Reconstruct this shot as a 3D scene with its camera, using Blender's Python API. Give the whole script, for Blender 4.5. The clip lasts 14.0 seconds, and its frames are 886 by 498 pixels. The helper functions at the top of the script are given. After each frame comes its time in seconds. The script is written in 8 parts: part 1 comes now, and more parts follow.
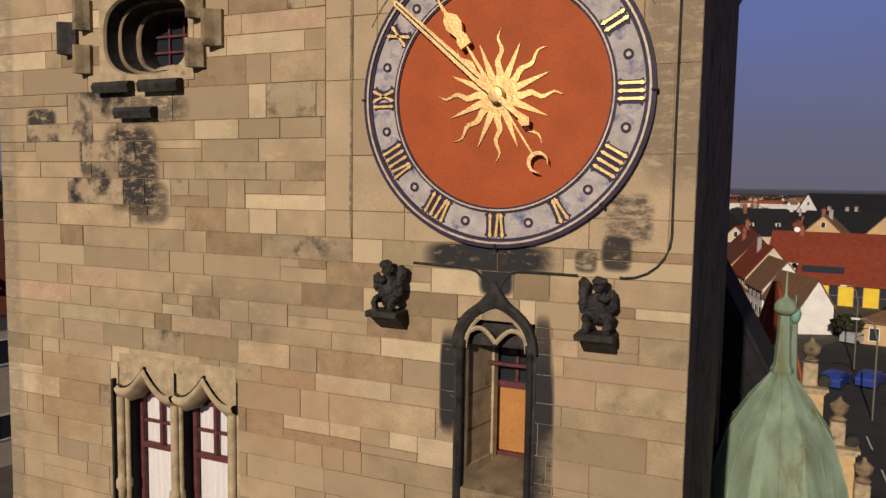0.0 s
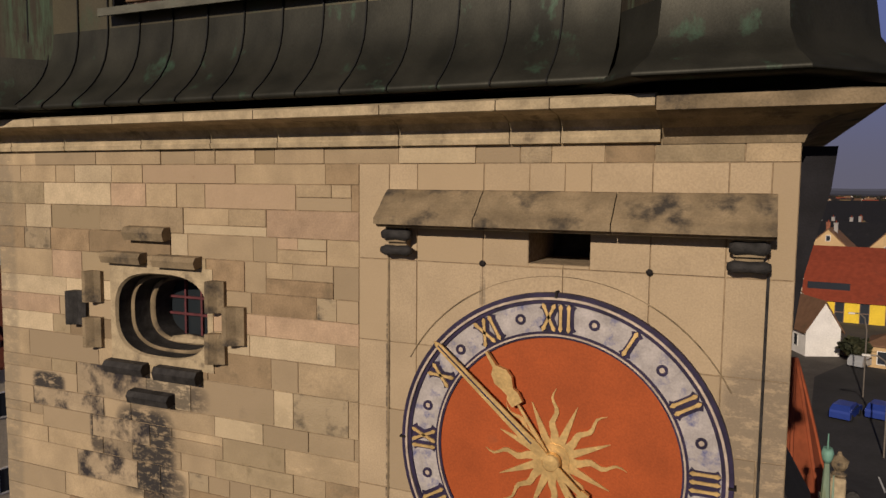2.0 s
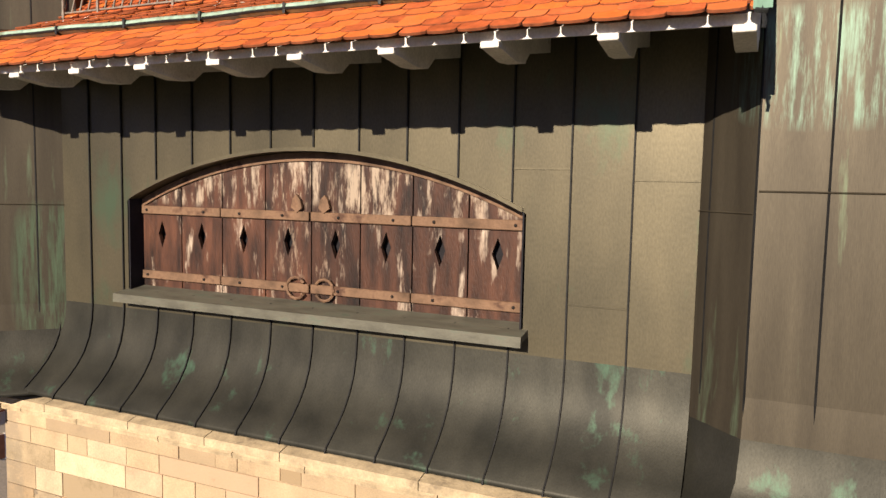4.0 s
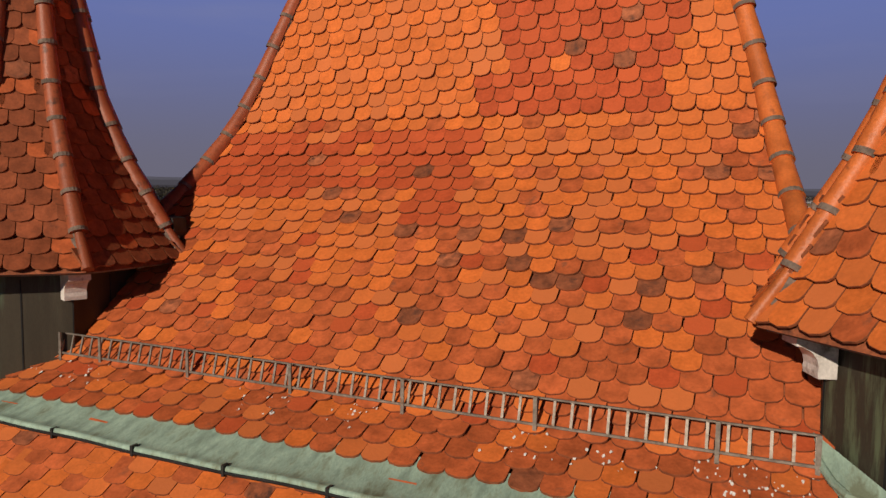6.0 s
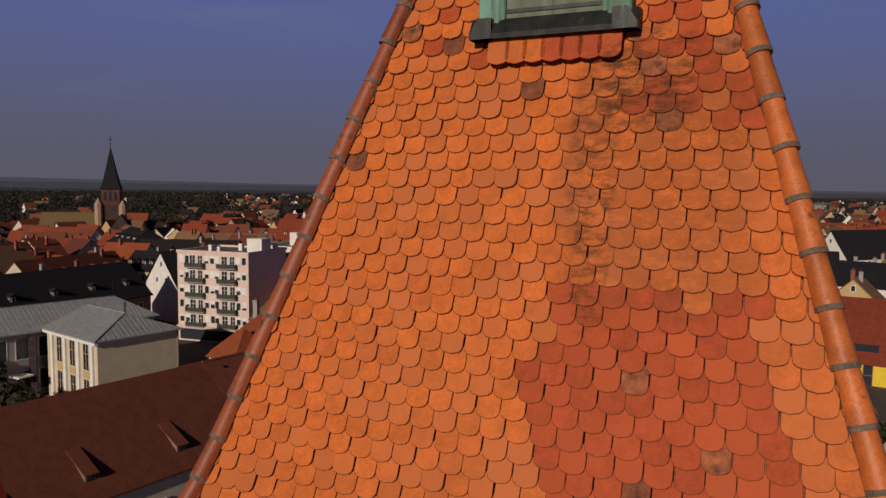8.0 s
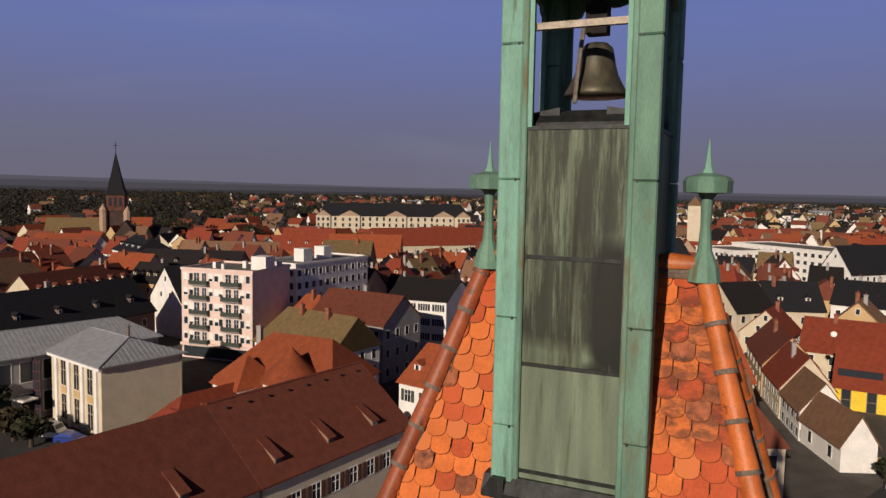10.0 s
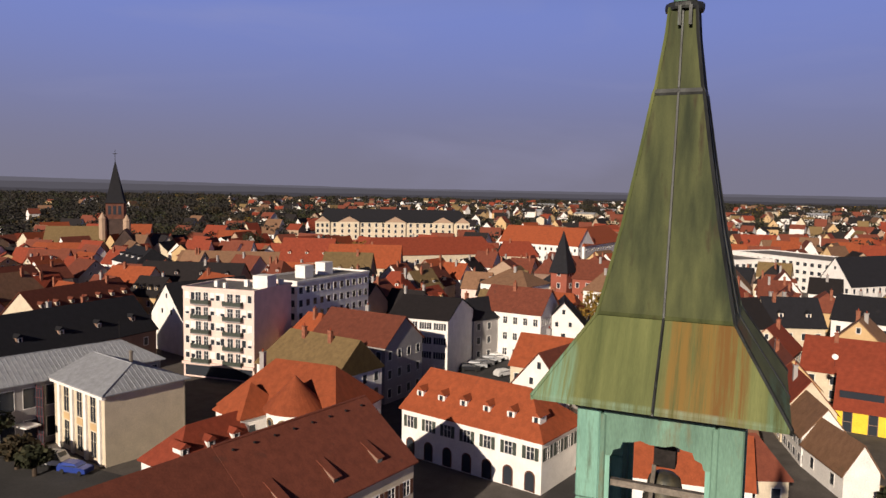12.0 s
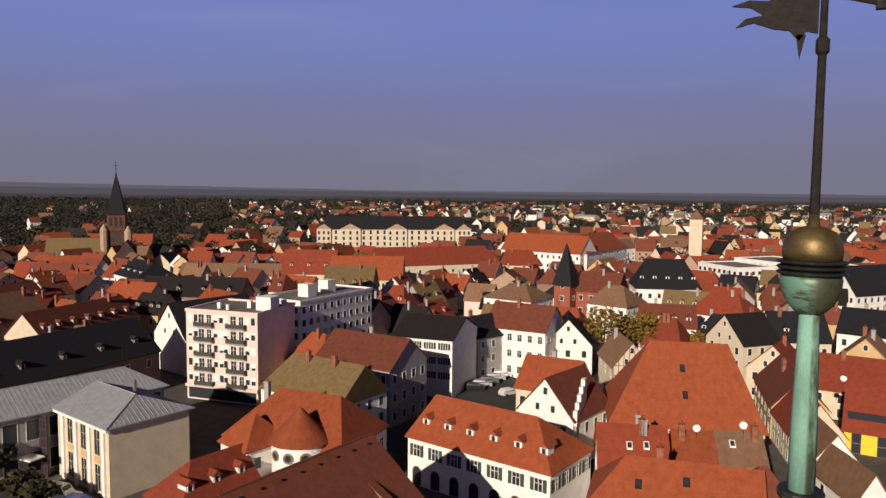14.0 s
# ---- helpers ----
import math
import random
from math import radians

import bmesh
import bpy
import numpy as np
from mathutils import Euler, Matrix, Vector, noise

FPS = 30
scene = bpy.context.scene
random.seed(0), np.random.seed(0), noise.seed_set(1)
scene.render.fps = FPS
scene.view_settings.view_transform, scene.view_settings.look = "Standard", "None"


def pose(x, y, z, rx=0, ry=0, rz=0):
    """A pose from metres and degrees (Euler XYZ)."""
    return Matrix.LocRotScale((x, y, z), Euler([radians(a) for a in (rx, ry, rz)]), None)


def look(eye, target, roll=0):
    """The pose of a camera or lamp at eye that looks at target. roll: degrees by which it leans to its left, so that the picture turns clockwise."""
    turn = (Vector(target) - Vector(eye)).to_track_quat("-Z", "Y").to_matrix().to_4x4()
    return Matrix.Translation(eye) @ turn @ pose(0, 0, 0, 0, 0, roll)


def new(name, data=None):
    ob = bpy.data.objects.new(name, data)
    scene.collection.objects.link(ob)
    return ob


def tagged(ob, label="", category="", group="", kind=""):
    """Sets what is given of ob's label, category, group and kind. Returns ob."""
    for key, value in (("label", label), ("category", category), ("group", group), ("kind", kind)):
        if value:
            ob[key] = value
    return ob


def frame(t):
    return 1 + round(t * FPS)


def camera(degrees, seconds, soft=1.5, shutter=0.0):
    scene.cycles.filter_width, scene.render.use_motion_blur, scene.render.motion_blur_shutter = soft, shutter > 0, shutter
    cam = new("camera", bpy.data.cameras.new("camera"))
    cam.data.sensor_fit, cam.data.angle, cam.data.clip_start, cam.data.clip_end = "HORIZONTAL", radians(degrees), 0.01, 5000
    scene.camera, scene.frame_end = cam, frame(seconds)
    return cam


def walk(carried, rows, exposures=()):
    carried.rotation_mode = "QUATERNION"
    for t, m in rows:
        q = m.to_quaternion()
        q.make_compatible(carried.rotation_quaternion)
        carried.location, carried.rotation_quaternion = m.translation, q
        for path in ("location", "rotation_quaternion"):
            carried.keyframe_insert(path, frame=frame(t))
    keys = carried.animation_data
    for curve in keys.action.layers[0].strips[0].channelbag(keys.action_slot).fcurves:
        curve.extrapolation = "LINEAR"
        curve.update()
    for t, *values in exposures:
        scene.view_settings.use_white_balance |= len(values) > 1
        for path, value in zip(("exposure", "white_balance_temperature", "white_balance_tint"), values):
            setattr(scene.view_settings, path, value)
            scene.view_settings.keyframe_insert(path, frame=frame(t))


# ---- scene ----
cam = camera(62.9, 14.0)
PATH = [
    (0, (2.056, -5.957, 19.21), (1.267, -4.127, 19.042), 0.9),
    (0.5, (1.841, -5.825, 19.916), (1.06, -3.991, 19.748), 0.8),
    (1, (1.592, -5.66, 20.653), (0.82, -3.823, 20.485), 0.9),
    (1.5, (1.438, -5.529, 21.336), (0.666, -3.692, 21.168), 0.8),
    (2, (1.367, -5.392, 22.084), (0.575, -3.563, 21.916), 0.6),
    (2.2, (1.258, -5.379, 22.363), (0.49, -3.541, 22.195), 0.7),
    (4.3, (0.73, -4.774, 25.224), (-0.088, -2.957, 25.049), 1.1),
    (4.5, (0.664, -4.714, 25.506), (-0.155, -2.898, 25.333), 1.0),
    (5, (0.483, -4.514, 26.254), (-0.342, -2.701, 26.082), 0.9),
    (5.5, (0.239, -4.31, 26.951), (-0.583, -2.495, 26.78), 0.8),
    (6, (-0.101, -4.03, 27.74), (-0.916, -2.211, 27.568), 0.8),
    (6.5, (-0.391, -3.706, 28.476), (-1.2, -1.885, 28.303), 0.9),
    (7, (-0.634, -3.275, 29.25), (-1.443, -1.454, 29.079), 0.8),
    (7.5, (-0.826, -2.816, 30.031), (-1.638, -0.996, 29.863), 0.6),
    (8, (-1.016, -2.293, 30.919), (-1.831, -0.474, 30.754), 0.6),
    (8.5, (-1.155, -1.988, 31.773), (-1.972, -0.17, 31.611), 0.7),
    (9, (-1.212, -1.877, 32.709), (-2.031, -0.06, 32.551), 0.8),
    (9.2, (-1.218, -1.894, 33.066), (-2.038, -0.077, 32.905), 0.9),
    (11.3, (-1.523, -2.337, 36.86), (-2.348, -0.522, 36.695), 1.1),
    (11.5, (-1.617, -2.33, 37.197), (-2.437, -0.513, 37.033), 1.0),
    (12, (-1.901, -2.233, 37.984), (-2.721, -0.416, 37.822), 1.0),
    (12.5, (-2.148, -2.096, 38.835), (-2.968, -0.279, 38.675), 0.9),
    (13, (-2.423, -1.898, 39.742), (-3.243, -0.081, 39.582), 0.9),
    (13.5, (-2.638, -1.755, 40.569), (-3.459, 0.062, 40.41), 0.7),
    (14, (-2.848, -1.576, 41.459), (-3.67, 0.24, 41.3), 0.5),
]
EXPOSURE = [(0, -0.46), (2.2, -0.58), (4.3, 0.92), (4.6, 0.84), (5.0, 0.6), (5.6, 0.0), (6.3, -0.47), (7, -0.66), (8, -0.82), (9.2, -0.65), (11.3, 0.2), (14, 0.08)]
walk(cam, [(t, look(eye, target, roll)) for t, eye, target, roll in PATH], EXPOSURE)

# ---- light ----
SUN_DIR = Vector((-0.042, -1.075, 0.415)).normalized()      # from the tower towards the sun
world = bpy.data.worlds.new("sky")
scene.world = world
world.use_nodes = True
wn, wl = world.node_tree.nodes, world.node_tree.links
sky = wn.new("ShaderNodeTexSky")
sky.sky_type = "NISHITA"
sky.sun_disc = False
sky.sun_elevation = math.asin(SUN_DIR.z)
sky.sun_rotation = math.atan2(SUN_DIR.x, SUN_DIR.y)
sky.air_density, sky.dust_density, sky.ozone_density, sky.altitude = 1.0, 0.6, 3.0, 150
wn["Background"].inputs[1].default_value = 0.05
# thin high cloud, and the dull violet haze that lies low over the plain and clears upwards
geo = wn.new("ShaderNodeTexCoord")
sep = wn.new("ShaderNodeSeparateXYZ")
wl.new(geo.outputs["Generated"], sep.inputs[0])
low = wn.new("ShaderNodeMapRange")
low.interpolation_type = "SMOOTHSTEP"
low.inputs[1].default_value, low.inputs[2].default_value = 0.0, 0.26
wl.new(sep.outputs["Z"], low.inputs[0])
veil = wn.new("ShaderNodeMixRGB")
veil.inputs[1].default_value, veil.inputs[2].default_value = (3.6, 3.45, 4.7, 1), (3.3, 4.25, 10.2, 1)
wl.new(low.outputs[0], veil.inputs[0])
ramp = wn.new("ShaderNodeMapRange")
ramp.interpolation_type = "SMOOTHSTEP"
ramp.inputs[1].default_value, ramp.inputs[2].default_value = 0.22, 0.42
ramp.inputs[3].default_value, ramp.inputs[4].default_value = 1.0, 0.0
wl.new(sep.outputs["Z"], ramp.inputs[0])
haze = wn.new("ShaderNodeMixRGB")
wl.new(ramp.outputs[0], haze.inputs[0])
tint = wn.new("ShaderNodeMixRGB")
tint.blend_type = "MULTIPLY"
tint.inputs[0].default_value = 1.0
tint.inputs[2].default_value = (0.052, 0.052, 0.16, 1)
wl.new(sky.outputs[0], tint.inputs[1])
wl.new(tint.outputs[0], haze.inputs[1])
wl.new(veil.outputs[0], haze.inputs[2])
cmap = wn.new("ShaderNodeMapping")
cmap.inputs["Scale"].default_value = (1.2, 1.2, 5.0)
wl.new(geo.outputs["Generated"], cmap.inputs[0])
cn = wn.new("ShaderNodeTexNoise")
cn.inputs["Scale"].default_value, cn.inputs["Detail"].default_value, cn.inputs["Distortion"].default_value = 2.2, 6, 0.6
wl.new(cmap.outputs[0], cn.inputs["Vector"])
cr = wn.new("ShaderNodeMapRange")
cr.inputs[1].default_value, cr.inputs[2].default_value, cr.inputs[3].default_value, cr.inputs[4].default_value = 0.52, 0.82, 0.0, 0.3
wl.new(cn.outputs[0], cr.inputs[0])
cloud = wn.new("ShaderNodeMixRGB")
cloud.inputs[2].default_value = (5.6, 5.6, 8.6, 1)
wl.new(cr.outputs[0], cloud.inputs[0])
wl.new(haze.outputs[0], cloud.inputs[1])
wl.new(cloud.outputs[0], wn["Background"].inputs[0])

sun = new("sun", bpy.data.lights.new("sun", "SUN"))
sun.data.energy, sun.data.angle, sun.data.color = 5.0, radians(0.6), (1.0, 0.855, 0.69)
sun.matrix_world = look(SUN_DIR * 200, (0, 0, 0))


# ---- materials ----
def material(name, base, rough=0.8, metal=0.0, vary=0.25, scale=6.0, bump=0.25, hue=None, rand=0.0, fine=60.0, stain=None,
             stain_at=0.6, stain_scale=1.5, stretch=(1, 1, 1), island=False, spec=0.3, rand_hue=None, where=None):
    """A surface with grain at two scales, optional stains and a different shade for each piece."""
    m = bpy.data.materials.new(name)
    m.use_nodes = True
    n, l = m.node_tree.nodes, m.node_tree.links
    b = n["Principled BSDF"]
    b.inputs["Roughness"].default_value, b.inputs["Metallic"].default_value = rough, metal
    b.inputs["Specular IOR Level"].default_value = spec
    tc = n.new("ShaderNodeNewGeometry")
    mp = n.new("ShaderNodeMapping")
    mp.inputs["Scale"].default_value = stretch
    l.new(tc.outputs["Position"], mp.inputs[0])
    big = n.new("ShaderNodeTexNoise")
    big.inputs["Scale"].default_value, big.inputs["Detail"].default_value = scale, 5
    l.new(mp.outputs[0], big.inputs["Vector"])
    small = n.new("ShaderNodeTexNoise")
    small.inputs["Scale"].default_value, small.inputs["Detail"].default_value = fine, 3
    l.new(mp.outputs[0], small.inputs["Vector"])
    dark = [c * (1 - vary) for c in base]
    light = hue or [min(1, c * (1 + vary)) for c in base]
    mix = n.new("ShaderNodeMixRGB")
    mix.inputs[1].default_value, mix.inputs[2].default_value = (*dark, 1), (*light, 1)
    r = n.new("ShaderNodeMapRange")
    r.inputs[1].default_value, r.inputs[2].default_value = 0.3, 0.7
    l.new(big.outputs[0], r.inputs[0])
    l.new(r.outputs[0], mix.inputs[0])
    col = mix.outputs[0]
    g = n.new("ShaderNodeMixRGB")
    g.blend_type = "MULTIPLY"
    g.inputs[0].default_value = 0.5
    l.new(col, g.inputs[1])
    gr = n.new("ShaderNodeMapRange")
    gr.inputs[1].default_value, gr.inputs[2].default_value, gr.inputs[3].default_value, gr.inputs[4].default_value = 0.3, 0.7, 0.7, 1.15
    l.new(small.outputs[0], gr.inputs[0])
    l.new(gr.outputs[0], g.inputs[2])
    col = g.outputs[0]
    if rand or rand_hue:
        src = tc.outputs["Random Per Island"] if island else n.new("ShaderNodeObjectInfo").outputs["Random"]
        if rand_hue:
            q = n.new("ShaderNodeMixRGB")
            q.inputs[2].default_value = (*rand_hue, 1)
            k = n.new("ShaderNodeMath")
            k.operation = "MULTIPLY"
            k.inputs[1].default_value = 7.31
            k2 = n.new("ShaderNodeMath")
            k2.operation = "FRACT"
            l.new(src, k.inputs[0])
            l.new(k.outputs[0], k2.inputs[0])
            k3 = n.new("ShaderNodeMath")
            k3.operation = "POWER"
            k3.inputs[1].default_value = 2.0
            l.new(k2.outputs[0], k3.inputs[0])
            l.new(k3.outputs[0], q.inputs[0])
            l.new(col, q.inputs[1])
            col = q.outputs[0]
        hs = n.new("ShaderNodeMixRGB")
        hs.blend_type = "MULTIPLY"
        hs.inputs[0].default_value = 1.0
        mr = n.new("ShaderNodeMapRange")
        mr.inputs[3].default_value, mr.inputs[4].default_value = 1 - rand, 1 + rand
        l.new(src, mr.inputs[0])
        l.new(mr.outputs[0], hs.inputs[2])
        l.new(col, hs.inputs[1])
        col = hs.outputs[0]
    if stain:
        s = n.new("ShaderNodeTexNoise")
        s.inputs["Scale"].default_value, s.inputs["Detail"].default_value, s.inputs["Roughness"].default_value = stain_scale, 7, 0.65
        l.new(mp.outputs[0], s.inputs["Vector"])
        sr = n.new("ShaderNodeMapRange")
        sr.inputs[1].default_value, sr.inputs[2].default_value = stain_at, stain_at + 0.14
        l.new(s.outputs[0], sr.inputs[0])
        sm = n.new("ShaderNodeMixRGB")
        sm.inputs[2].default_value = (*stain, 1)
        l.new(sr.outputs[0], sm.inputs[0])
        l.new(col, sm.inputs[1])
        col = sm.outputs[0]
    if where:                                        # soot, wash-off and other tones, each with a place of its own: centre, reach, colour
        for (cx, cy, cz), (ex, ey, ez), tone, amount, *gap in where:
            mp2 = n.new("ShaderNodeMapping")
            mp2.vector_type = "TEXTURE"
            mp2.inputs["Location"].default_value, mp2.inputs["Scale"].default_value = (cx, cy, cz), (ex, ey, ez)
            l.new(tc.outputs["Position"], mp2.inputs[0])
            ab = n.new("ShaderNodeVectorMath")
            ab.operation = "POWER"
            ab.inputs[1].default_value = (4, 4, 4)
            sg = n.new("ShaderNodeVectorMath")
            sg.operation = "ABSOLUTE"
            l.new(mp2.outputs[0], sg.inputs[0])
            l.new(sg.outputs[0], ab.inputs[0])
            ln = n.new("ShaderNodeVectorMath")
            ln.operation = "DOT_PRODUCT"
            ln.inputs[1].default_value = (1, 1, 1)
            l.new(ab.outputs[0], ln.inputs[0])
            rr = n.new("ShaderNodeMapRange")
            rr.inputs[1].default_value, rr.inputs[2].default_value, rr.inputs[3].default_value, rr.inputs[4].default_value = 1.1, 0.35, 0.0, 1.0
            l.new(ln.outputs["Value"], rr.inputs[0])
            nn = n.new("ShaderNodeTexNoise")
            nn.inputs["Scale"].default_value, nn.inputs["Detail"].default_value, nn.inputs["Roughness"].default_value = 6.0, 7, 0.75
            mp3 = n.new("ShaderNodeMapping")
            mp3.inputs["Scale"].default_value = (1.0, 1.0, 2.2) if stretch == (1, 1, 1) else [v * 0.45 for v in stretch]
            l.new(tc.outputs["Position"], mp3.inputs[0])
            l.new(mp3.outputs[0], nn.inputs["Vector"])
            nr = n.new("ShaderNodeMapRange")
            nr.inputs[1].default_value, nr.inputs[2].default_value, nr.inputs[4].default_value = *(gap or (0.38, 0.5)), amount
            l.new(nn.outputs[0], nr.inputs[0])
            mu = n.new("ShaderNodeMath")
            mu.operation = "MULTIPLY"
            l.new(rr.outputs[0], mu.inputs[0])
            l.new(nr.outputs[0], mu.inputs[1])
            wm = n.new("ShaderNodeMixRGB")
            wm.inputs[2].default_value = (*tone, 1)
            l.new(mu.outputs[0], wm.inputs[0])
            l.new(col, wm.inputs[1])
            col = wm.outputs[0]
    l.new(col, b.inputs["Base Color"])
    bp = n.new("ShaderNodeBump")
    bp.inputs["Strength"].default_value, bp.inputs["Distance"].default_value = bump, 0.01
    l.new(small.outputs[0], bp.inputs["Height"])
    l.new(bp.outputs[0], b.inputs["Normal"])
    return m


def glass(name, tone=(0.02, 0.025, 0.03), rough=0.08):
    m = bpy.data.materials.new(name)
    m.use_nodes = True
    b = m.node_tree.nodes["Principled BSDF"]
    b.inputs["Base Color"].default_value, b.inputs["Roughness"].default_value = (*tone, 1), rough
    b.inputs["Specular IOR Level"].default_value = 0.5
    return m


SOOT = (0.03, 0.028, 0.03)
SOOT_PLACES = [((-4.25, 0, 19.38), (0.42, 0.6, 0.5), SOOT, 0.95), ((-4.0, 0, 19.0), (0.3, 0.6, 0.25), SOOT, 0.7), ((-4.9, 0, 19.55), (0.12, 0.6, 0.3), SOOT, 0.8), ((-5.62, 0, 19.93), (0.26, 0.6, 0.13), SOOT, 0.95), ((-4.1, 0, 20.0), (0.7, 0.6, 0.16), SOOT, 0.7),
               ((-0.1, 0, 18.61), (0.62, 0.6, 0.13), SOOT, 1.0, 0.3, 0.45), ((1.12, 0, 18.98), (0.2, 0.6, 0.22), SOOT, 0.8, 0.40, 0.58), ((0.0, 0, 18.42), (0.17, 0.6, 0.16), SOOT, 1.0, 0.2, 0.4),
               ((1.03, 0, 18.7), (0.13, 0.6, 0.16), SOOT, 0.95, 0.3, 0.45), ((0.78, 0, 18.62), (0.1, 0.6, 0.1), SOOT, 0.8), ((0.44, 0, 16.7), (0.115, 0.6, 1.25), SOOT, 1.0, 0.12, 0.3), ((0.43, 0, 17.75), (0.08, 0.6, 0.4), SOOT, 0.9, 0.2, 0.4), ((-0.44, 0, 17.45), (0.09, 0.6, 0.5), SOOT, 1.0, 0.15, 0.4),
               ((1.45, 0, 20.1), (0.3, 0.6, 0.9), (0.14, 0.115, 0.09), 0.6), ((-3.0, 0, 17.9), (0.8, 0.6, 0.35), (0.15, 0.125, 0.09), 0.3),
               ((-2.0, 0, 16.9), (0.8, 0.6, 0.5), (0.42, 0.26, 0.155), 0.5), ((-5.3, 0, 16.7), (0.6, 0.6, 0.5), (0.31, 0.19, 0.10), 0.5), ((-4.9, 0, 17.6), (0.9, 0.6, 0.3), (0.30, 0.24, 0.15), 0.4), ((0.9, 0, 16.7), (0.5, 0.6, 0.5), (0.30, 0.235, 0.15), 0.5), ((-2.4, 0, 19.6), (0.6, 0.6, 0.5), (0.29, 0.225, 0.14), 0.4),
               ((-1.465, 0, 20.0), (0.022, 0.6, 1.3), (0.06, 0.05, 0.045), 0.8, 0.42, 0.55), ((-0.62, 0, 21.1), (0.03, 0.6, 0.35), (0.12, 0.1, 0.08), 0.5), ((-6.3, 0, 19.0), (0.25, 0.6, 6.0), (0.20, 0.165, 0.12), 0.5)]
STONE = material("sandstone", (0.40, 0.30, 0.187), 0.9, vary=0.2, scale=3, bump=0.5, rand=0.14, rand_hue=(0.35, 0.265, 0.17), fine=70,
                 stain=(0.23, 0.18, 0.12), stain_at=0.6, stain_scale=2.2, where=SOOT_PLACES)
STONE_KINDS = [STONE] + [material("sandstone_" + k, c, 0.9, vary=v, scale=5, bump=b, rand=0.13, rand_hue=h, fine=60, stain=st, stain_at=at, stain_scale=4, where=SOOT_PLACES)
                         for k, c, h, v, b, st, at in (("pale", (0.52, 0.41, 0.27), (0.46, 0.36, 0.23), 0.12, 0.3, (0.36, 0.28, 0.18), 0.62), ("rosy", (0.43, 0.30, 0.20), (0.41, 0.30, 0.195), 0.15, 0.4, (0.30, 0.19, 0.12), 0.6),
                                                       ("brown", (0.30, 0.21, 0.125), (0.27, 0.20, 0.12), 0.22, 0.5, (0.19, 0.14, 0.085), 0.55), ("olive", (0.355, 0.275, 0.172), (0.315, 0.24, 0.148), 0.2, 0.5, (0.22, 0.17, 0.10), 0.55),
                                                       ("pitted", (0.33, 0.255, 0.165), (0.36, 0.28, 0.18), 0.3, 1.0, (0.10, 0.08, 0.06), 0.52))]
STONE_DRESSED = material("dressed_pale_sandstone", (0.445, 0.338, 0.22), 0.9, vary=0.1, scale=2.5, bump=0.25, rand=0.05, rand_hue=(0.40, 0.30, 0.19), fine=70,
                         stain=(0.34, 0.255, 0.16), stain_at=0.62, stain_scale=1.8, where=SOOT_PLACES)
STONE_SOOTY = material("soot_patched_sandstone", (0.36, 0.275, 0.18), 0.9, vary=0.2, scale=4, bump=0.5, rand=0.2, fine=70, stain=(0.035, 0.03, 0.032), stain_at=0.47, stain_scale=3.2)
STONE_J = material("sandstone_joined", (0.40, 0.30, 0.187), 0.9, vary=0.2, scale=3, bump=0.5, rand=0.14, rand_hue=(0.35, 0.265, 0.17), fine=70,
                   island=True, stain=(0.23, 0.18, 0.12), stain_at=0.6, stain_scale=2.2, where=SOOT_PLACES)
# weathered stone; on the side walls and cornice corner it holds shade too
STONE_DARK = material("weathered_shaded_sandstone", (0.24, 0.18, 0.11), 0.9, vary=0.35, scale=4, bump=0.5, stain=(0.05, 0.042, 0.035), stain_at=0.52, stain_scale=3)
# soot-black stone; in the oculus and behind the openings it holds shade too
STONE_BLACK = material("soot_and_shade_stone", (0.032, 0.029, 0.028), 0.75, vary=0.5, scale=12, bump=0.7, stain=(0.13, 0.11, 0.09), stain_at=0.66, stain_scale=9)
# near-black that holds shade in its colour: corbel, jambs, sheet behind the shutters
NEAR_BLACK = material("near_black_shade", (0.014, 0.013, 0.016), 0.9, vary=0.4, scale=4, bump=0.4)
SPIRE_GREEN = material("grey_green_spire_copper", (0.21, 0.27, 0.19), 0.7, 0.0, vary=0.25, scale=1.5, bump=0.15, hue=(0.27, 0.36, 0.27), spec=0.15, stain=(0.15, 0.145, 0.06), stain_at=0.55, stain_scale=1.2, stretch=(2.5, 2.5, 0.3))
STONE_TRIM = material("carved_sandstone", (0.42, 0.33, 0.21), 0.85, vary=0.25, scale=7, bump=0.4, stain=(0.13, 0.1, 0.07), stain_at=0.58, stain_scale=4)
MORTAR = material("lime_mortar", (0.31, 0.23, 0.145), 0.95, vary=0.3, scale=20, bump=0.6)
ROOF_SOOT = [((-1.75, 3.0, 31.0), (0.75, 1.5, 1.0), (0.20, 0.06, 0.022), 0.35), ((-1.85, 3.2, 31.75), (0.36, 0.8, 0.42), (0.035, 0.02, 0.014), 0.65, 0.44, 0.6), ((-2.20, 3.1, 31.3), (0.20, 0.8, 0.7), (0.05, 0.024, 0.014), 0.5, 0.46, 0.62),
             ((-2.15, 2.8, 30.5), (0.14, 0.8, 0.6), (0.08, 0.03, 0.015), 0.6, 0.48, 0.6), ((-1.7, 3.7, 33.2), (0.3, 0.5, 0.6), (0.05, 0.03, 0.022), 0.7, 0.42, 0.56)]
TILE_O = material("orange_clay_tile", (0.62, 0.153, 0.033), 0.62, vary=0.14, scale=9, bump=0.25, rand=0.09, rand_hue=(0.53, 0.15, 0.047), fine=45, spec=0.15, stain=(0.26, 0.085, 0.03), stain_at=0.72, stain_scale=5, where=ROOF_SOOT)
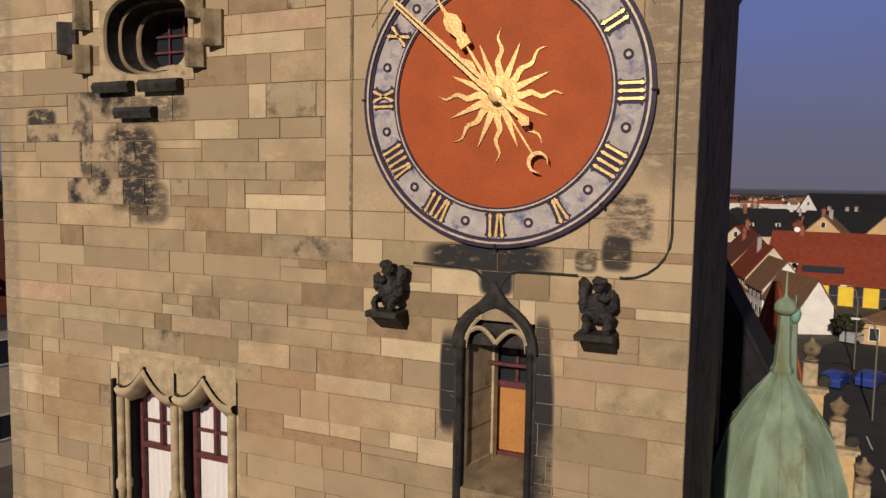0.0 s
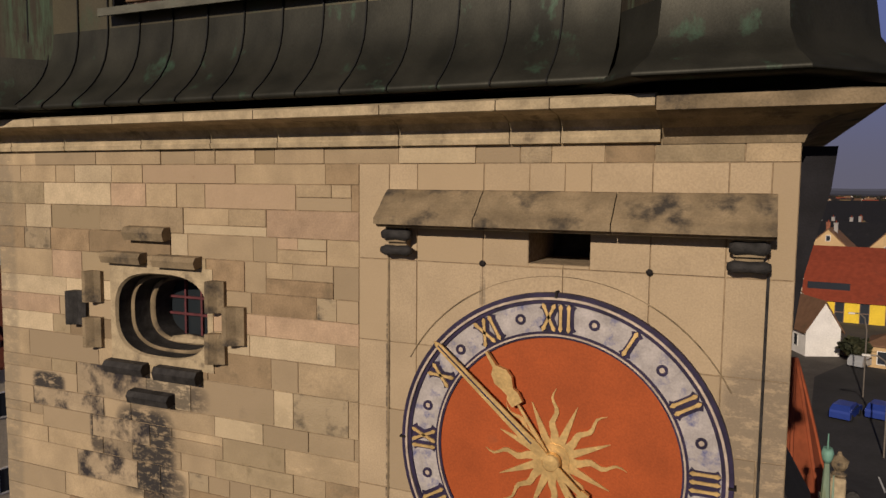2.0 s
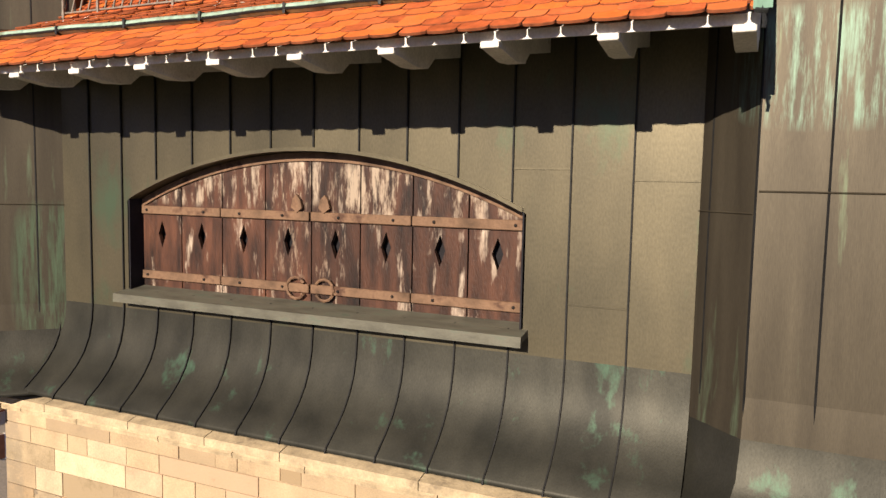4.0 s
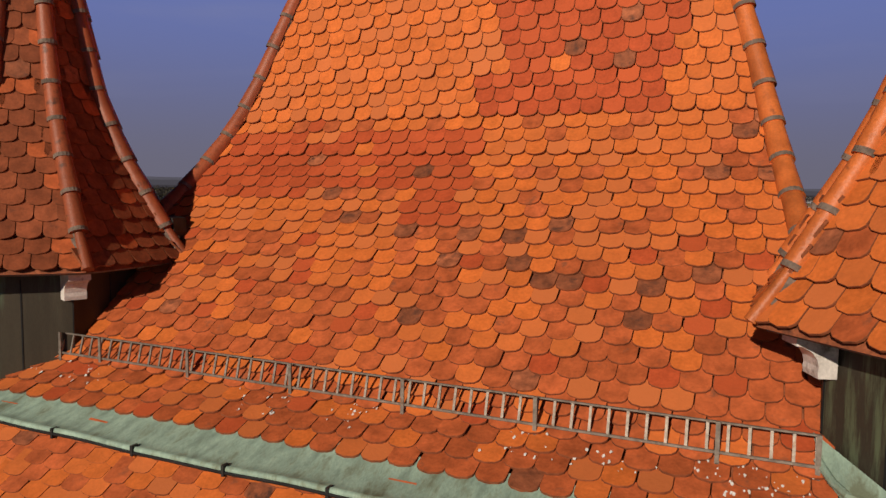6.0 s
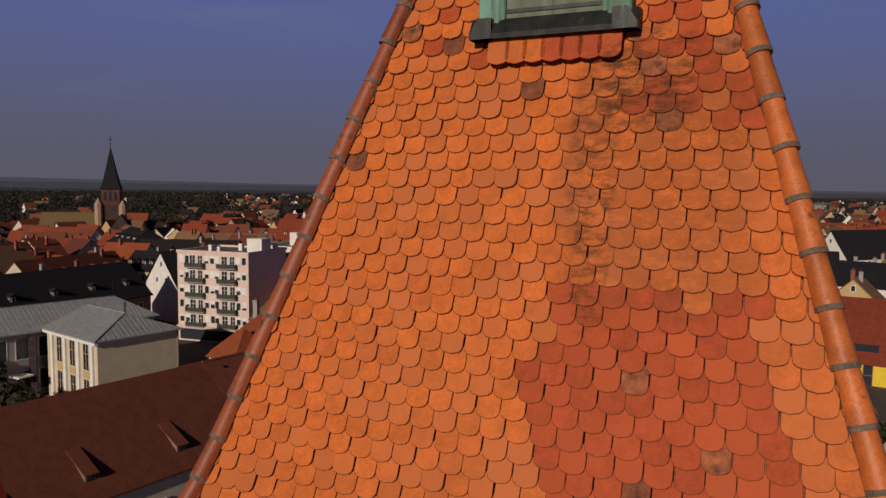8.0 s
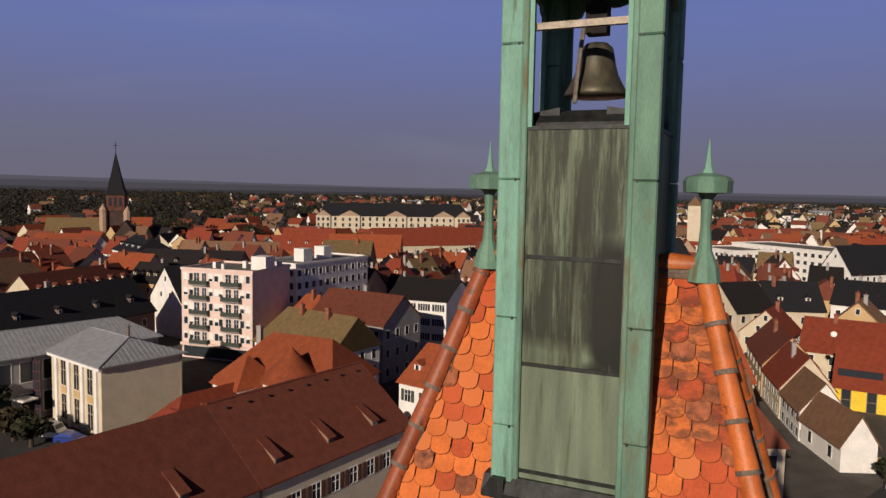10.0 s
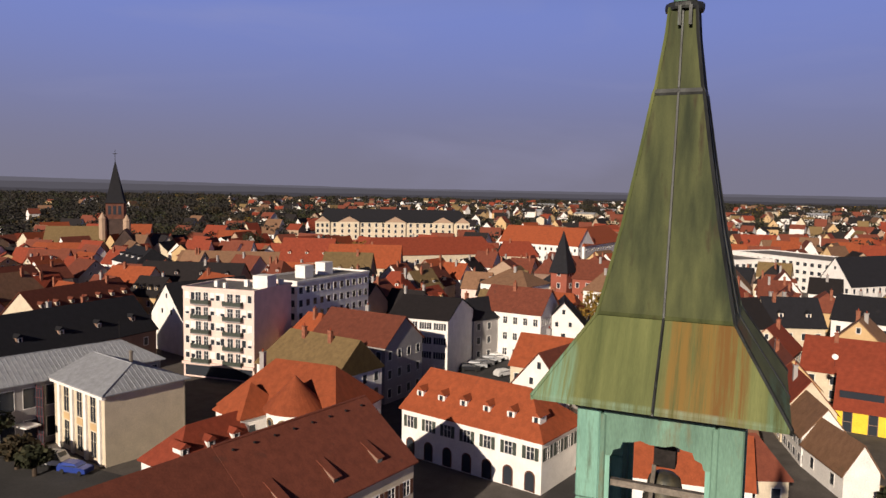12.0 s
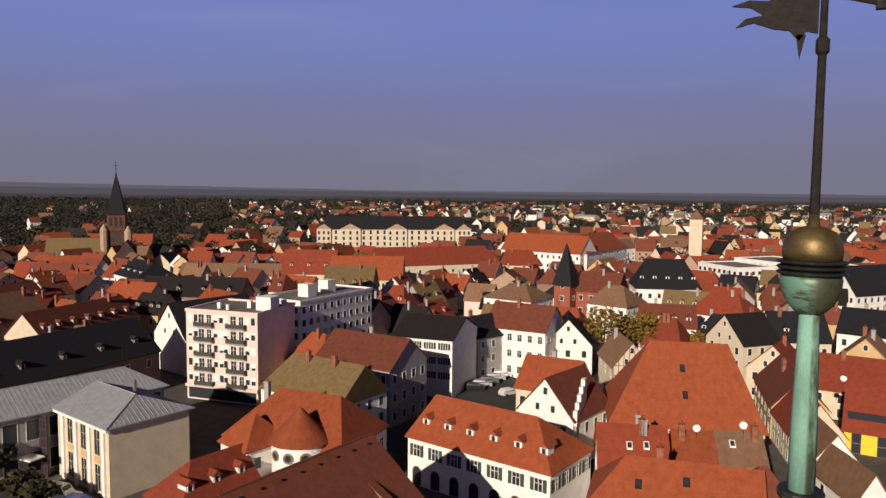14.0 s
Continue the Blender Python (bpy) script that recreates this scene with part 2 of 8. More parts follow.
TILE_R = material("red_clay_tile", (0.44, 0.078, 0.026), 0.66, vary=0.14, scale=9, bump=0.25, rand=0.1, rand_hue=(0.49, 0.098, 0.032), fine=45, spec=0.15, where=ROOF_SOOT)
TILE_B = material("lichen_brown_tile", (0.28, 0.085, 0.036), 0.75, vary=0.4, scale=14, bump=0.4, rand=0.35, fine=45, stain=(0.085, 0.034, 0.021), stain_at=0.54, stain_scale=9)
TILE_OJ = material("orange_clay_tile_joined", (0.62, 0.153, 0.033), 0.62, vary=0.14, scale=9, bump=0.25, rand=0.09, rand_hue=(0.53, 0.15, 0.047), fine=45, spec=0.15, island=True, stain=(0.26, 0.085, 0.03), stain_at=0.72, stain_scale=5, where=ROOF_SOOT)
TILE_RJ = material("red_clay_tile_joined", (0.44, 0.078, 0.026), 0.66, vary=0.14, scale=9, bump=0.25, rand=0.1, rand_hue=(0.49, 0.098, 0.032), fine=45, spec=0.15, island=True, where=ROOF_SOOT)
TILE_BJ = material("lichen_brown_tile_joined", (0.28, 0.085, 0.036), 0.75, vary=0.4, scale=14, bump=0.4, rand=0.35, fine=45, stain=(0.085, 0.034, 0.021), stain_at=0.54, stain_scale=9, island=True)
RIDGE = material("hip_tile_clay", (0.50, 0.13, 0.03), 0.5, vary=0.25, scale=7, bump=0.3, rand=0.18, spec=0.45, stain=(0.09, 0.035, 0.02), stain_at=0.6, stain_scale=7)
RIDGE_DARK = material("dark_hip_tile_clay", (0.29, 0.07, 0.026), 0.5, vary=0.25, scale=7, bump=0.3, rand=0.18, spec=0.45, stain=(0.09, 0.035, 0.02), stain_at=0.54, stain_scale=7)
ROOF_MORTAR = material("grey_roof_mortar", (0.16, 0.12, 0.095), 0.95, vary=0.35, scale=15, bump=0.7)
COPPER = material("brown_patina_copper", (0.096, 0.086, 0.059), 0.5, 0.6, vary=0.3, scale=1.3, bump=0.05, rand=0.12, hue=(0.12, 0.103, 0.066),
                  stain=(0.068, 0.096, 0.06), stain_at=0.56, stain_scale=1.2, stretch=(1.3, 1.3, 0.6),
                  where=[((x, -0.15, 23.0), (0.8, 0.6, 0.55), (0.05, 0.11, 0.07), 0.7) for x in (-5.3, -4.2, -2.9, -1.2, 0.2)])
TURRET_COPPER = material("streaked_brown_copper", (0.06, 0.05, 0.036), 0.52, 0.5, vary=0.25, scale=1.2, bump=0.05, rand=0.1, hue=(0.084, 0.071, 0.05),
                         stain=(0.12, 0.16, 0.10), stain_at=0.60, stain_scale=1.3, stretch=(5.0, 5.0, 0.45),
                         where=[((1.1, -0.5, 25.5), (0.55, 0.6, 0.35), (0.14, 0.22, 0.17), 0.8, 0.45, 0.6), ((1.35, -0.5, 26.2), (0.4, 0.6, 0.3), (0.13, 0.20, 0.16), 0.7, 0.45, 0.6), ((0.9, -0.6, 23.0), (0.9, 0.6, 0.35), (0.05, 0.11, 0.05), 0.8),
                                ((0.45, 0.0, 26.55), (0.5, 0.5, 0.45), (0.15, 0.19, 0.11), 0.8, 0.48, 0.62), ((-5.4, -0.2, 23.9), (0.3, 0.5, 0.7), (0.09, 0.15, 0.09), 0.6, 0.45, 0.6)])
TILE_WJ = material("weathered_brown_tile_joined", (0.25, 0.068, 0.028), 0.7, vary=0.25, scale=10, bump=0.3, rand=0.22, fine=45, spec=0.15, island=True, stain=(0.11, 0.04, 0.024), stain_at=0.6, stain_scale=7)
BLACK_SEAM = material("black_folded_seam", (0.012, 0.012, 0.012), 0.7, 0.1, vary=0.4, scale=8, bump=0.2)
EAVES_GREY = material("weathered_eaves_board", (0.20, 0.14, 0.11), 0.8, vary=0.3, scale=6, bump=0.3, stain=(0.09, 0.06, 0.05), stain_at=0.55, stain_scale=5)
BRACKET = material("grimy_white_bracket_paint", (0.60, 0.56, 0.52), 0.7, vary=0.2, scale=9, bump=0.35, stain=(0.20, 0.16, 0.13), stain_at=0.56, stain_scale=8)
TILE_D = material("dusky_orange_tile", (0.45, 0.105, 0.034), 0.7, vary=0.25, scale=10, bump=0.3, rand=0.16, fine=45, spec=0.15, stain=(0.19, 0.075, 0.04), stain_at=0.60, stain_scale=7)
TILE_DJ = material("dusky_orange_tile_joined", (0.45, 0.105, 0.034), 0.7, vary=0.25, scale=10, bump=0.3, rand=0.16, fine=45, spec=0.15, island=True, stain=(0.19, 0.075, 0.04), stain_at=0.60, stain_scale=7)
FLARE_COPPER = material("dark_flare_copper", (0.038, 0.038, 0.032), 0.52, 0.5, vary=0.3, scale=2, bump=0.08, rand=0.1, hue=(0.054, 0.052, 0.042), spec=0.15,
                        stain=(0.06, 0.11, 0.075), stain_at=0.6, stain_scale=2.2, stretch=(1.6, 1.6, 0.7))
SILL_METAL = material("weathered_sill_metal", (0.11, 0.106, 0.082), 0.55, 0.1, vary=0.3, scale=4, bump=0.15, stain=(0.08, 0.10, 0.075), stain_at=0.55, stain_scale=4, stretch=(1, 3, 3))
VERDIGRIS = material("verdigris_copper", (0.14, 0.25, 0.19), 0.7, 0.15, vary=0.25, scale=4, bump=0.2, stain=(0.15, 0.13, 0.07), stain_at=0.56, stain_scale=3, stretch=(1.5, 1.5, 0.35))
MINT = material("pale_verdigris_copper", (0.19, 0.37, 0.295), 0.7, 0.0, vary=0.2, scale=5, bump=0.15, stain=(0.09, 0.13, 0.09), stain_at=0.57, stain_scale=3.5, stretch=(2, 2, 0.3))
OLIVE = material("olive_patina_copper", (0.036, 0.05, 0.02), 0.6, 0.0, vary=0.45, scale=1.6, bump=0.1, hue=(0.085, 0.095, 0.035), spec=0.12,
                 stain=(0.035, 0.026, 0.012), stain_at=0.58, stain_scale=1.7, stretch=(5.5, 5.5, 0.12))
OLIVE_SKIRT = material("ochre_streaked_copper", (0.10, 0.125, 0.048), 0.6, 0.0, vary=0.35, scale=1.6, bump=0.1, hue=(0.17, 0.185, 0.07), spec=0.12,
                       stain=(0.085, 0.07, 0.025), stain_at=0.6, stain_scale=1.7, stretch=(5.5, 0.4, 0.16),
                       where=[((-2.27, 3.0, 36.7), (0.30, 0.9, 0.9), (0.20, 0.115, 0.03), 0.85, 0.36, 0.58), ((-2.10, 3.0, 36.6), (0.12, 0.9, 0.8), (0.13, 0.06, 0.018), 0.7, 0.42, 0.56), ((-3.38, 3.0, 36.5), (0.22, 0.9, 0.4), (0.16, 0.30, 0.22), 0.9, 0.38, 0.6),
                              ((-1.72, 3.0, 36.5), (0.14, 0.9, 0.3), (0.16, 0.28, 0.18), 0.7, 0.4, 0.6), ((-2.6, 2.93, 36.43), (0.9, 0.06, 0.06), (0.20, 0.30, 0.22), 0.6, 0.4, 0.6)])
TILE_EDGE = material("dark_tile_edge", (0.21, 0.062, 0.024), 0.9, vary=0.3, scale=20, bump=0.2)
GUTTER = material("mottled_verdigris_gutter", (0.30, 0.42, 0.34), 0.7, 0.1, vary=0.3, scale=9, bump=0.3, stain=(0.16, 0.19, 0.13), stain_at=0.52, stain_scale=4.5, stretch=(1.6, 0.6, 0.9))
STREAKED = material("streaked_green_black_copper", (0.115, 0.14, 0.095), 0.6, 0.15, vary=0.35, scale=2.6, bump=0.1, hue=(0.185, 0.235, 0.16), stain=(0.05, 0.05, 0.03), stain_at=0.57, stain_scale=2.2, stretch=(3.4, 3.4, 0.25),
                    where=[((-2.25, 3.2, 33.65), (0.22, 0.4, 0.55), (0.012, 0.012, 0.012), 0.97, 0.30, 0.42), ((-2.62, 3.2, 33.75), (0.5, 0.4, 0.45), (0.02, 0.02, 0.016), 0.85, 0.40, 0.52), ((-2.30, 3.2, 33.0), (0.26, 0.4, 0.26), (0.015, 0.015, 0.012), 0.9, 0.40, 0.50),
                           ((-2.4, 3.2, 32.6), (0.4, 0.4, 0.3), (0.07, 0.06, 0.025), 0.8, 0.42, 0.55), ((-2.6, 3.2, 34.6), (0.5, 0.4, 0.5), (0.02, 0.02, 0.018), 0.8, 0.40, 0.52)])
PANEL_LIGHT = material("pale_streaked_copper", (0.15, 0.19, 0.135), 0.65, 0.0, vary=0.3, scale=2.4, bump=0.1, hue=(0.20, 0.245, 0.175), spec=0.15, stain=(0.07, 0.07, 0.035), stain_at=0.56, stain_scale=2.0, stretch=(4, 4, 0.3))
DARKMETAL = material("dark_lead", (0.035, 0.037, 0.037), 0.5, 0.5, vary=0.4, scale=6, bump=0.2, stain=(0.10, 0.13, 0.10), stain_at=0.6, stain_scale=4, stretch=(2, 2, 0.5))
IRON = material("rusty_iron", (0.018, 0.014, 0.013), 0.8, 0.1, vary=0.4, scale=20, bump=0.4)
GALV = material("weathered_galvanised_steel", (0.25, 0.215, 0.18), 0.55, 0.6, vary=0.3, scale=20, bump=0.2, stain=(0.2, 0.11, 0.06), stain_at=0.6, stain_scale=12)
WOOD = material("weathered_shutter_wood", (0.026, 0.012, 0.009), 0.55, vary=0.6, scale=3.5, bump=0.5, fine=35, rand=0.3, hue=(0.085, 0.034, 0.019), stain=(0.50, 0.40, 0.31), stain_at=0.57, stain_scale=2.2, stretch=(3.4, 3.4, 0.7),
                where=[((-3.5, 0.15, 24.82), (1.1, 0.4, 0.25), (0.46, 0.37, 0.28), 0.7, 0.5, 0.6), ((-1.6, 0.15, 24.75), (0.9, 0.4, 0.25), (0.44, 0.35, 0.26), 0.7, 0.5, 0.6), ((-2.6, 0.15, 24.3), (0.4, 0.4, 0.3), (0.4, 0.3, 0.22), 0.6, 0.52, 0.62)])
WOOD_RAIL = material("bleached_oak_rail", (0.17, 0.10, 0.06), 0.75, vary=0.5, scale=5, bump=0.4, stain=(0.07, 0.035, 0.022), stain_at=0.52, stain_scale=5)
WHITE = material("white_painted_wood", (0.74, 0.71, 0.66), 0.6, vary=0.12, scale=8, bump=0.2, stain=(0.35, 0.31, 0.27), stain_at=0.64, stain_scale=7)
RED = material("oxide_red_clock_paint", (0.38, 0.078, 0.018), 0.7, vary=0.12, scale=3, bump=0.12, stain=(0.30, 0.075, 0.025), stain_at=0.63, stain_scale=3)
BLUEWHITE = material("worn_blue_white_clock_paint", (0.43, 0.385, 0.37), 0.7, vary=0.2, scale=9, bump=0.2, stain=(0.11, 0.12, 0.25), stain_at=0.53, stain_scale=7)
NAVY = material("navy_clock_paint", (0.026, 0.018, 0.05), 0.6, vary=0.4, scale=9, bump=0.2)
GOLD = material("gold_leaf", (0.70, 0.47, 0.20), 0.42, 0.5, vary=0.2, scale=12, bump=0.25, fine=40)
CREAM = material("dull_gold_rim_paint", (0.52, 0.42, 0.34), 0.55, 0.2, vary=0.25, scale=12, bump=0.2)
MAROON = material("maroon_window_paint", (0.11, 0.03, 0.035), 0.6, vary=0.3, scale=15, bump=0.2)
CURTAIN = material("white_net_curtain", (0.74, 0.70, 0.70), 0.9, vary=0.08, scale=6, bump=0.3, stretch=(6, 6, 0.4))
AMBER = material("ochre_window_blind", (0.46, 0.21, 0.06), 0.7, vary=0.12, scale=3, bump=0.1)
GLASS = glass("window_glass")
BALL_GREEN = material("brown_green_ball_copper", (0.075, 0.085, 0.05), 0.5, 0.3, vary=0.35, scale=6, bump=0.15, where=[((-2.80, 3.65, 40.75), (0.24, 0.4, 0.35), (0.17, 0.33, 0.26), 0.9)])
# the pole is darker down its right side
POLE_GREEN = material("pale_green_pole_copper", (0.19, 0.37, 0.295), 0.7, 0.0, vary=0.2, scale=5, bump=0.15, stain=(0.08, 0.09, 0.06), stain_at=0.6, stain_scale=4, stretch=(2, 2, 0.5),
                      where=[((-2.50, 3.8, 40.0), (0.075, 0.4, 1.3), (0.06, 0.065, 0.04), 0.95)])
BELL = material("dark_bell_bronze", (0.10, 0.088, 0.06), 0.5, 0.4, vary=0.4, scale=6, bump=0.15, stain=(0.05, 0.05, 0.045), stain_at=0.5, stain_scale=5, stretch=(1.5, 1.5, 0.4))
BRONZE = material("bell_bronze", (0.16, 0.115, 0.05), 0.5, 0.7, vary=0.3, scale=8, bump=0.15)


# ---- mesh helpers ----
def part(name, geo, mat, parent=None, label="", kind="", smooth=False):
    """Links vertices and faces (or a bmesh) as one mesh object."""
    me = bpy.data.meshes.new(name)
    if isinstance(geo, bmesh.types.BMesh):
        geo.to_mesh(me)
        geo.free()
    else:
        me.from_pydata([tuple(v) for v in geo[0]], [], geo[1])
    me.update()
    for one in (mat if isinstance(mat, (list, tuple)) else [mat]):
        me.materials.append(one)
    if smooth:
        for p in me.polygons:
            p.use_smooth = True
    ob = new(name, me)
    if parent is not None:
        ob.parent = parent
    if label or kind:
        tagged(ob, label, kind=kind)
    return ob


def empty(name, place, label, category, group="", kind=""):
    ob = new(name)
    ob.location = place
    return tagged(ob, label, category, group, kind)


def under(ob, place):
    """Parts are drawn in the world's metres: this sets their own origin back by their thing's place."""
    ob.matrix_parent_inverse = Matrix.Translation(-Vector(place))
    return ob


def join(*geos):
    V, Fc = [], []
    for v, f in geos:
        k = len(V)
        V += list(v)
        Fc += [tuple(i + k for i in a) for a in f]
    return V, Fc


def box(x0, x1, y0, y1, z0, z1):
    v = [(x, y, z) for x in (x0, x1) for y in (y0, y1) for z in (z0, z1)]
    return v, [(0, 1, 3, 2), (4, 6, 7, 5), (0, 4, 5, 1), (2, 3, 7, 6), (0, 2, 6, 4), (1, 5, 7, 3)]


def move(geo, m):
    return [m @ Vector(v) for v in geo[0]], geo[1]


def bevel_box(x0, x1, y0, y1, z0, z1, r=0.01, seg=1):
    bm = bmesh.new()
    v, f = box(x0, x1, y0, y1, z0, z1)
    vs = [bm.verts.new(a) for a in v]
    for a in f:
        bm.faces.new([vs[i] for i in a])
    bmesh.ops.bevel(bm, geom=bm.edges[:], offset=r, segments=seg, affect="EDGES", profile=0.7)
    return bm


def lathe(profile, n=24, centre=(0, 0, 0), squash=1.0):
    """Radius and height pairs turned about the vertical."""
    V, Fc = [], []
    cx, cy, cz = centre
    for r, z in profile:
        for i in range(n):
            a = 2 * math.pi * i / n
            V.append((cx + r * math.cos(a), cy + r * squash * math.sin(a), cz + z))
    for j in range(len(profile) - 1):
        for i in range(n):
            k = (i + 1) % n
            Fc.append((j * n + i, j * n + k, (j + 1) * n + k, (j + 1) * n + i))
    Fc.append(tuple(range(n))[::-1])
    Fc.append(tuple((len(profile) - 1) * n + i for i in range(n)))
    return V, Fc


def prism(outline, axis, a, b):
    """An outline of (u, v) pairs pulled along an axis: 'y' takes (x, z), 'x' takes (y, z), 'z' takes (x, y)."""
    place = {"y": lambda u, v, w: (u, w, v), "x": lambda u, v, w: (w, u, v), "z": lambda u, v, w: (u, v, w)}[axis]
    n = len(outline)
    V = [place(u, v, a) for u, v in outline] + [place(u, v, b) for u, v in outline]
    Fc = [tuple(range(n)), tuple(range(2 * n - 1, n - 1, -1))]
    Fc += [(i, i + n, (i + 1) % n + n, (i + 1) % n) for i in range(n)]
    return V, Fc


def tube(points, r, n=6):
    """A round bar along points."""
    V, Fc = [], []
    pts = [Vector(p) for p in points]
    for i, p in enumerate(pts):
        d = (pts[min(i + 1, len(pts) - 1)] - pts[max(i - 1, 0)]).normalized()
        side = d.cross(Vector((0, 0, 1)) if abs(d.z) < 0.9 else Vector((1, 0, 0))).normalized()
        up = side.cross(d)
        for k in range(n):
            a = 2 * math.pi * k / n
            V.append(p + side * r * math.cos(a) + up * r * math.sin(a))
    for i in range(len(pts) - 1):
        for k in range(n):
            Fc.append((i * n + k, i * n + (k + 1) % n, (i + 1) * n + (k + 1) % n, (i + 1) * n + k))
    Fc += [tuple(range(n))[::-1], tuple((len(pts) - 1) * n + k for k in range(n))]
    return V, Fc


def ring(cx, cz, r0, r1, y0, y1, n=96):
    """A flat ring that stands in the wall's plane, from y0 (front) to y1 (back)."""
    V, Fc = [], []
    for i in range(n):
        a = 2 * math.pi * i / n
        for r in (r0, r1):
            for y in (y0, y1):
                V.append((cx + r * math.cos(a), y, cz + r * math.sin(a)))
    for i in range(n):
        a, b = 4 * i, 4 * ((i + 1) % n)
        Fc += [(a, a + 2, b + 2, b), (a + 1, b + 1, b + 3, a + 3), (a + 2, a + 3, b + 3, b + 2), (a, b, b + 1, a + 1)]
    return V, Fc


GROUND = 1.5

# ---- tower: walls ----
XL, XR, YB = -6.33, 1.62, 7.7
Z_CORN = 22.45
# openings in the clock wall: x0, x1, z0, z1
OCULUS = (-4.60, -3.42, 20.37, 21.21)
TWIN = (-4.50, -2.82, 14.8, 17.15)
LANCET = (-0.36, 0.36, 14.6, 18.05)
SLOT = (-0.247, 0.231, 21.51, 21.75)
OPENINGS = [OCULUS, TWIN, LANCET, SLOT]


def cut_rows(x0, x1, z0, z1):
    """What is left of a rectangle when the openings are taken out."""
    left = [(x0, x1, z0, z1)]
    for a, b, c, d in OPENINGS:
        out = []
        for p, q, r, s in left:
            if q <= a or p >= b or s <= c or r >= d:
                out.append((p, q, r, s))
                continue
            if p < a:
                out.append((p, a, r, s))
            if q > b:
                out.append((b, q, r, s))
            if r < c:
                out.append((max(p, a), min(q, b), r, c))
            if s > d:
                out.append((max(p, a), min(q, b), d, s))
        left = out
    return [w for w in left if w[1] - w[0] > 0.02 and w[3] - w[2] > 0.02]


def rings(levels, cap=False):
    V, Fc = [], []
    for lv in levels:
        V += lv
    n = len(levels[0])
    for j in range(len(levels) - 1):
        for i in range(n):
            k = (i + 1) % n
            Fc.append((j * n + i, j * n + k, (j + 1) * n + k, (j + 1) * n + i))
    if cap:
        Fc.append(tuple((len(levels) - 1) * n + i for i in range(n)))
        Fc.append(tuple(range(n))[::-1])
    return V, Fc


front = part("wall_front", join(*[box(p, q, 0.008, 0.75, r, s) for p, q, r, s in cut_rows(XL, XR, GROUND, Z_CORN)]), MORTAR)
# added black sheets: the shade inside the openings is put into their colour
part("dark_interior_sheet", join(box(-0.5, 0.5, 0.76, 0.9, 14.4, 22.0), box(-4.8, -2.7, 0.76, 0.9, 14.6, 21.6)), STONE_BLACK, front)
tagged(front, "warm sandstone ashlar wall of the clock tower", "wall", kind="structure")
# side walls: shade is put into the colour, darker than the clock wall
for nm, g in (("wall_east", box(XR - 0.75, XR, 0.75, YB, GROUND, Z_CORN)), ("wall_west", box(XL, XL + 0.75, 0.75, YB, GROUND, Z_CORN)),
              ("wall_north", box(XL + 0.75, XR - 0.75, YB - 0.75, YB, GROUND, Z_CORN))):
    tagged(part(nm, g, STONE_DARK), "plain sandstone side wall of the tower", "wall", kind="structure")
# the corbel's shade under the turret is put into its near-black colour
corbel = part("turret_corbel", prism([(1.60, 21.0), (1.64, 21.1), (1.69, 21.5), (1.76, 21.8), (1.83, 22.1), (1.86, 22.40), (1.60, 22.40)], "y", 0.3, 1.3), NEAR_BLACK)
tagged(corbel, "dark curved stone corbel under the corner turret", "corbel", kind="structure")

# ---- tower: cornice, metal-clad storey ----
corn = [(0.05, 22.42), (-0.055, 22.425), (-0.062, 22.465), (-0.05, 22.48), (-0.055, 22.54), (-0.09, 22.59), (-0.17, 22.625), (-0.38, 22.638), (-0.395, 22.645), (-0.395, 22.715), (-0.3, 22.74), (0.05, 22.75)]


def cornice_piece(x0, x1):
    return prism(corn, "x", x0, x1)


cornice = empty("cornice", (0, 0, 22.4), "moulded sandstone cornice under the metal storey", "cornice", kind="structure")
xs = [-6.75, -6.0, -5.2, -4.15, -3.3, -2.55, -1.35, -0.4, 0.0, 0.72]
for a, b in zip(xs, xs[1:]):
    under(part("moulding", cornice_piece(a + 0.004, b - 0.004), STONE_TRIM, cornice), (0, 0, 22.4))
# corner moulding in darker stone: the shade under the turret is painted in
corner = []
for o, z in ((-0.05, 22.40), (0.012, 22.41), (0.03, 22.46), (0.08, 22.52), (0.2, 22.57), (0.38, 22.60), (0.42, 22.61), (0.42, 22.70), (-0.05, 22.78)):
    corner.append([(0.728, -o, z), (XR + o, -o, z), (XR + o, YB, z), (0.728, YB, z)])
under(part("moulding", rings(corner), STONE_DARK, cornice), (0, 0, 22.4))
under(part("moulding", prism([(XL + .02, 22.40), (XL - .1, 22.42), (XL - .4, 22.64), (XL - .44, 22.70), (XL - .44, 22.80), (XL + .02, 22.84)], "y", -0.40, YB), STONE_TRIM, cornice), (0, 0, 22.4))

flare = [(-0.40, 22.80), (-0.45, 22.815), (-0.435, 22.85), (-0.29, 22.97), (-0.19, 23.07), (-0.11, 23.18), (-0.05, 23.31), (-0.015, 23.46), (0.0, 23.62)]
attic = empty("attic_wall", (0, 0, 22.8), "brown-green copper standing-seam cladding of the tower attic", "cladding", kind="structure")
HATCH = (-4.50, -0.76, 23.80, 25.06)


def arch_z(x):
    """Height of the hatch's flat arch."""
    a, b, spring, top = HATCH[0], HATCH[1], 24.63, 25.06
    u = (x - (a + b) / 2) / ((b - a) / 2)
    half, rise = (b - a) / 2, top - spring
    rad = (half * half + rise * rise) / (2 * rise)
    return top - rad + math.sqrt(max(0, rad * rad - (u * half) ** 2))


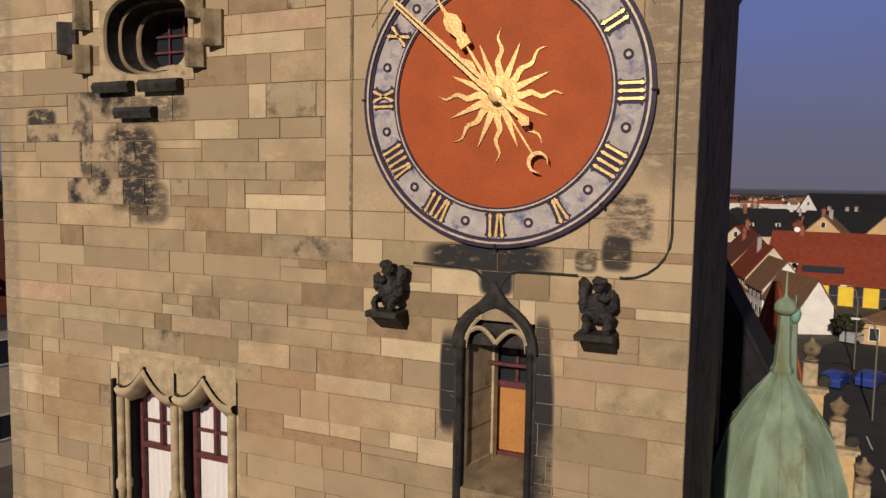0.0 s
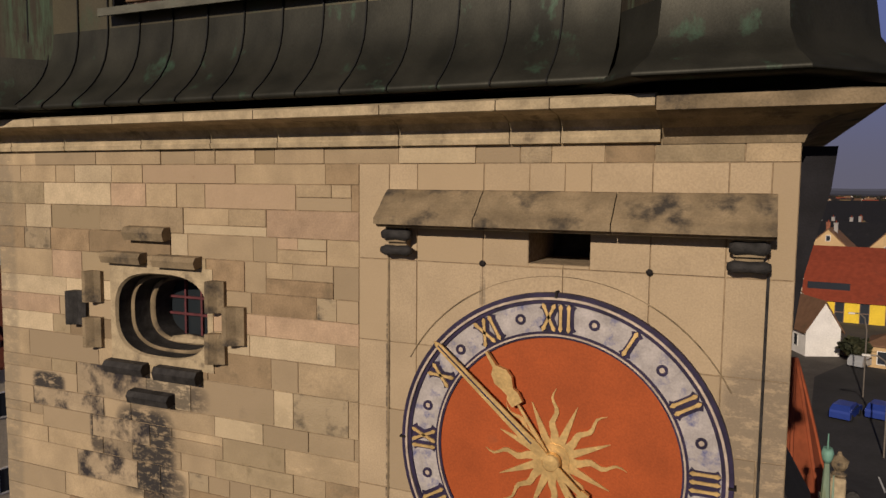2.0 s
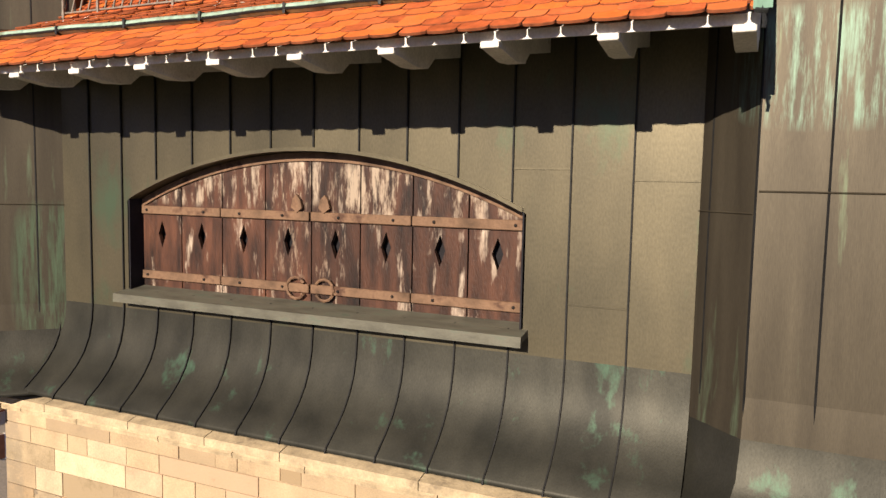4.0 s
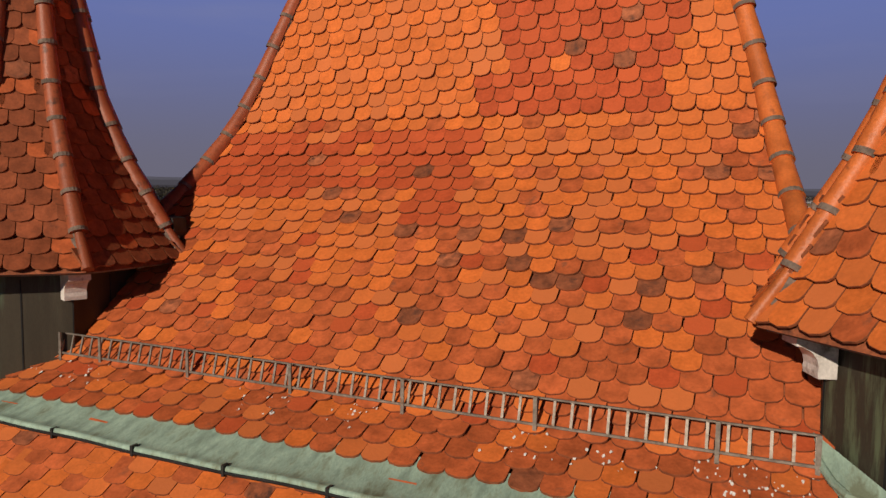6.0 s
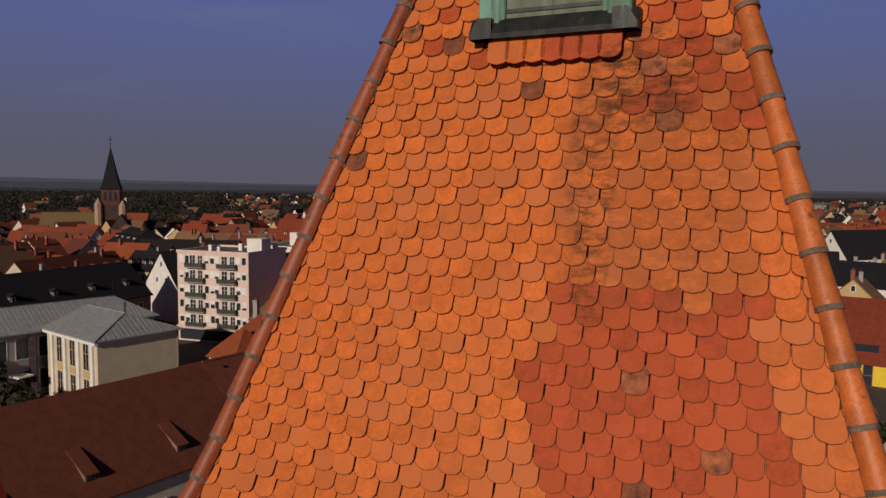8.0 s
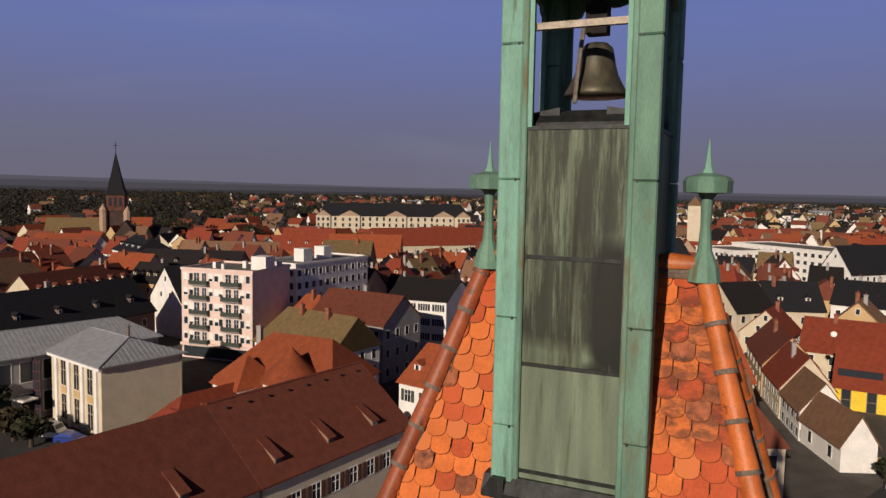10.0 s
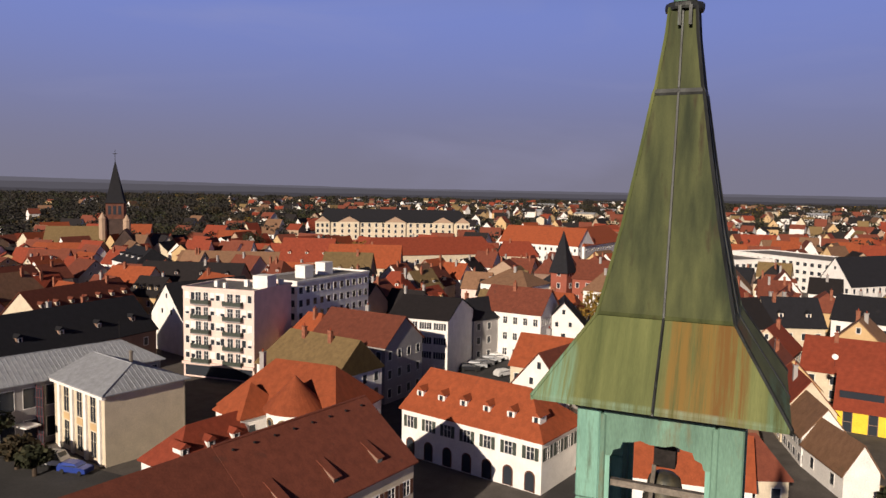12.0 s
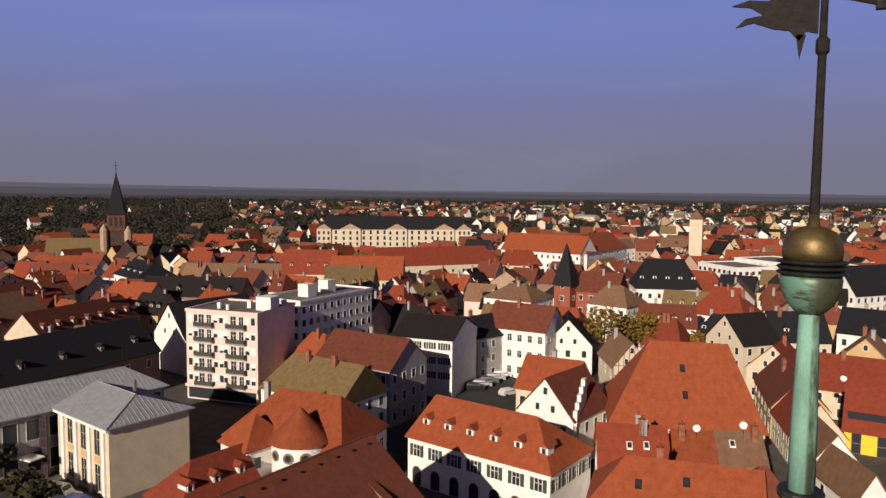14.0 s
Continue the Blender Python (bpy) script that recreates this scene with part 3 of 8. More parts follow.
def strip(x0, x1, prof, n=1):
    V, Fc = [], []
    for i in range(n + 1):
        x = x0 + (x1 - x0) * i / n
        V += [(x, y, z) for y, z in prof]
    k = len(prof)
    for i in range(n):
        Fc += [(i * k + j, (i + 1) * k + j, (i + 1) * k + j + 1, i * k + j + 1) for j in range(k - 1)]
    return V, Fc


seams = [-5.80, -5.40, -5.00] + [-4.59 + 0.4165 * i for i in range(12)] + [0.41]
TOPZ = 26.0
for i, (a, b) in enumerate(zip(seams, seams[1:])):
    under(part("flare", strip(a, b, flare), FLARE_COPPER, attic, smooth=True), (0, 0, 22.8))
    geo = []
    n = 8
    for j in range(n):
        p, q = a + (b - a) * j / n, a + (b - a) * (j + 1) / n
        inside = HATCH[0] - 0.02 < (p + q) / 2 < HATCH[1] + 0.02
        if inside:
            geo.append(([(p, 0, 23.62), (q, 0, 23.62), (q, 0, 23.80), (p, 0, 23.80)], [(0, 1, 2, 3)]))
            geo.append(([(p, 0, arch_z(p)), (q, 0, arch_z(q)), (q, 0, TOPZ), (p, 0, TOPZ)], [(0, 1, 2, 3)]))
            geo.append(([(p, 0, arch_z(p)), (q, 0, arch_z(q)), (q, 0.2, arch_z(q)), (p, 0.2, arch_z(p))], [(3, 2, 1, 0)]))
        else:
            geo.append(([(p, 0, 23.62), (q, 0, 23.62), (q, 0, TOPZ), (p, 0, TOPZ)], [(0, 1, 2, 3)]))
    under(part("panel", join(*geo), COPPER, attic), (0, 0, 22.8))
    bar = strip(a - 0.0055, a + 0.0055, [(y - 0.018, z) for y, z in flare])
    V = [tuple(v) for v in bar[0]] + [(x, y + 0.025, z) for x, y, z in bar[0]]
    k = len(flare)
    Fc = list(bar[1]) + [(j, j + 1, j + 1 + 2 * k, j + 2 * k) for j in range(k - 1)] + [(k + j + 1, k + j, 3 * k + j, 3 * k + j + 1) for j in range(k - 1)]
    geo = [(V, Fc)]
    inside = HATCH[0] + 0.05 < a < HATCH[1] - 0.02
    geo.append(box(a - 0.0055, a + 0.0055, -0.018, 0.01, 23.62, 23.80 if inside else TOPZ))
    if inside:
        geo.append(box(a - 0.0055, a + 0.0055, -0.018, 0.01, arch_z(a), TOPZ))
    under(part("seam", join(*geo), BLACK_SEAM, attic), (0, 0, 22.8))
# cross joints of the metal sheets
for x0, x1, z in ((-0.84, -0.43, 24.93), (-0.01, 0.41, 24.86), (-3.32, -2.95, 23.0), (-0.43, -0.01, 24.0), (-5.79, -5.41, 24.3)):
    under(part("fold", box(x0, x1, -0.006, 0.004, z, z + 0.012), COPPER, attic), (0, 0, 22.8))
under(part("backing", box(-5.5, 0.5, 0.34, 0.5, 22.9, 26.0), DARKMETAL, attic), (0, 0, 22.8))
# jamb shade is painted: near-black in place of the cladding metal
jamb = join(box(HATCH[0] - 0.012, HATCH[0], -0.012, 0.24, 23.80, arch_z(HATCH[0])), box(HATCH[1], HATCH[1] + 0.012, -0.012, 0.24, 23.80, arch_z(HATCH[1])))
under(part("jamb", jamb, NEAR_BLACK, attic), (0, 0, 22.8))
arch_trim = []
for i in range(32):
    p, q = HATCH[0] + (HATCH[1] - HATCH[0]) * i / 32, HATCH[0] + (HATCH[1] - HATCH[0]) * (i + 1) / 32
    arch_trim.append(([(p, -0.02, arch_z(p)), (q, -0.02, arch_z(q)), (q, -0.02, arch_z(q) + 0.03), (p, -0.02, arch_z(p) + 0.03),
                       (p, 0.0, arch_z(p)), (q, 0.0, arch_z(q)), (q, 0.0, arch_z(q) + 0.03), (p, 0.0, arch_z(p) + 0.03)],
                      [(0, 1, 2, 3), (4, 5, 1, 0), (3, 2, 6, 7)]))
under(part("arch_trim", join(*arch_trim), COPPER, attic), (0, 0, 22.8))
under(part("window_sill", prism([(0.2, 23.83), (-0.16, 23.775), (-0.165, 23.70), (-0.14, 23.70), (-0.13, 23.735), (0.2, 23.76)], "x", -4.56, -0.70), SILL_METAL, attic, "sloping metal sill"), (0, 0, 22.8))

# ---- the arched hatch ----
hatch = empty("shutter_hatch", (-2.63, 0.2, 23.8), "weathered plank shutters filling a low arched opening, iron strap hinges", "shutter")
HP = (-2.63, 0.2, 23.8)
cols = [-4.50 + (3.74 / 8) * i for i in range(9)]
for i, (a, b) in enumerate(zip(cols, cols[1:])):
    mid = (a + b) / 2
    # plank board with a diamond hole, as a ring of quads round it
    x0, x1, z0 = a + 0.006, b - 0.006, 23.81
    top = [(x0 + (x1 - x0) * k / 6, arch_z(x0 + (x1 - x0) * k / 6) - 0.004) for k in range(7)]
    cz, hw, hh = 24.31, 0.045, 0.125
    outline = [(x0, z0), (mid, z0), (x1, z0), (x1, cz)] + [(x, z) for x, z in reversed(top)] + [(x0, cz)]
    dia = [(mid, cz - hh), (mid + hw, cz), (mid, cz + hh), (mid - hw, cz)]
    bm = bmesh.new()
    y0, y1 = 0.145, 0.185
    fv = {}

    def vert(x, z, y):
        key = (round(x, 4), round(z, 4), y)
        if key not in fv:
            fv[key] = bm.verts.new((x, y, z))
        return fv[key]
    mt = top[3]
    quads = [[(x0, z0), (mid, z0), dia[0], dia[3], (x0, cz)], [(mid, z0), (x1, z0), (x1, cz), dia[1], dia[0]],
             [(x1, cz), top[6], top[5], top[4], top[3], dia[2], dia[1]], [(x0, cz), dia[3], dia[2], top[3], top[2], top[1], top[0]]]
    for q in quads:
        bm.faces.new([vert(x, z, y0) for x, z in q])
        bm.faces.new([vert(x, z, y1) for x, z in reversed(q)])
    for p, q in zip(dia, dia[1:] + dia[:1]):
        bm.faces.new([vert(*p, y0), vert(*p, y1), vert(*q, y1), vert(*q, y0)])
    for p, q in zip(outline, outline[1:] + outline[:1]):
        bm.faces.new([vert(*q, y0), vert(*q, y1), vert(*p, y1), vert(*p, y0)])
    under(part("plank", bm, WOOD, hatch), HP)
for z, h in ((24.53, 0.075), (23.93, 0.075)):
    for a, b in ((-4.49, -3.57), (-3.56, -2.64), (-2.62, -1.70), (-1.69, -0.77)):
        under(part("rail", bevel_box(a, b, 0.115, 0.146, z - h / 2, z + h / 2, 0.006), WOOD_RAIL, hatch), HP)
V, Fc = [], []
for i in range(25):
    p = HATCH[0] + 0.01 + (HATCH[1] - HATCH[0] - 0.02) * i / 24
    z = arch_z(p) - 0.005
    V += [(p, 0.146, z - .07), (p, 0.125, z - .07), (p, 0.125, z), (p, 0.146, z)]
for i in range(24):
    Fc += [(4 * i + j, 4 * i + 4 + j, 4 * i + 5 + j, 4 * i + 1 + j) for j in range(3)]
under(part("arch_rail", (V, Fc), WOOD_RAIL, hatch), HP)
# near-black sheet paints in the darkness behind the plank holes
under(part("dark_interior_sheet", box(-4.5, -0.76, 0.22, 0.25, 23.8, 25.1), NEAR_BLACK, hatch), HP)
for x in (-4.42, -3.75, -3.35, -2.9, -2.35, -1.85, -1.5, -0.85):
    for z in (24.53, 23.93):
        under(part("bolt", lathe([(0.012, 0), (0.012, 0.012), (0.006, 0.018)], 8), IRON, hatch), HP)
        scene.collection.objects[-1].matrix_basis = Matrix.Translation((x, 0.117, z)) @ Matrix.Rotation(radians(90), 4, "X")
        scene.collection.objects[-1].matrix_parent_inverse = Matrix.Translation(-Vector(HP))
for x, s in ((-2.66, -1), (-2.58, 1)):
    # curled iron hinge ends and leaf tips at the middle
    pts = [(x + s * (0.10 + 0.09 * math.cos(a)), 0.11, 23.93 + 0.09 * math.sin(a)) for a in [radians(-150 + 30 * k) for k in range(11)]]
    under(part("hinge_curl", tube(pts, 0.013), WOOD_RAIL, hatch, "curled strap end"), HP)
    leaf = [(x + s * 0.09, 24.56), (x + s * 0.15, 24.6), (x + s * 0.13, 24.67), (x + s * 0.1, 24.71), (x + s * 0.06, 24.67), (x + s * 0.04, 24.6)]
    under(part("hinge_leaf", prism(leaf, "y", 0.105, 0.13), WOOD_RAIL, hatch), HP)

# ---- corner turrets ----
AP = 0.90


def octagon(cx, cy, ap, z):
    r = ap / math.cos(math.pi / 8)
    return [(cx + r * math.cos(math.pi / 8 + i * math.pi / 4), cy + r * math.sin(math.pi / 8 + i * math.pi / 4), z) for i in range(8)]


TURRET_ROOF = [(1.26, 27.05), (1.13, 27.22), (0.99, 27.50), (0.87, 27.72), (0.70, 28.05), (0.52, 28.55), (0.40, 29.21), (0.31, 29.65), (0.17, 30.1), (0.03, 30.55)]


def turret(name, cx, cy):
    P0 = (cx, cy, 22.8)
    t = empty(name, P0, "octagonal copper-clad corner turret of the tower", "turret", "corner turrets", "structure")
    lv = [octagon(cx, cy, AP + d, z) for d, z in ((0.12, 22.79), (0.34, 22.80), (0.33, 22.83), (0.15, 22.95), (0.05, 23.1), (0.015, 23.35), (0, 23.6), (0, 27.070))]
    for i in range(8):
        k = (i + 1) % 8
        V = [p for l in lv for p in (l[i], l[k])]
        Fc = [(2 * j, 2 * j + 1, 2 * j + 3, 2 * j + 2) for j in range(len(lv) - 1)]
        under(part("panel", (V[10:], Fc[:2]), TURRET_COPPER, t), P0)
        under(part("flare", (V[:12], Fc[:5]), FLARE_COPPER, t, smooth=True), P0)
        a, b = Vector(lv[6][i]), Vector(lv[6][k])
        mid = (a + b) / 2
        nrm = (mid - Vector((cx, cy, mid.z))).normalized()
        bars = []
        for pt in (mid, a):
            bars.append(tube([pt + Vector((0, 0, -0.6)), pt + Vector((0, 0, 3.35))], 0.007, 4))
        under(part("seam", join(*bars), BLACK_SEAM, t), P0)
        for z in (24.55 + 0.13 * (i % 3), 26.15):
            q = [a.lerp(b, 0.02), a.lerp(b, 0.98)]
            under(part("fold", tube([(p.x + nrm.x * 0.003, p.y + nrm.y * 0.003, z) for p in q], 0.006, 4), TURRET_COPPER, t), P0)
        # curved white bracket under each hip
        d = (a - Vector((cx, cy, a.z))).normalized()
        side = Vector((-d.y, d.x, 0))
        out = [(0.0, 26.780), (0.095, 26.780), (0.10, 26.810), (0.095, 26.840), (0.105, 26.880), (0.135, 26.920), (0.18, 26.945), (0.215, 26.950), (0.215, 27.060), (0.0, 27.060)]
        V = []
        for s in (-0.085, 0.085):
            V += [Vector((a.x, a.y, 0)) + d * (u - 0.02) + side * s + Vector((0, 0, z)) for u, z in out]
        n = len(out)
        Fc = [tuple(range(n)), tuple(range(2 * n - 1, n - 1, -1))] + [(j, j + n, (j + 1) % n + n, (j + 1) % n) for j in range(n)]
        under(part("bracket", (V, Fc), BRACKET, t, "grimy white painted eaves bracket"), P0)
    under(part("eaves_board", rings([octagon(cx, cy, AP - 0.02, 27.010), octagon(cx, cy, 1.19, 27.010), octagon(cx, cy, 1.20, 27.060)]), EAVES_GREY, t), P0)
    under(part("roof_deck", rings([octagon(cx, cy, r - 0.02, z - 0.02) for r, z in TURRET_ROOF], True), TILE_B, t), P0)
    return t


LT, RT = (-6.17, 0.47), (1.11, 0.575)
turrets = [turret("turret", *LT), turret("turret", *RT)]

# ---- main roof ----
PROF = [(-1.12, 25.655), (-0.56, 26.0), (0.0, 26.27), (0.45, 26.66), (0.88, 27.03), (1.40, 27.50), (1.86, 27.97), (2.10, 28.31), (2.28, 28.72), (3.85, 33.88)]
RIDGE_Y, RIDGE_Z = 3.85, 33.88


def roof_y(z):
    return float(np.interp(z, [p[1] for p in PROF], [p[0] for p in PROF]))


def hip_x(z):
    """Left and right hip of the front slope at a height."""
    zs = [25.6, 27.0, 27.5, 28.1, 28.72, 33.88]
    return float(np.interp(z, zs, [-6.0, -5.75, -5.50, -5.33, -5.12, -3.50])), float(np.interp(z, zs, [0.30, 0.25, 0.09, -0.07, -0.23, -1.71]))


levels = []
for y, z in [p for p in PROF if p[0] > -0.6]:
    a, b = hip_x(z)
    levels.append([(a, y, z), (b, y, z), (b, 2 * RIDGE_Y - y, z), (a, 2 * RIDGE_Y - y, z)])
roof = part("roof", rings(levels, True), TILE_BJ)
roof.location = (0, 0.03, -0.03)
tagged(roof, "steep bell-cast hipped roof of orange scalloped clay tiles", "roof", kind="structure")
part("side_wall_upper", join(box(0.55, 1.9, 0.9, 6.8, 22.84, 26.2), box(-6.6, -5.4, 0.9, 6.8, 22.84, 26.2), box(-6.0, 1.4, 6.2, 7.9, 22.84, 26.3)), COPPER)
tagged(scene.collection.objects[-1], "copper cladding of the tower's other attic sides", "cladding", kind="structure")

# ---- lantern and spire ----
LX, LY = -2.59, 3.80
LP = (LX, LY, 32.1)
lantern = empty("bell_lantern", LP, "square verdigris copper bell lantern astride the roof ridge", "bell lantern", kind="structure")
LH = 0.60                                           # half its width


def lan(name, geo, mat, label="", smooth=False):
    return under(part(name, geo, mat, lantern, label, smooth=smooth), LP)


# corner posts: a stepped pilaster pair at each corner
for sx in (-1, 1):
    for sy in (-1, 1):
        cx, cy = LX + sx * (LH - 0.09), LY + sy * (LH - 0.09)
        for a, b in ((32.20, 32.67), (32.675, 33.53), (33.535, 34.60), (34.605, 35.62), (35.625, 36.38)):
            lan("corner_post", bevel_box(cx - 0.09, cx + 0.09, cy - 0.09, cy + 0.09, a, b, 0.012), MINT if sx * sy > 0 or sx < 0 else VERDIGRIS)
        lan("post_fillet", bevel_box(cx - sx * 0.105 - 0.025, cx - sx * 0.105 + 0.025, cy - 0.075, cy + 0.075, 32.20, 36.3, 0.01), VERDIGRIS)
# panels between the posts, below the bell openings
for k in range(4):
    rot = Matrix.Translation((LX, LY, 0)) @ Matrix.Rotation(k * math.pi / 2, 4, "Z")
    for a, b in ((32.20, 32.325), (32.33, 33.18), (33.185, 34.02), (34.025, 35.0)):
        lan("panel", move(box(-LH + 0.15, LH - 0.15, -LH + 0.05, -LH + 0.08, a, b), rot), PANEL_LIGHT if a < 32.5 else STREAKED)
        lan("fold", move(box(-LH + 0.15, LH - 0.15, -LH + 0.04, -LH + 0.05, b - 0.02, b + 0.01), rot), DARKMETAL)
    # frame of the bell opening with a scalloped head
    head = [(-0.40, 35.98), (-0.335, 35.98), (-0.32, 36.03), (-0.27, 36.05), (-0.25, 36.10), (-0.18, 36.11), (-0.12, 36.13), (-0.06, 36.11), (0.06, 36.11), (0.12, 36.13), (0.18, 36.11), (0.25, 36.10),
            (0.27, 36.05), (0.32, 36.03), (0.335, 35.98), (0.40, 35.98), (0.40, 36.40), (-0.40, 36.40)]
    lan("opening_head", move(prism(head, "y", -LH + 0.03, -LH + 0.07), rot), VERDIGRIS)
    lan("opening_jamb", move(join(box(-0.40, -0.345, -LH + 0.03, -LH + 0.07, 35.0, 35.98), box(0.345, 0.40, -LH + 0.03, -LH + 0.07, 35.0, 35.98)), rot), MINT)
    lan("sill", move(prism([(-LH + 0.42, 35.16), (-LH + 0.24, 35.13), (-LH + 0.12, 35.04), (-LH + 0.07, 34.9), (-LH + 0.42, 34.9)], "x", -0.4, 0.4), rot @ Matrix.Identity(4)), DARKMETAL)
    lan("apron_flashing", move(prism([(-LH - 0.05, 32.10), (-LH - 0.055, 32.14), (-LH + 0.02, 32.26), (-LH + 0.13, 32.26), (-LH + 0.13, 32.10)], "x", -LH - 0.06, LH + 0.06), rot), DARKMETAL)
for sx in (-1, 1):
    lan("post_seam", box(LX + sx * 0.455 - 0.008, LX + sx * 0.455 + 0.008, LY - LH + 0.002, LY - LH + 0.03, 32.2, 36.38), DARKMETAL)
lan("head_band", box(LX - LH - 0.01, LX + LH + 0.01, LY - LH - 0.02, LY - LH + 0.02, 36.34, 36.42), DARKMETAL)
lan("floor", box(LX - 0.5, LX + 0.5, LY - 0.5, LY + 0.5, 34.88, 35.0), DARKMETAL)
lan("ceiling_board", box(LX - 0.57, LX + 0.57, LY - 0.57, LY + 0.57, 36.39, 36.42), DARKMETAL)
lan("core", box(LX - 0.5, LX + 0.5, LY - 0.5, LY + 0.5, 31.0, 34.88), DARKMETAL)


def square(h, z):
    return [(LX - h, LY - h, z), (LX + h, LY - h, z), (LX + h, LY + h, z), (LX - h, LY + h, z)]


# spire: a flared skirt, a tapering needle, a collar
skirt = [(0.88, 36.43), (0.885, 36.46), (0.755, 36.66), (0.61, 36.88), (0.495, 37.06)]
needle = [(0.495, 37.06), (0.455, 37.25), (0.352, 37.75), (0.265, 38.25), (0.185, 38.76), (0.172, 38.80), (0.145, 39.0), (0.118, 39.2), (0.10, 39.42)]
for k in range(4):
    for nm, lv, mt in (("skirt", skirt, OLIVE_SKIRT), ("needle", needle, OLIVE)):
        V = []
        for h, z in lv:
            s = square(h, z)
            V += [s[k], Vector(s[k]).lerp(Vector(s[(k + 1) % 4]), 0.5), s[(k + 1) % 4]]
        Fc = []
        for j in range(len(lv) - 1):
            for i in range(2):
                Fc.append((3 * j + i, 3 * j + i + 1, 3 * j + i + 4, 3 * j + i + 3))
        lan(nm, (V, Fc), mt)
        mid = [V[3 * j + 1] for j in range(len(lv))]
        lan("seam", tube(mid, 0.012, 5), DARKMETAL)
        lan("hip_roll", tube([V[3 * j] for j in range(len(lv))], 0.014, 6), OLIVE_SKIRT if k == 0 else DARKMETAL)
lan("skirt_soffit", ([*square(0.88, 36.43), *square(0.55, 36.44)], [(0, 1, 5, 4), (1, 2, 6, 5), (2, 3, 7, 6), (3, 0, 4, 7)]), DARKMETAL)
lan("drip_band", rings([square(0.502, 37.045), square(0.508, 37.055), square(0.49, 37.08)]), OLIVE)
lan("needle_band", rings([square(0.190, 38.74), square(0.195, 38.76), square(0.186, 38.79)]), DARKMETAL)
lan("collar", join(lathe([(0.145, -0.02), (0.15, 0.0), (0.15, 0.025), (0.145, 0.035)], 16, (LX, LY, 39.42)), *[box(LX + dx - .012, LX + dx + .012, LY - .16, LY - .1, 39.27, 39.42) for dx in (-0.02, 0.06)]), DARKMETAL)
pole = lathe([(0.088, 39.44), (0.083, 39.9), (0.073, 40.3), (0.064, 40.68)], 12, (LX, LY, 0))
lan("finial_pole", pole, POLE_GREEN, "pale green copper pole", smooth=True)
lan("finial_ball", lathe([(0.04, -0.27), (0.09, -0.255), (0.145, -0.20), (0.182, -0.11), (0.192, -0.03), (0.18, 0.0)], 28, (LX, LY, 40.93)), BALL_GREEN, "ribbed copper ball", smooth=True)
for k in range(3):
    lan("ball_rib", lathe([(0.18, 0.0), (0.209, 0.008), (0.218, 0.016), (0.209, 0.026), (0.18, 0.032)], 28, (LX, LY, 40.925 + 0.036 * k)), DARKMETAL)
lan("ball_dome", lathe([(0.178, 0.0), (0.186, 0.05), (0.178, 0.12), (0.14, 0.18), (0.085, 0.21), (0.04, 0.225), (0.032, 0.30)], 28, (LX, LY, 41.03)), BRONZE, "brown patinated dome of the ball", smooth=True)
VX, VY = LX, LY
lan("vane_rod", lathe([(0.032, 41.3), (0.027, 42.0), (0.026, 42.36), (0.042, 42.38), (0.042, 42.46), (0.024, 42.48), (0.02, 43.2)], 8, (VX, VY, 0)), IRON)
vane = [(-0.03, 42.50), (-0.10, 42.52), (-0.14, 42.46), (-0.20, 42.53), (-0.30, 42.55), (-0.42, 42.60), (-0.53, 42.575), (-0.47, 42.63), (-0.36, 42.645), (-0.44, 42.70), (-0.56, 42.72), (-0.45, 42.75), (-0.33, 42.735), (-0.26, 42.80),
        (-0.30, 42.90), (-0.21, 42.84), (-0.16, 42.93), (-0.11, 42.83), (-0.05, 42.88), (-0.03, 42.80)]
lan("weather_vane", prism([(VX + u, v) for u, v in vane], "y", VY - 0.012, VY + 0.012), IRON, "rusty sheet-iron weather vane with a ragged edge")
lan("vane_drop", prism([(VX - 0.16, 42.50), (VX - 0.135, 42.34), (VX - 0.10, 42.50)], "y", VY - 0.012, VY + 0.012), IRON)
lan("vane_arrow", join(tube([(VX + 0.02, VY, 42.74), (VX + 0.14, VY, 42.715), (VX + 0.32, VY, 42.66)], 0.018, 6), box(VX + 0.29, VX + 0.36, VY - .03, VY + .03, 42.625, 42.675)), IRON)

# bell with its yoke
bell = empty("church_bell", (LX, LY, 35.0), "bronze bell hung in the lantern from an iron beam", "bell")
BP = (LX, LY, 35.0)
bprof = [(0.246, 35.20), (0.252, 35.22), (0.232, 35.26), (0.205, 35.31), (0.175, 35.37), (0.152, 35.45), (0.138, 35.53), (0.125, 35.585), (0.085, 35.62), (0.04, 35.63)]
under(part("bell_body", lathe(bprof, 28, (LX, LY, 0.08)), BELL, bell, smooth=True), BP)
under(part("yoke", join(box(LX - 0.085, LX + 0.085, LY - 0.07, LY + 0.07, 35.77, 36.0), box(LX - 0.05, LX + 0.05, LY - 0.05, LY + 0.05, 36.0, 36.38)), IRON, bell, "rusty headstock"), BP)
under(part("beam", box(LX - 0.5, LX + 0.5, LY - LH + 0.08, LY - LH + 0.13, 35.73, 35.78), GALV, bell, "steel bar across the opening"), BP)
under(part("clapper", tube([(LX - 0.06, LY - 0.2, 35.83), (LX - 0.08, LY - 0.27, 35.48), (LX - 0.09, LY - 0.31, 35.2)], 0.018), GALV, bell), BP)


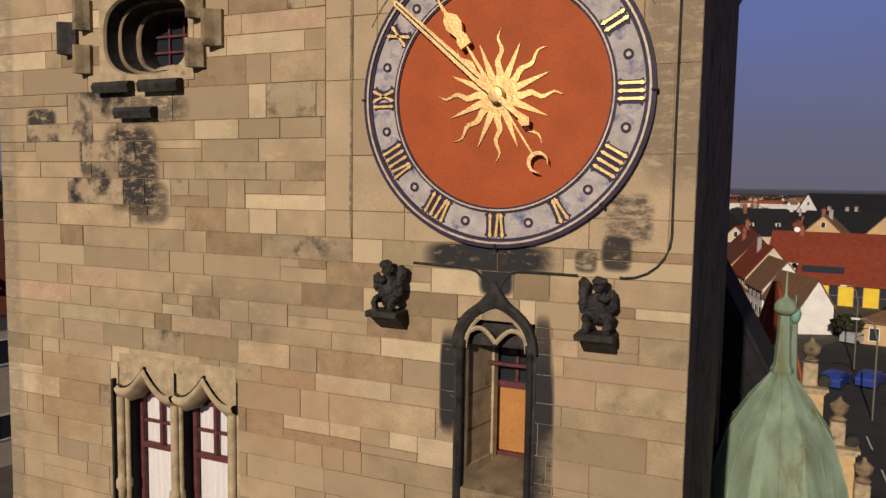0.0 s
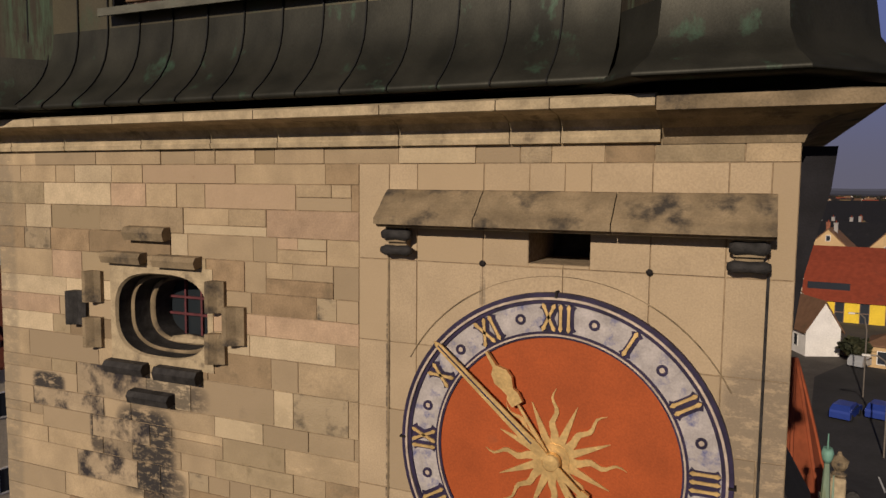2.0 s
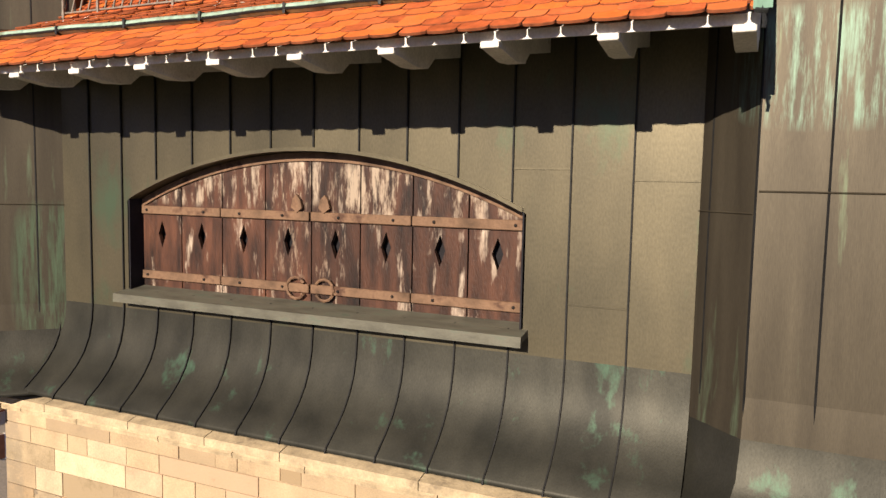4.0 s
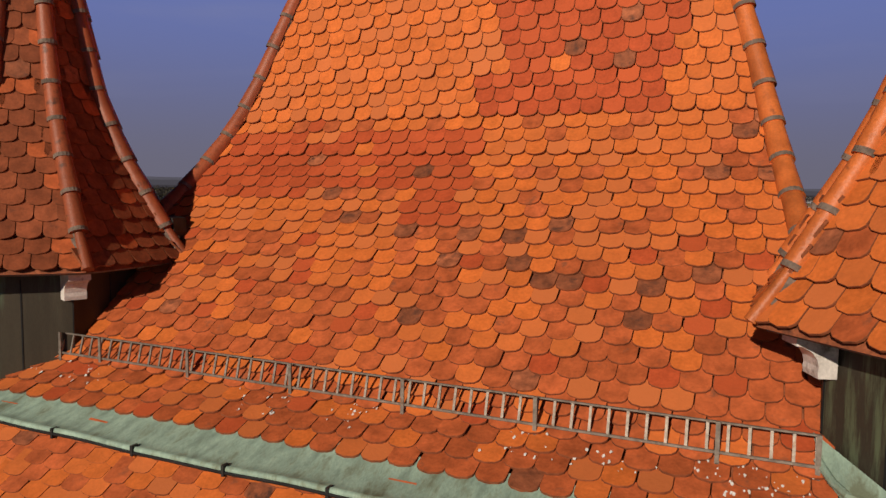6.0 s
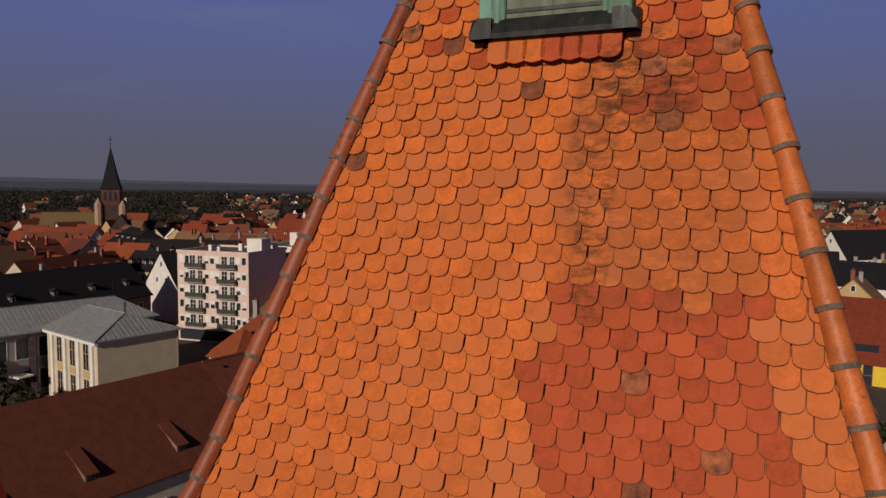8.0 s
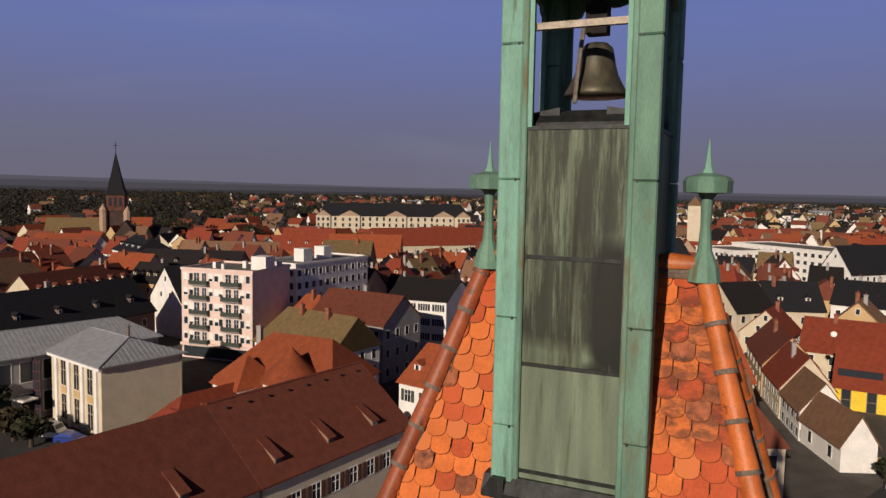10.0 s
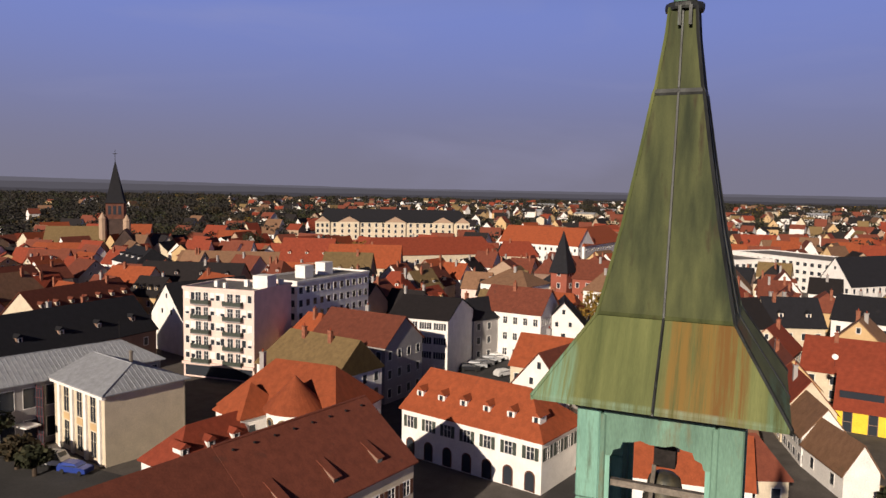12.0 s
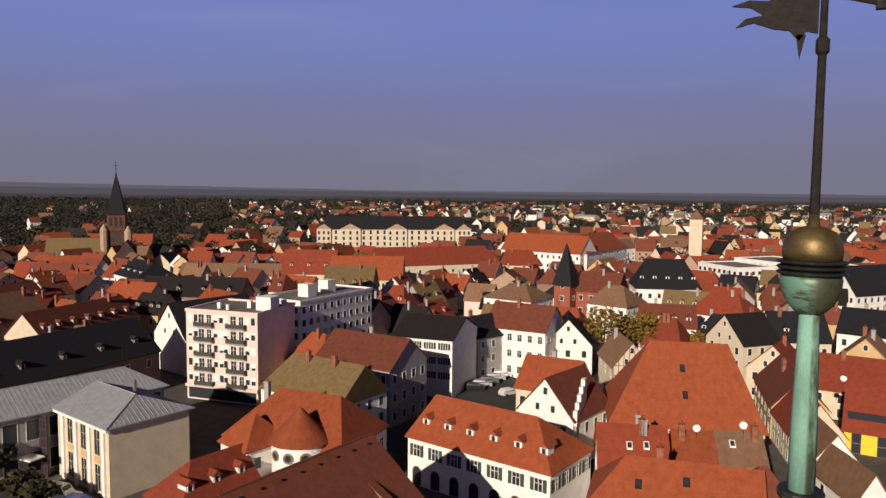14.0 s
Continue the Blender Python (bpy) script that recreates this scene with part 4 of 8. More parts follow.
def finial(x, y, z):
    f = empty("roof_finial", (x, y, z), "small verdigris copper finial on the roof ridge", "finial", "ridge finials")
    prof = [(0.13, -0.12), (0.11, 0.0), (0.055, 0.12), (0.04, 0.3), (0.045, 0.52), (0.07, 0.56), (0.18, 0.57), (0.185, 0.66), (0.16, 0.69), (0.05, 0.72), (0.03, 0.76), (0.012, 0.9), (0.004, 0.98)]
    part("shaft", lathe(prof[:6], 10), VERDIGRIS, f)
    part("cap", lathe(prof[5:10], 10), VERDIGRIS, f)
    part("tip", lathe(prof[9:], 8), MINT, f)
    return f


finial(-3.50, RIDGE_Y, RIDGE_Z + 0.08)
finial(-1.71, RIDGE_Y, RIDGE_Z + 0.08)

# ---- eaves: pent roof, gutter, rafters, snow guard ----
eaves = empty("eaves", (0, -0.8, 25.6), "tiled pent eaves with white rafter ends below a verdigris gutter", "eaves", kind="structure")
EP = (0, -0.8, 25.6)


def ev(name, geo, mat, label="", **k):
    return under(part(name, geo, mat, eaves, label, **k), EP)


EX0, EX1 = -5.75, 0.72
ev("boarding", prism([(-0.98, 25.672), (-0.5, 25.92), (0.02, 26.0), (0.02, 25.95), (-0.5, 25.87), (-0.98, 25.645)], "x", EX0, EX1), WHITE, "white painted eaves boarding")
ev("fascia", prism([(-1.0, 25.615), (-1.002, 25.668), (-0.98, 25.668), (-0.98, 25.615)], "x", EX0, EX1), WHITE)
for k in range(10):
    x = 0.655 - 0.655 * k
    ev("rafter", prism([(-0.98, 25.575), (-0.98, 25.612), (-0.5, 25.83), (0.0, 25.90), (0.0, 25.72), (-0.45, 25.64), (-0.55, 25.56), (-0.72, 25.545)], "x", x - 0.055, x + 0.055), WHITE)
    ev("rafter_cap", bevel_box(x - 0.055, x + 0.055, -1.03, -0.98, 25.575, 25.612, 0.005), WHITE)
ev("verge_flashing", prism([(-0.58, 26.02), (-1.12, 25.71), (-1.12, 25.66), (-0.58, 25.97)], "x", 0.69, 0.775), VERDIGRIS)
ev("drip", join(tube([(0.73, -1.11, 25.67), (0.745, -1.12, 25.60), (0.74, -1.12, 25.57)], 0.011), tube([(0.70, -1.12, 25.655), (0.755, -1.12, 25.645)], 0.012)), DARKMETAL)
# gutter apron with an uneven rolled lip
gp = [(-0.28, 26.145), (-0.36, 26.105), (-0.48, 26.06), (-0.575, 26.035), (-0.625, 26.022), (-0.66, 26.03), (-0.67, 26.01), (-0.66, 25.98), (-0.60, 25.96)]
V, Fc = [], []
GN = 60
for i in range(GN + 1):
    x = EX0 + (0.76 - EX0) * i / GN
    wob = 0.006 * math.sin(x * 2.3) + 0.003 * math.sin(x * 7.1 + 1)
    V += [(x, y - (0.004 * math.sin(x * 5) if j > 3 else 0), z + (wob if j > 3 else 0)) for j, (y, z) in enumerate(gp)]
n = len(gp)
for i in range(GN):
    Fc += [(i * n + j, (i + 1) * n + j, (i + 1) * n + j + 1, i * n + j + 1) for j in range(n - 1)]
ev("gutter", (V, Fc), GUTTER, "pale green copper box gutter", smooth=True)
ev("gutter_lip", tube([(V[i * n + 6][0], V[i * n + 6][1], V[i * n + 6][2] - 0.018) for i in range(GN + 1)], 0.011, 6), BLACK_SEAM)
for k in range(9):
    x = EX0 + 0.45 + 0.75 * k
    ev("gutter_strap", box(x - 0.010, x + 0.010, -0.682, -0.63, 25.965, 26.035), DARKMETAL)
ev("corner_flashing", ([(0.17, 0.20, 26.47), (0.20, 0.02, 26.32), (0.28, -0.12, 26.26), (0.29, -0.50, 26.065), (0.30, -0.652, 26.034), (0.77, -0.657, 26.034), (0.755, -0.33, 26.17)], [(0, 1, 2, 6), (2, 3, 4, 5, 6)]), GUTTER)
ev("flashing_curl", tube([(0.19, 0.06, 26.37), (0.25, -0.06, 26.31), (0.31, -0.14, 26.28), (0.40, -0.16, 26.27)], 0.022, 8), GUTTER)

guard = empty("snow_guard", (-2.7, 0.04, 26.3), "ladder-like galvanised snow guard along the lower roof", "snow guard")
SP = (-2.7, 0.04, 26.3)
under(part("rail", bevel_box(-5.56, 0.20, 0.012, 0.028, 26.335, 26.352, 0.003), GALV, guard), SP)
under(part("rail", bevel_box(-5.56, 0.20, 0.052, 0.068, 26.49, 26.503, 0.003), GALV, guard), SP)
k, x = 0, -5.54
while x < 0.2:
    under(part("bar", join(([(x - .008, 0.015, 26.34), (x + .008, 0.015, 26.34), (x + .008, 0.057, 26.495), (x - .008, 0.057, 26.495), (x - .008, 0.027, 26.34), (x + .008, 0.027, 26.34), (x + .008, 0.069, 26.495), (x - .008, 0.069, 26.495)],
                            [(0, 1, 2, 3), (5, 4, 7, 6), (0, 3, 7, 4), (1, 5, 6, 2)])), GALV, guard), SP)
    x += 0.106
for x in (-5.32, -4.87, -3.97, -3.05, -2.18, -1.30, -0.29, 0.19):
    under(part("post", join(box(x - 0.012, x + 0.012, 0.0, 0.012, 26.27, 26.515), tube([(x, 0.0, 26.28), (x, 0.35, 26.55)], 0.012, 4)), GALV, guard), SP)

# ---- scalloped tiles ----
TW, TE = 0.186, 0.142                                # width and exposed length of a tile


def tile_outline(drop=0.062):
    w, full = TW / 2 - 0.003, TE + 0.07
    low = [(w * math.cos(a), drop * (1 - max(0.0, math.sin(a)) ** 0.85)) for a in [radians(d) for d in (0, 22, 48, 90, 132, 158, 180)]]
    return [(w, full), *low, (-w, full)]


OUT, OUT_FLAT = tile_outline(), tile_outline(0.034)


def tile_geo(o, right, up, nrm, clamp=None, lift=0.0, turn=0.0, thick=1.0, rim=0.003, out=OUT):
    """One tile: o is the middle of its lower edge on the roof's surface."""
    c, s = math.cos(turn), math.sin(turn)
    Vt = []
    # a narrow darker arris runs round the face
    for back, inset in ((0.0, rim), (0.004 if rim > 0.004 else 0.002, 0.0), (0.016, 0.0)):
        for u, v in out:
            u, v = u * (1 - inset * 0.5 / (TW / 2)), v + inset if v < TE else v
            u, v = u * c - v * s, u * s + v * c
            off = (0.029 - 0.025 * v / (TE + 0.07)) * thick + lift * thick - back
            p = o + right * u + up * v + nrm * off
            if clamp:
                a, b = clamp(p.z)
                p.x = min(max(p.x, a), b)
            Vt.append(p)
    n = len(OUT)
    Fc = [tuple(range(n))[::-1]] + [(i + r, (i + 1) % n + r, (i + 1) % n + n + r, i + n + r) for r in (0, n) for i in range(n)]
    return Vt, Fc


rng = random.Random(5)
# walk up the slope and set out the rows
d_len = [0.0]
for (ya, za), (yb, zb) in zip(PROF, PROF[1:]):
    d_len.append(d_len[-1] + math.hypot(yb - ya, zb - za))


def at_len(s):
    y = float(np.interp(s, d_len, [p[0] for p in PROF]))
    z = float(np.interp(s, d_len, [p[1] for p in PROF]))
    return y, z


def tile_kind(x, z):
    """0 orange, 1 red, 2 lichen brown, 3 dusky orange: the patches of the mended roof."""
    r = rng.random()
    if 28.25 < z < 30.22 and -2.5 + 0.1 * math.sin(z * 7) < x < -1.02 + (30.2 - z) * 0.14 + 0.1 * math.sin(z * 5):
        return 0 if r < 0.035 else (2 if r < 0.055 else 1)
    if 27.55 + (0.12 if x > -4 else 0) < z < 28.22 and -6 < x < -2.4 - (28.22 - z) * 0.12:
        return 0 if r < 0.05 else (2 if r < 0.08 else 1)
    if 27.35 < z < 27.6 and -2.95 < x < -2.45:
        return 1
    if 26.75 < z < 28.25 and x > -4.6 + (28.25 - z):
        p = 0.03 + 0.13 * max(0, 1 - abs(z - 27.15) / 0.6)
        return 2 if r < p * (0.9 if x > -2.4 else 0.5) else (3 if r < p * 1.5 + 0.12 else (1 if r < p * 1.5 + 0.16 else 0))
    if z < 27.3 and x < -3.4 and z > 26.1:
        return 3 if r < 0.5 else (1 if r < 0.62 else (2 if r < 0.64 else 0))
    if 26.05 < z < 26.85:
        return 3 if r < 0.55 else (1 if r < 0.63 else (2 if r < 0.66 else 0))
    if z < 26.05:
        return 2 if r < 0.01 else (3 if r < 0.28 else 0)
    if z > 31.2 and x > -1.95:
        return 2 if r < 0.14 else (1 if r < 0.72 else 0)
    if z > 31.6 and x < -3.2:
        return 2 if r < 0.1 else (1 if r < 0.3 else 0)
    if 30.3 < z < 31.7 and -2.0 < x < -1.2:
        return 2 if r < 0.06 else 0
    return 2 if r < 0.008 else (1 if r < 0.02 else 0)


def lay(s0, s1, parent, clamp_fn, pick, step=TE, thick=1.0, out=OUT):
    """Rows of tiles between two lengths along the slope. Tiles that pick() wants become objects, the rest are joined."""
    V, Fc, Mi = [], [], []
    s, row, shared = s0, 0, {}
    while s < s1:
        y, z = at_len(s)
        y2, z2 = at_len(s + 0.05)
        up = Vector((0, y2 - y, z2 - z)).normalized()
        nrm = Vector((0, -up.z, up.y))
        a, b = clamp_fn(z + 0.04)
        rim = 0.0055 if z > 28.25 else (0.0025 if thick == 1.0 else 0.0015)
        x = a - TW + (TW / 2 if row % 2 else 0) + 0.013 * math.sin(row * 1.7)
        while x < b + TW / 2:
            if a - TW * 0.35 < x < b + TW * 0.35:
                kind = tile_kind(x, z)
                o = Vector((x + rng.uniform(-0.004, 0.004), y, z + rng.uniform(-0.004, 0.004)))
                lift = rng.choice((0, 0, 0, 0.002, 0.004, 0.008))
                if a + TW < x < b - TW and pick(x, z):
                    key = (round(up.z, 3), lift)
                    if key not in shared:
                        g = tile_geo(Vector((0, 0, 0)), Vector((1, 0, 0)), up, nrm, lift=lift, thick=thick, rim=rim, out=out)
                        for m in range(4):
                            me = bpy.data.meshes.new("tile")
                            me.from_pydata([tuple(v) for v in g[0]], [], g[1])
                            me.materials.append((TILE_O, TILE_R, TILE_B, TILE_D)[m])
                            me.materials.append(TILE_EDGE)
                            for i, p in enumerate(me.polygons):
                                p.material_index = min(i, 1)
                            shared[key] = shared.get(key, ()) + (me,)
                    ob = new("tile", shared[key][kind])
                    ob.parent = parent
                    ob.matrix_parent_inverse = Matrix.Translation(-Vector(parent.location))
                    ob.location = o
                else:
                    g = tile_geo(o, Vector((1, 0, 0)), up, nrm, clamp_fn, lift, rng.uniform(-0.02, 0.02) * (2 if thick < 1 else 1), thick, rim, out)
                    k = len(V)
                    V += g[0]
                    Fc += [tuple(i + k for i in f) for f in g[1]]
                    Mi += [kind] * len(g[1])
            x += TW
        s += step
        row += 1
    ob = under(part("tile_field", (V, Fc), [TILE_OJ, TILE_RJ, TILE_BJ, TILE_DJ, TILE_EDGE], parent, kind="stuff"), parent.location)
    for i, (p, m) in enumerate(zip(ob.data.polygons, Mi)):
        p.material_index = m if i % (2 * len(OUT) + 1) == 0 else 4


S_GUT = d_len[1]
lay(S_GUT + 0.20, d_len[-1] - 0.02, roof, lambda z: hip_x(z), lambda x, z: 28.75 < z < 30.75 and -3.9 < x < -0.9)
lay(0.0, S_GUT - 0.08, eaves, lambda z: (EX0, 0.70), lambda x, z: -3.0 < x < 0.6, 0.112, 0.42, OUT_FLAT)

# turned tiles under the lantern's apron
for k in range(7):
    x = LX - 0.42 + 0.145 * k
    y = roof_y(31.89)
    g = tile_geo(Vector((x, y - 0.045, 31.89)), Vector((1, 0, 0)), Vector((0, 0.15, 1)).normalized(), Vector((0, -1, 0.15)).normalized(), lift=0.02)
    under(part("apron_tile", g, TILE_R if k in (3, 4, 5, 6) else TILE_O, roof), roof.location)


def hip_tiles(points, parent, r=0.088, length=0.36, mats=(RIDGE,)):
    """Half-round hip tiles laid in mortar along a line, each one lapping the next."""
    pts = [Vector(p) for p in points]
    dist = [0.0]
    for a, b in zip(pts, pts[1:]):
        dist.append(dist[-1] + (b - a).length)

    def at(s):
        return Vector([float(np.interp(s, dist, [p[i] for p in pts])) for i in range(3)])
    s = 0.0
    while s < dist[-1] - 0.1:
        e = min(s + length + 0.05, dist[-1])
        a, b = at(s), at(e)
        d = (b - a).normalized()
        side = d.cross(Vector((0, 0, 1))).normalized()
        up = side.cross(d)
        V, Fc = [], []
        sag = rng.uniform(-0.006, 0.006)
        r_in = r
        if s == 0.0:
            r = r * 0.62
        m = 11
        for q, rr in ((0.0, r * 1.12), (0.09, r * 1.10), (0.5, r), (1.0, r * 0.9)):
            for i in range(m):
                t = math.pi * (-0.12 + 1.24 * i / (m - 1))
                V.append(a.lerp(b, q) + side * rr * math.cos(t) + up * (rr * math.sin(t) + sag + 0.012))
        for j in range(3):
            Fc += [(j * m + i, j * m + i + 1, (j + 1) * m + i + 1, (j + 1) * m + i) for i in range(m - 1)]
        Fc.append(tuple(range(m))[::-1])
        ob = under(part("hip_tile", (V, Fc), [mats[0], ROOF_MORTAR], parent), parent.location)
        if s > 0.0:
            for i in range(m - 1):
                ob.data.polygons[i].material_index = 1
        for p in ob.data.polygons[m - 1:3 * (m - 1)]:
            p.use_smooth = True
        r = r_in
        s += length
    under(part("mortar_bed", tube([p - Vector((0, 0, r * 0.55)) for p in [pts[0].lerp(pts[1], 0.7)] + pts[1:]], r * 0.85, 8), ROOF_MORTAR, parent), parent.location)


zz = [27.2, 27.5, 27.8, 28.1, 28.4, 28.72, 30.0, 31.3, 32.6, 33.9]
hip_tiles([(hip_x(z)[0], roof_y(z), z) for z in zz], roof, 0.08, mats=(RIDGE_DARK,))
hip_tiles([(hip_x(z)[1], roof_y(z), z) for z in zz], roof, 0.08)
hip_tiles([(-3.44, RIDGE_Y, 33.95), (-1.75, RIDGE_Y, 33.95)], roof, 0.08)
hip_tiles([(-3.50 - 0.3 * k, RIDGE_Y + 0.3 * k, 33.88 - k) for k in range(6)], roof, 0.08)
hip_tiles([(-1.71 + 0.3 * k, RIDGE_Y + 0.3 * k, 33.88 - k) for k in range(6)], roof, 0.08)


def turret_tiles(t, cx, cy):
    V, Fc, Mi = [], [], []
    rr = [p[0] for p in TURRET_ROOF]
    hz = [p[1] for p in TURRET_ROOF]
    ln = [0.0]
    for i in range(len(rr) - 1):
        ln.append(ln[-1] + math.hypot(rr[i + 1] - rr[i], hz[i + 1] - hz[i]))
    for f in range(8):
        ang = math.pi / 4 * f
        out, right = Vector((math.cos(ang), math.sin(ang), 0)), Vector((-math.sin(ang), math.cos(ang), 0))
        s, row = 0.0, 0
        while s < ln[-1] - 0.2:
            r, z = float(np.interp(s, ln, rr)), float(np.interp(s, ln, hz))
            r2, z2 = float(np.interp(s + .05, ln, rr)), float(np.interp(s + .05, ln, hz))
            up = (out * (r2 - r) + Vector((0, 0, z2 - z))).normalized()
            nrm = (out * up.z - Vector((0, 0, up.dot(out)))).normalized()
            half = r * math.tan(math.pi / 8)
            x = -half + (TW / 2 if row % 2 else 0)
            while x < half + 0.02:
                wx = min(max(x, -half + 0.05), half - 0.05) if half > 0.06 else 0
                g = tile_geo(Vector((cx, cy, z)) + out * r + right * wx, right, up, nrm, lift=rng.choice((0, 0, .003)))
                k = len(V)
                V += g[0]
                Fc += [tuple(i + k for i in q) for q in g[1]]
                q = rng.random()
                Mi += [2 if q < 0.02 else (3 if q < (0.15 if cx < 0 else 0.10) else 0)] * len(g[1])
                x += TW
            s += TE
            row += 1
        v = ang + math.pi / 8
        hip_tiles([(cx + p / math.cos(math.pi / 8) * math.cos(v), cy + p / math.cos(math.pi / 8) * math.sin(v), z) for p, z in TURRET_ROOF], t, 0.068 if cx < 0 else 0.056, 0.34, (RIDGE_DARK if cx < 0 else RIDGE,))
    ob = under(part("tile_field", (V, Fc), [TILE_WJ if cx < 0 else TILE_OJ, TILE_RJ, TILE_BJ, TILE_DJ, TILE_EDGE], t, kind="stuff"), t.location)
    for i, (p, m) in enumerate(zip(ob.data.polygons, Mi)):
        p.material_index = m if i % (2 * len(OUT) + 1) == 0 else 4


for t, c in zip(turrets, (LT, RT)):
    turret_tiles(t, *c)

valley = empty("rain_head", (-5.05, 1.0, 27.2), "black rain head with pale green flashing in the roof valley", "rain head", kind="structure")
under(part("hopper", prism([(-5.16, 27.44), (-5.03, 27.42), (-5.01, 27.30), (-5.05, 27.10), (-5.10, 27.03), (-5.15, 27.12)], "y", 0.96, 1.12), DARKMETAL, valley), (-5.05, 1.0, 27.2))
under(part("flashing", join(box(-5.005, -4.99, 0.93, 1.0, 27.08, 27.26), box(-5.04, -4.96, 0.90, 1.0, 27.06, 27.075)), MINT, valley), (-5.05, 1.0, 27.2))

# bird droppings on the tiles below the snow guard
DROP = material("chalky_droppings", (0.72, 0.70, 0.66), 0.9, vary=0.15, scale=20, bump=0.3)
drng = random.Random(31)
V, Fc = [], []
for k in range(150):
    x = drng.choice((-5.35, -4.9, -3.2, -2.5, -1.3, -0.9, -0.35, -0.05, 0.0)) + drng.gauss(0, 0.12)
    if not -5.5 < x < 0.24:
        continue
    y = drng.uniform(-0.20, 0.02)
    z, r0, n0 = 26.27 + y * 0.482 + 0.031, drng.uniform(0.003, 0.011), len(V)
    for q in range(7):
        rr = r0 * drng.uniform(0.5, 1.3)
        dy = rr * math.sin(q * 0.9) * 1.4
        V.append((x + rr * math.cos(q * 0.9), y + dy, z + dy * 0.482))
    Fc.append(tuple(range(n0, n0 + 7)))
droppings = part("bird_droppings", (V, Fc), DROP)
tagged(droppings, "chalky white bird droppings spattered on tiles below the snow guard", "droppings", kind="stuff")

# ---- the clock ----
clock = empty("tower_clock", (0, 0, 20), "round tower clock, red face, gold sun, blue-white numeral ring", "clock")
CPOS = (0, 0, 20)


def ck(name, geo, mat, label="", parent=None, smooth=False):
    ob = part(name, geo, mat, parent or clock, label, smooth=smooth)
    ob.matrix_parent_inverse = Matrix.Translation(-Vector(CPOS)) if parent is None else Matrix.Identity(4)
    return ob


def circle(r, n=96):
    return [(r * math.cos(2 * math.pi * i / n), 20 + r * math.sin(2 * math.pi * i / n)) for i in range(n)]


ck("face", prism(circle(0.965), "y", -0.030, 0.0), RED, "rust-red painted face")
ck("numeral_ring", ring(0, 20, 0.985, 1.235, -0.034, 0.0), BLUEWHITE, "worn blue and white numeral ring")
ck("inner_rim", ring(0, 20, 0.952, 0.968, -0.045, 0.0), NAVY)
ck("inner_rim", ring(0, 20, 0.968, 0.981, -0.055, 0.0), CREAM)
ck("inner_rim", ring(0, 20, 0.981, 1.0, -0.045, 0.0), NAVY)
ck("outer_rim", ring(0, 20, 1.218, 1.248, -0.05, 0.0), NAVY)
ck("outer_rim", ring(0, 20, 1.248, 1.266, -0.07, 0.0), CREAM)
ck("outer_rim", ring(0, 20, 1.266, 1.300, -0.06, 0.0), NAVY)
for d in (0, 90, 180, 270, 135):
    a = radians(d)
    ck("clamp", move(box(-0.008, 0.008, -0.078, 0.0, 1.262, 1.315), Matrix.Translation((0, 0, 20)) @ Matrix.Rotation(a, 4, "Y")), IRON)


def stroke(x0, z0, x1, z1, w):
    """A bar with a pointed, flared foot and head, as the numerals are drawn."""
    d = Vector((x1 - x0, 0, z1 - z0))
    L = d.length
    d.normalize()
    nrm = Vector((d.z, 0, -d.x))
    o = Vector((x0, 0, z0))
    prof = [(0, w * 0.15), (0.022, w * 0.8), (0.045, w * 0.52), (L / 2, w * 0.5), (L - 0.045, w * 0.52), (L - 0.022, w * 0.8), (L, w * 0.15)]
    left = [o + d * t - nrm * q / 1.6 for t, q in prof]
    rightp = [o + d * t + nrm * q / 1.6 for t, q in prof]
    return [(p.x, p.z) for p in left + rightp[::-1]]


def numeral(text, hour):
    """Roman strokes, feet towards the middle, laid on a navy ground."""
    glyphs = {"I": ([(0, 0, 0, 1)], 0.062), "V": ([(-0.032, 1, -0.010, 0), (0.032, 1, 0.012, 0)], 0.105), "X": ([(-0.048, 0, 0.048, 1), (0.048, 0, -0.048, 1)], 0.125)}
    width = sum(glyphs[c][1] for c in text)
    m = Matrix.Translation((0, 0, 20)) @ Matrix.Rotation(radians(30 * hour), 4, "Y")
    x = -width / 2
    h0, h1 = 1.0, 1.212
    gold, navy = [], []
    for c in text:
        strokes, w = glyphs[c]
        for a, b, cc, d in strokes:
            s = stroke(x + w / 2 + a, h0 + (h1 - h0) * b, x + w / 2 + cc, h0 + (h1 - h0) * d, 0.034)
            gold.append(prism(s, "y", -0.052, -0.036))
            s = stroke(x + w / 2 + a + 0.008, h0 - .006 + (h1 - h0 + .012) * b - 0.004, x + w / 2 + cc + 0.008, h0 - .006 + (h1 - h0 + .012) * d - 0.004, 0.100)
            navy.append(prism(s, "y", -0.0375 - 0.0006 * len(navy), -0.034))
        x += w
    ob = ck("numeral", move(join(*gold), m), GOLD, "gilt roman numeral")
    ck("numeral_shadow_line", move(join(*navy), m), NAVY)


for h, t in enumerate(("XII", "I", "II", "III", "IIII", "V", "VI", "VII", "VIII", "IX", "X", "XI")):
    numeral(t, h)
    a = radians(30 * h + 15)
    cx, cz = 1.11 * math.sin(a), 20 + 1.11 * math.cos(a)
    ck("half_hour_ring", ring(cx, cz, 0.020, 0.042, -0.044, -0.034, 20), NAVY)
    ck("half_hour_dot", prism([(cx + 0.02 * math.cos(t), cz + 0.02 * math.sin(t)) for t in [2 * math.pi * i / 12 for i in range(12)]], "y", -0.040, -0.034), CREAM)

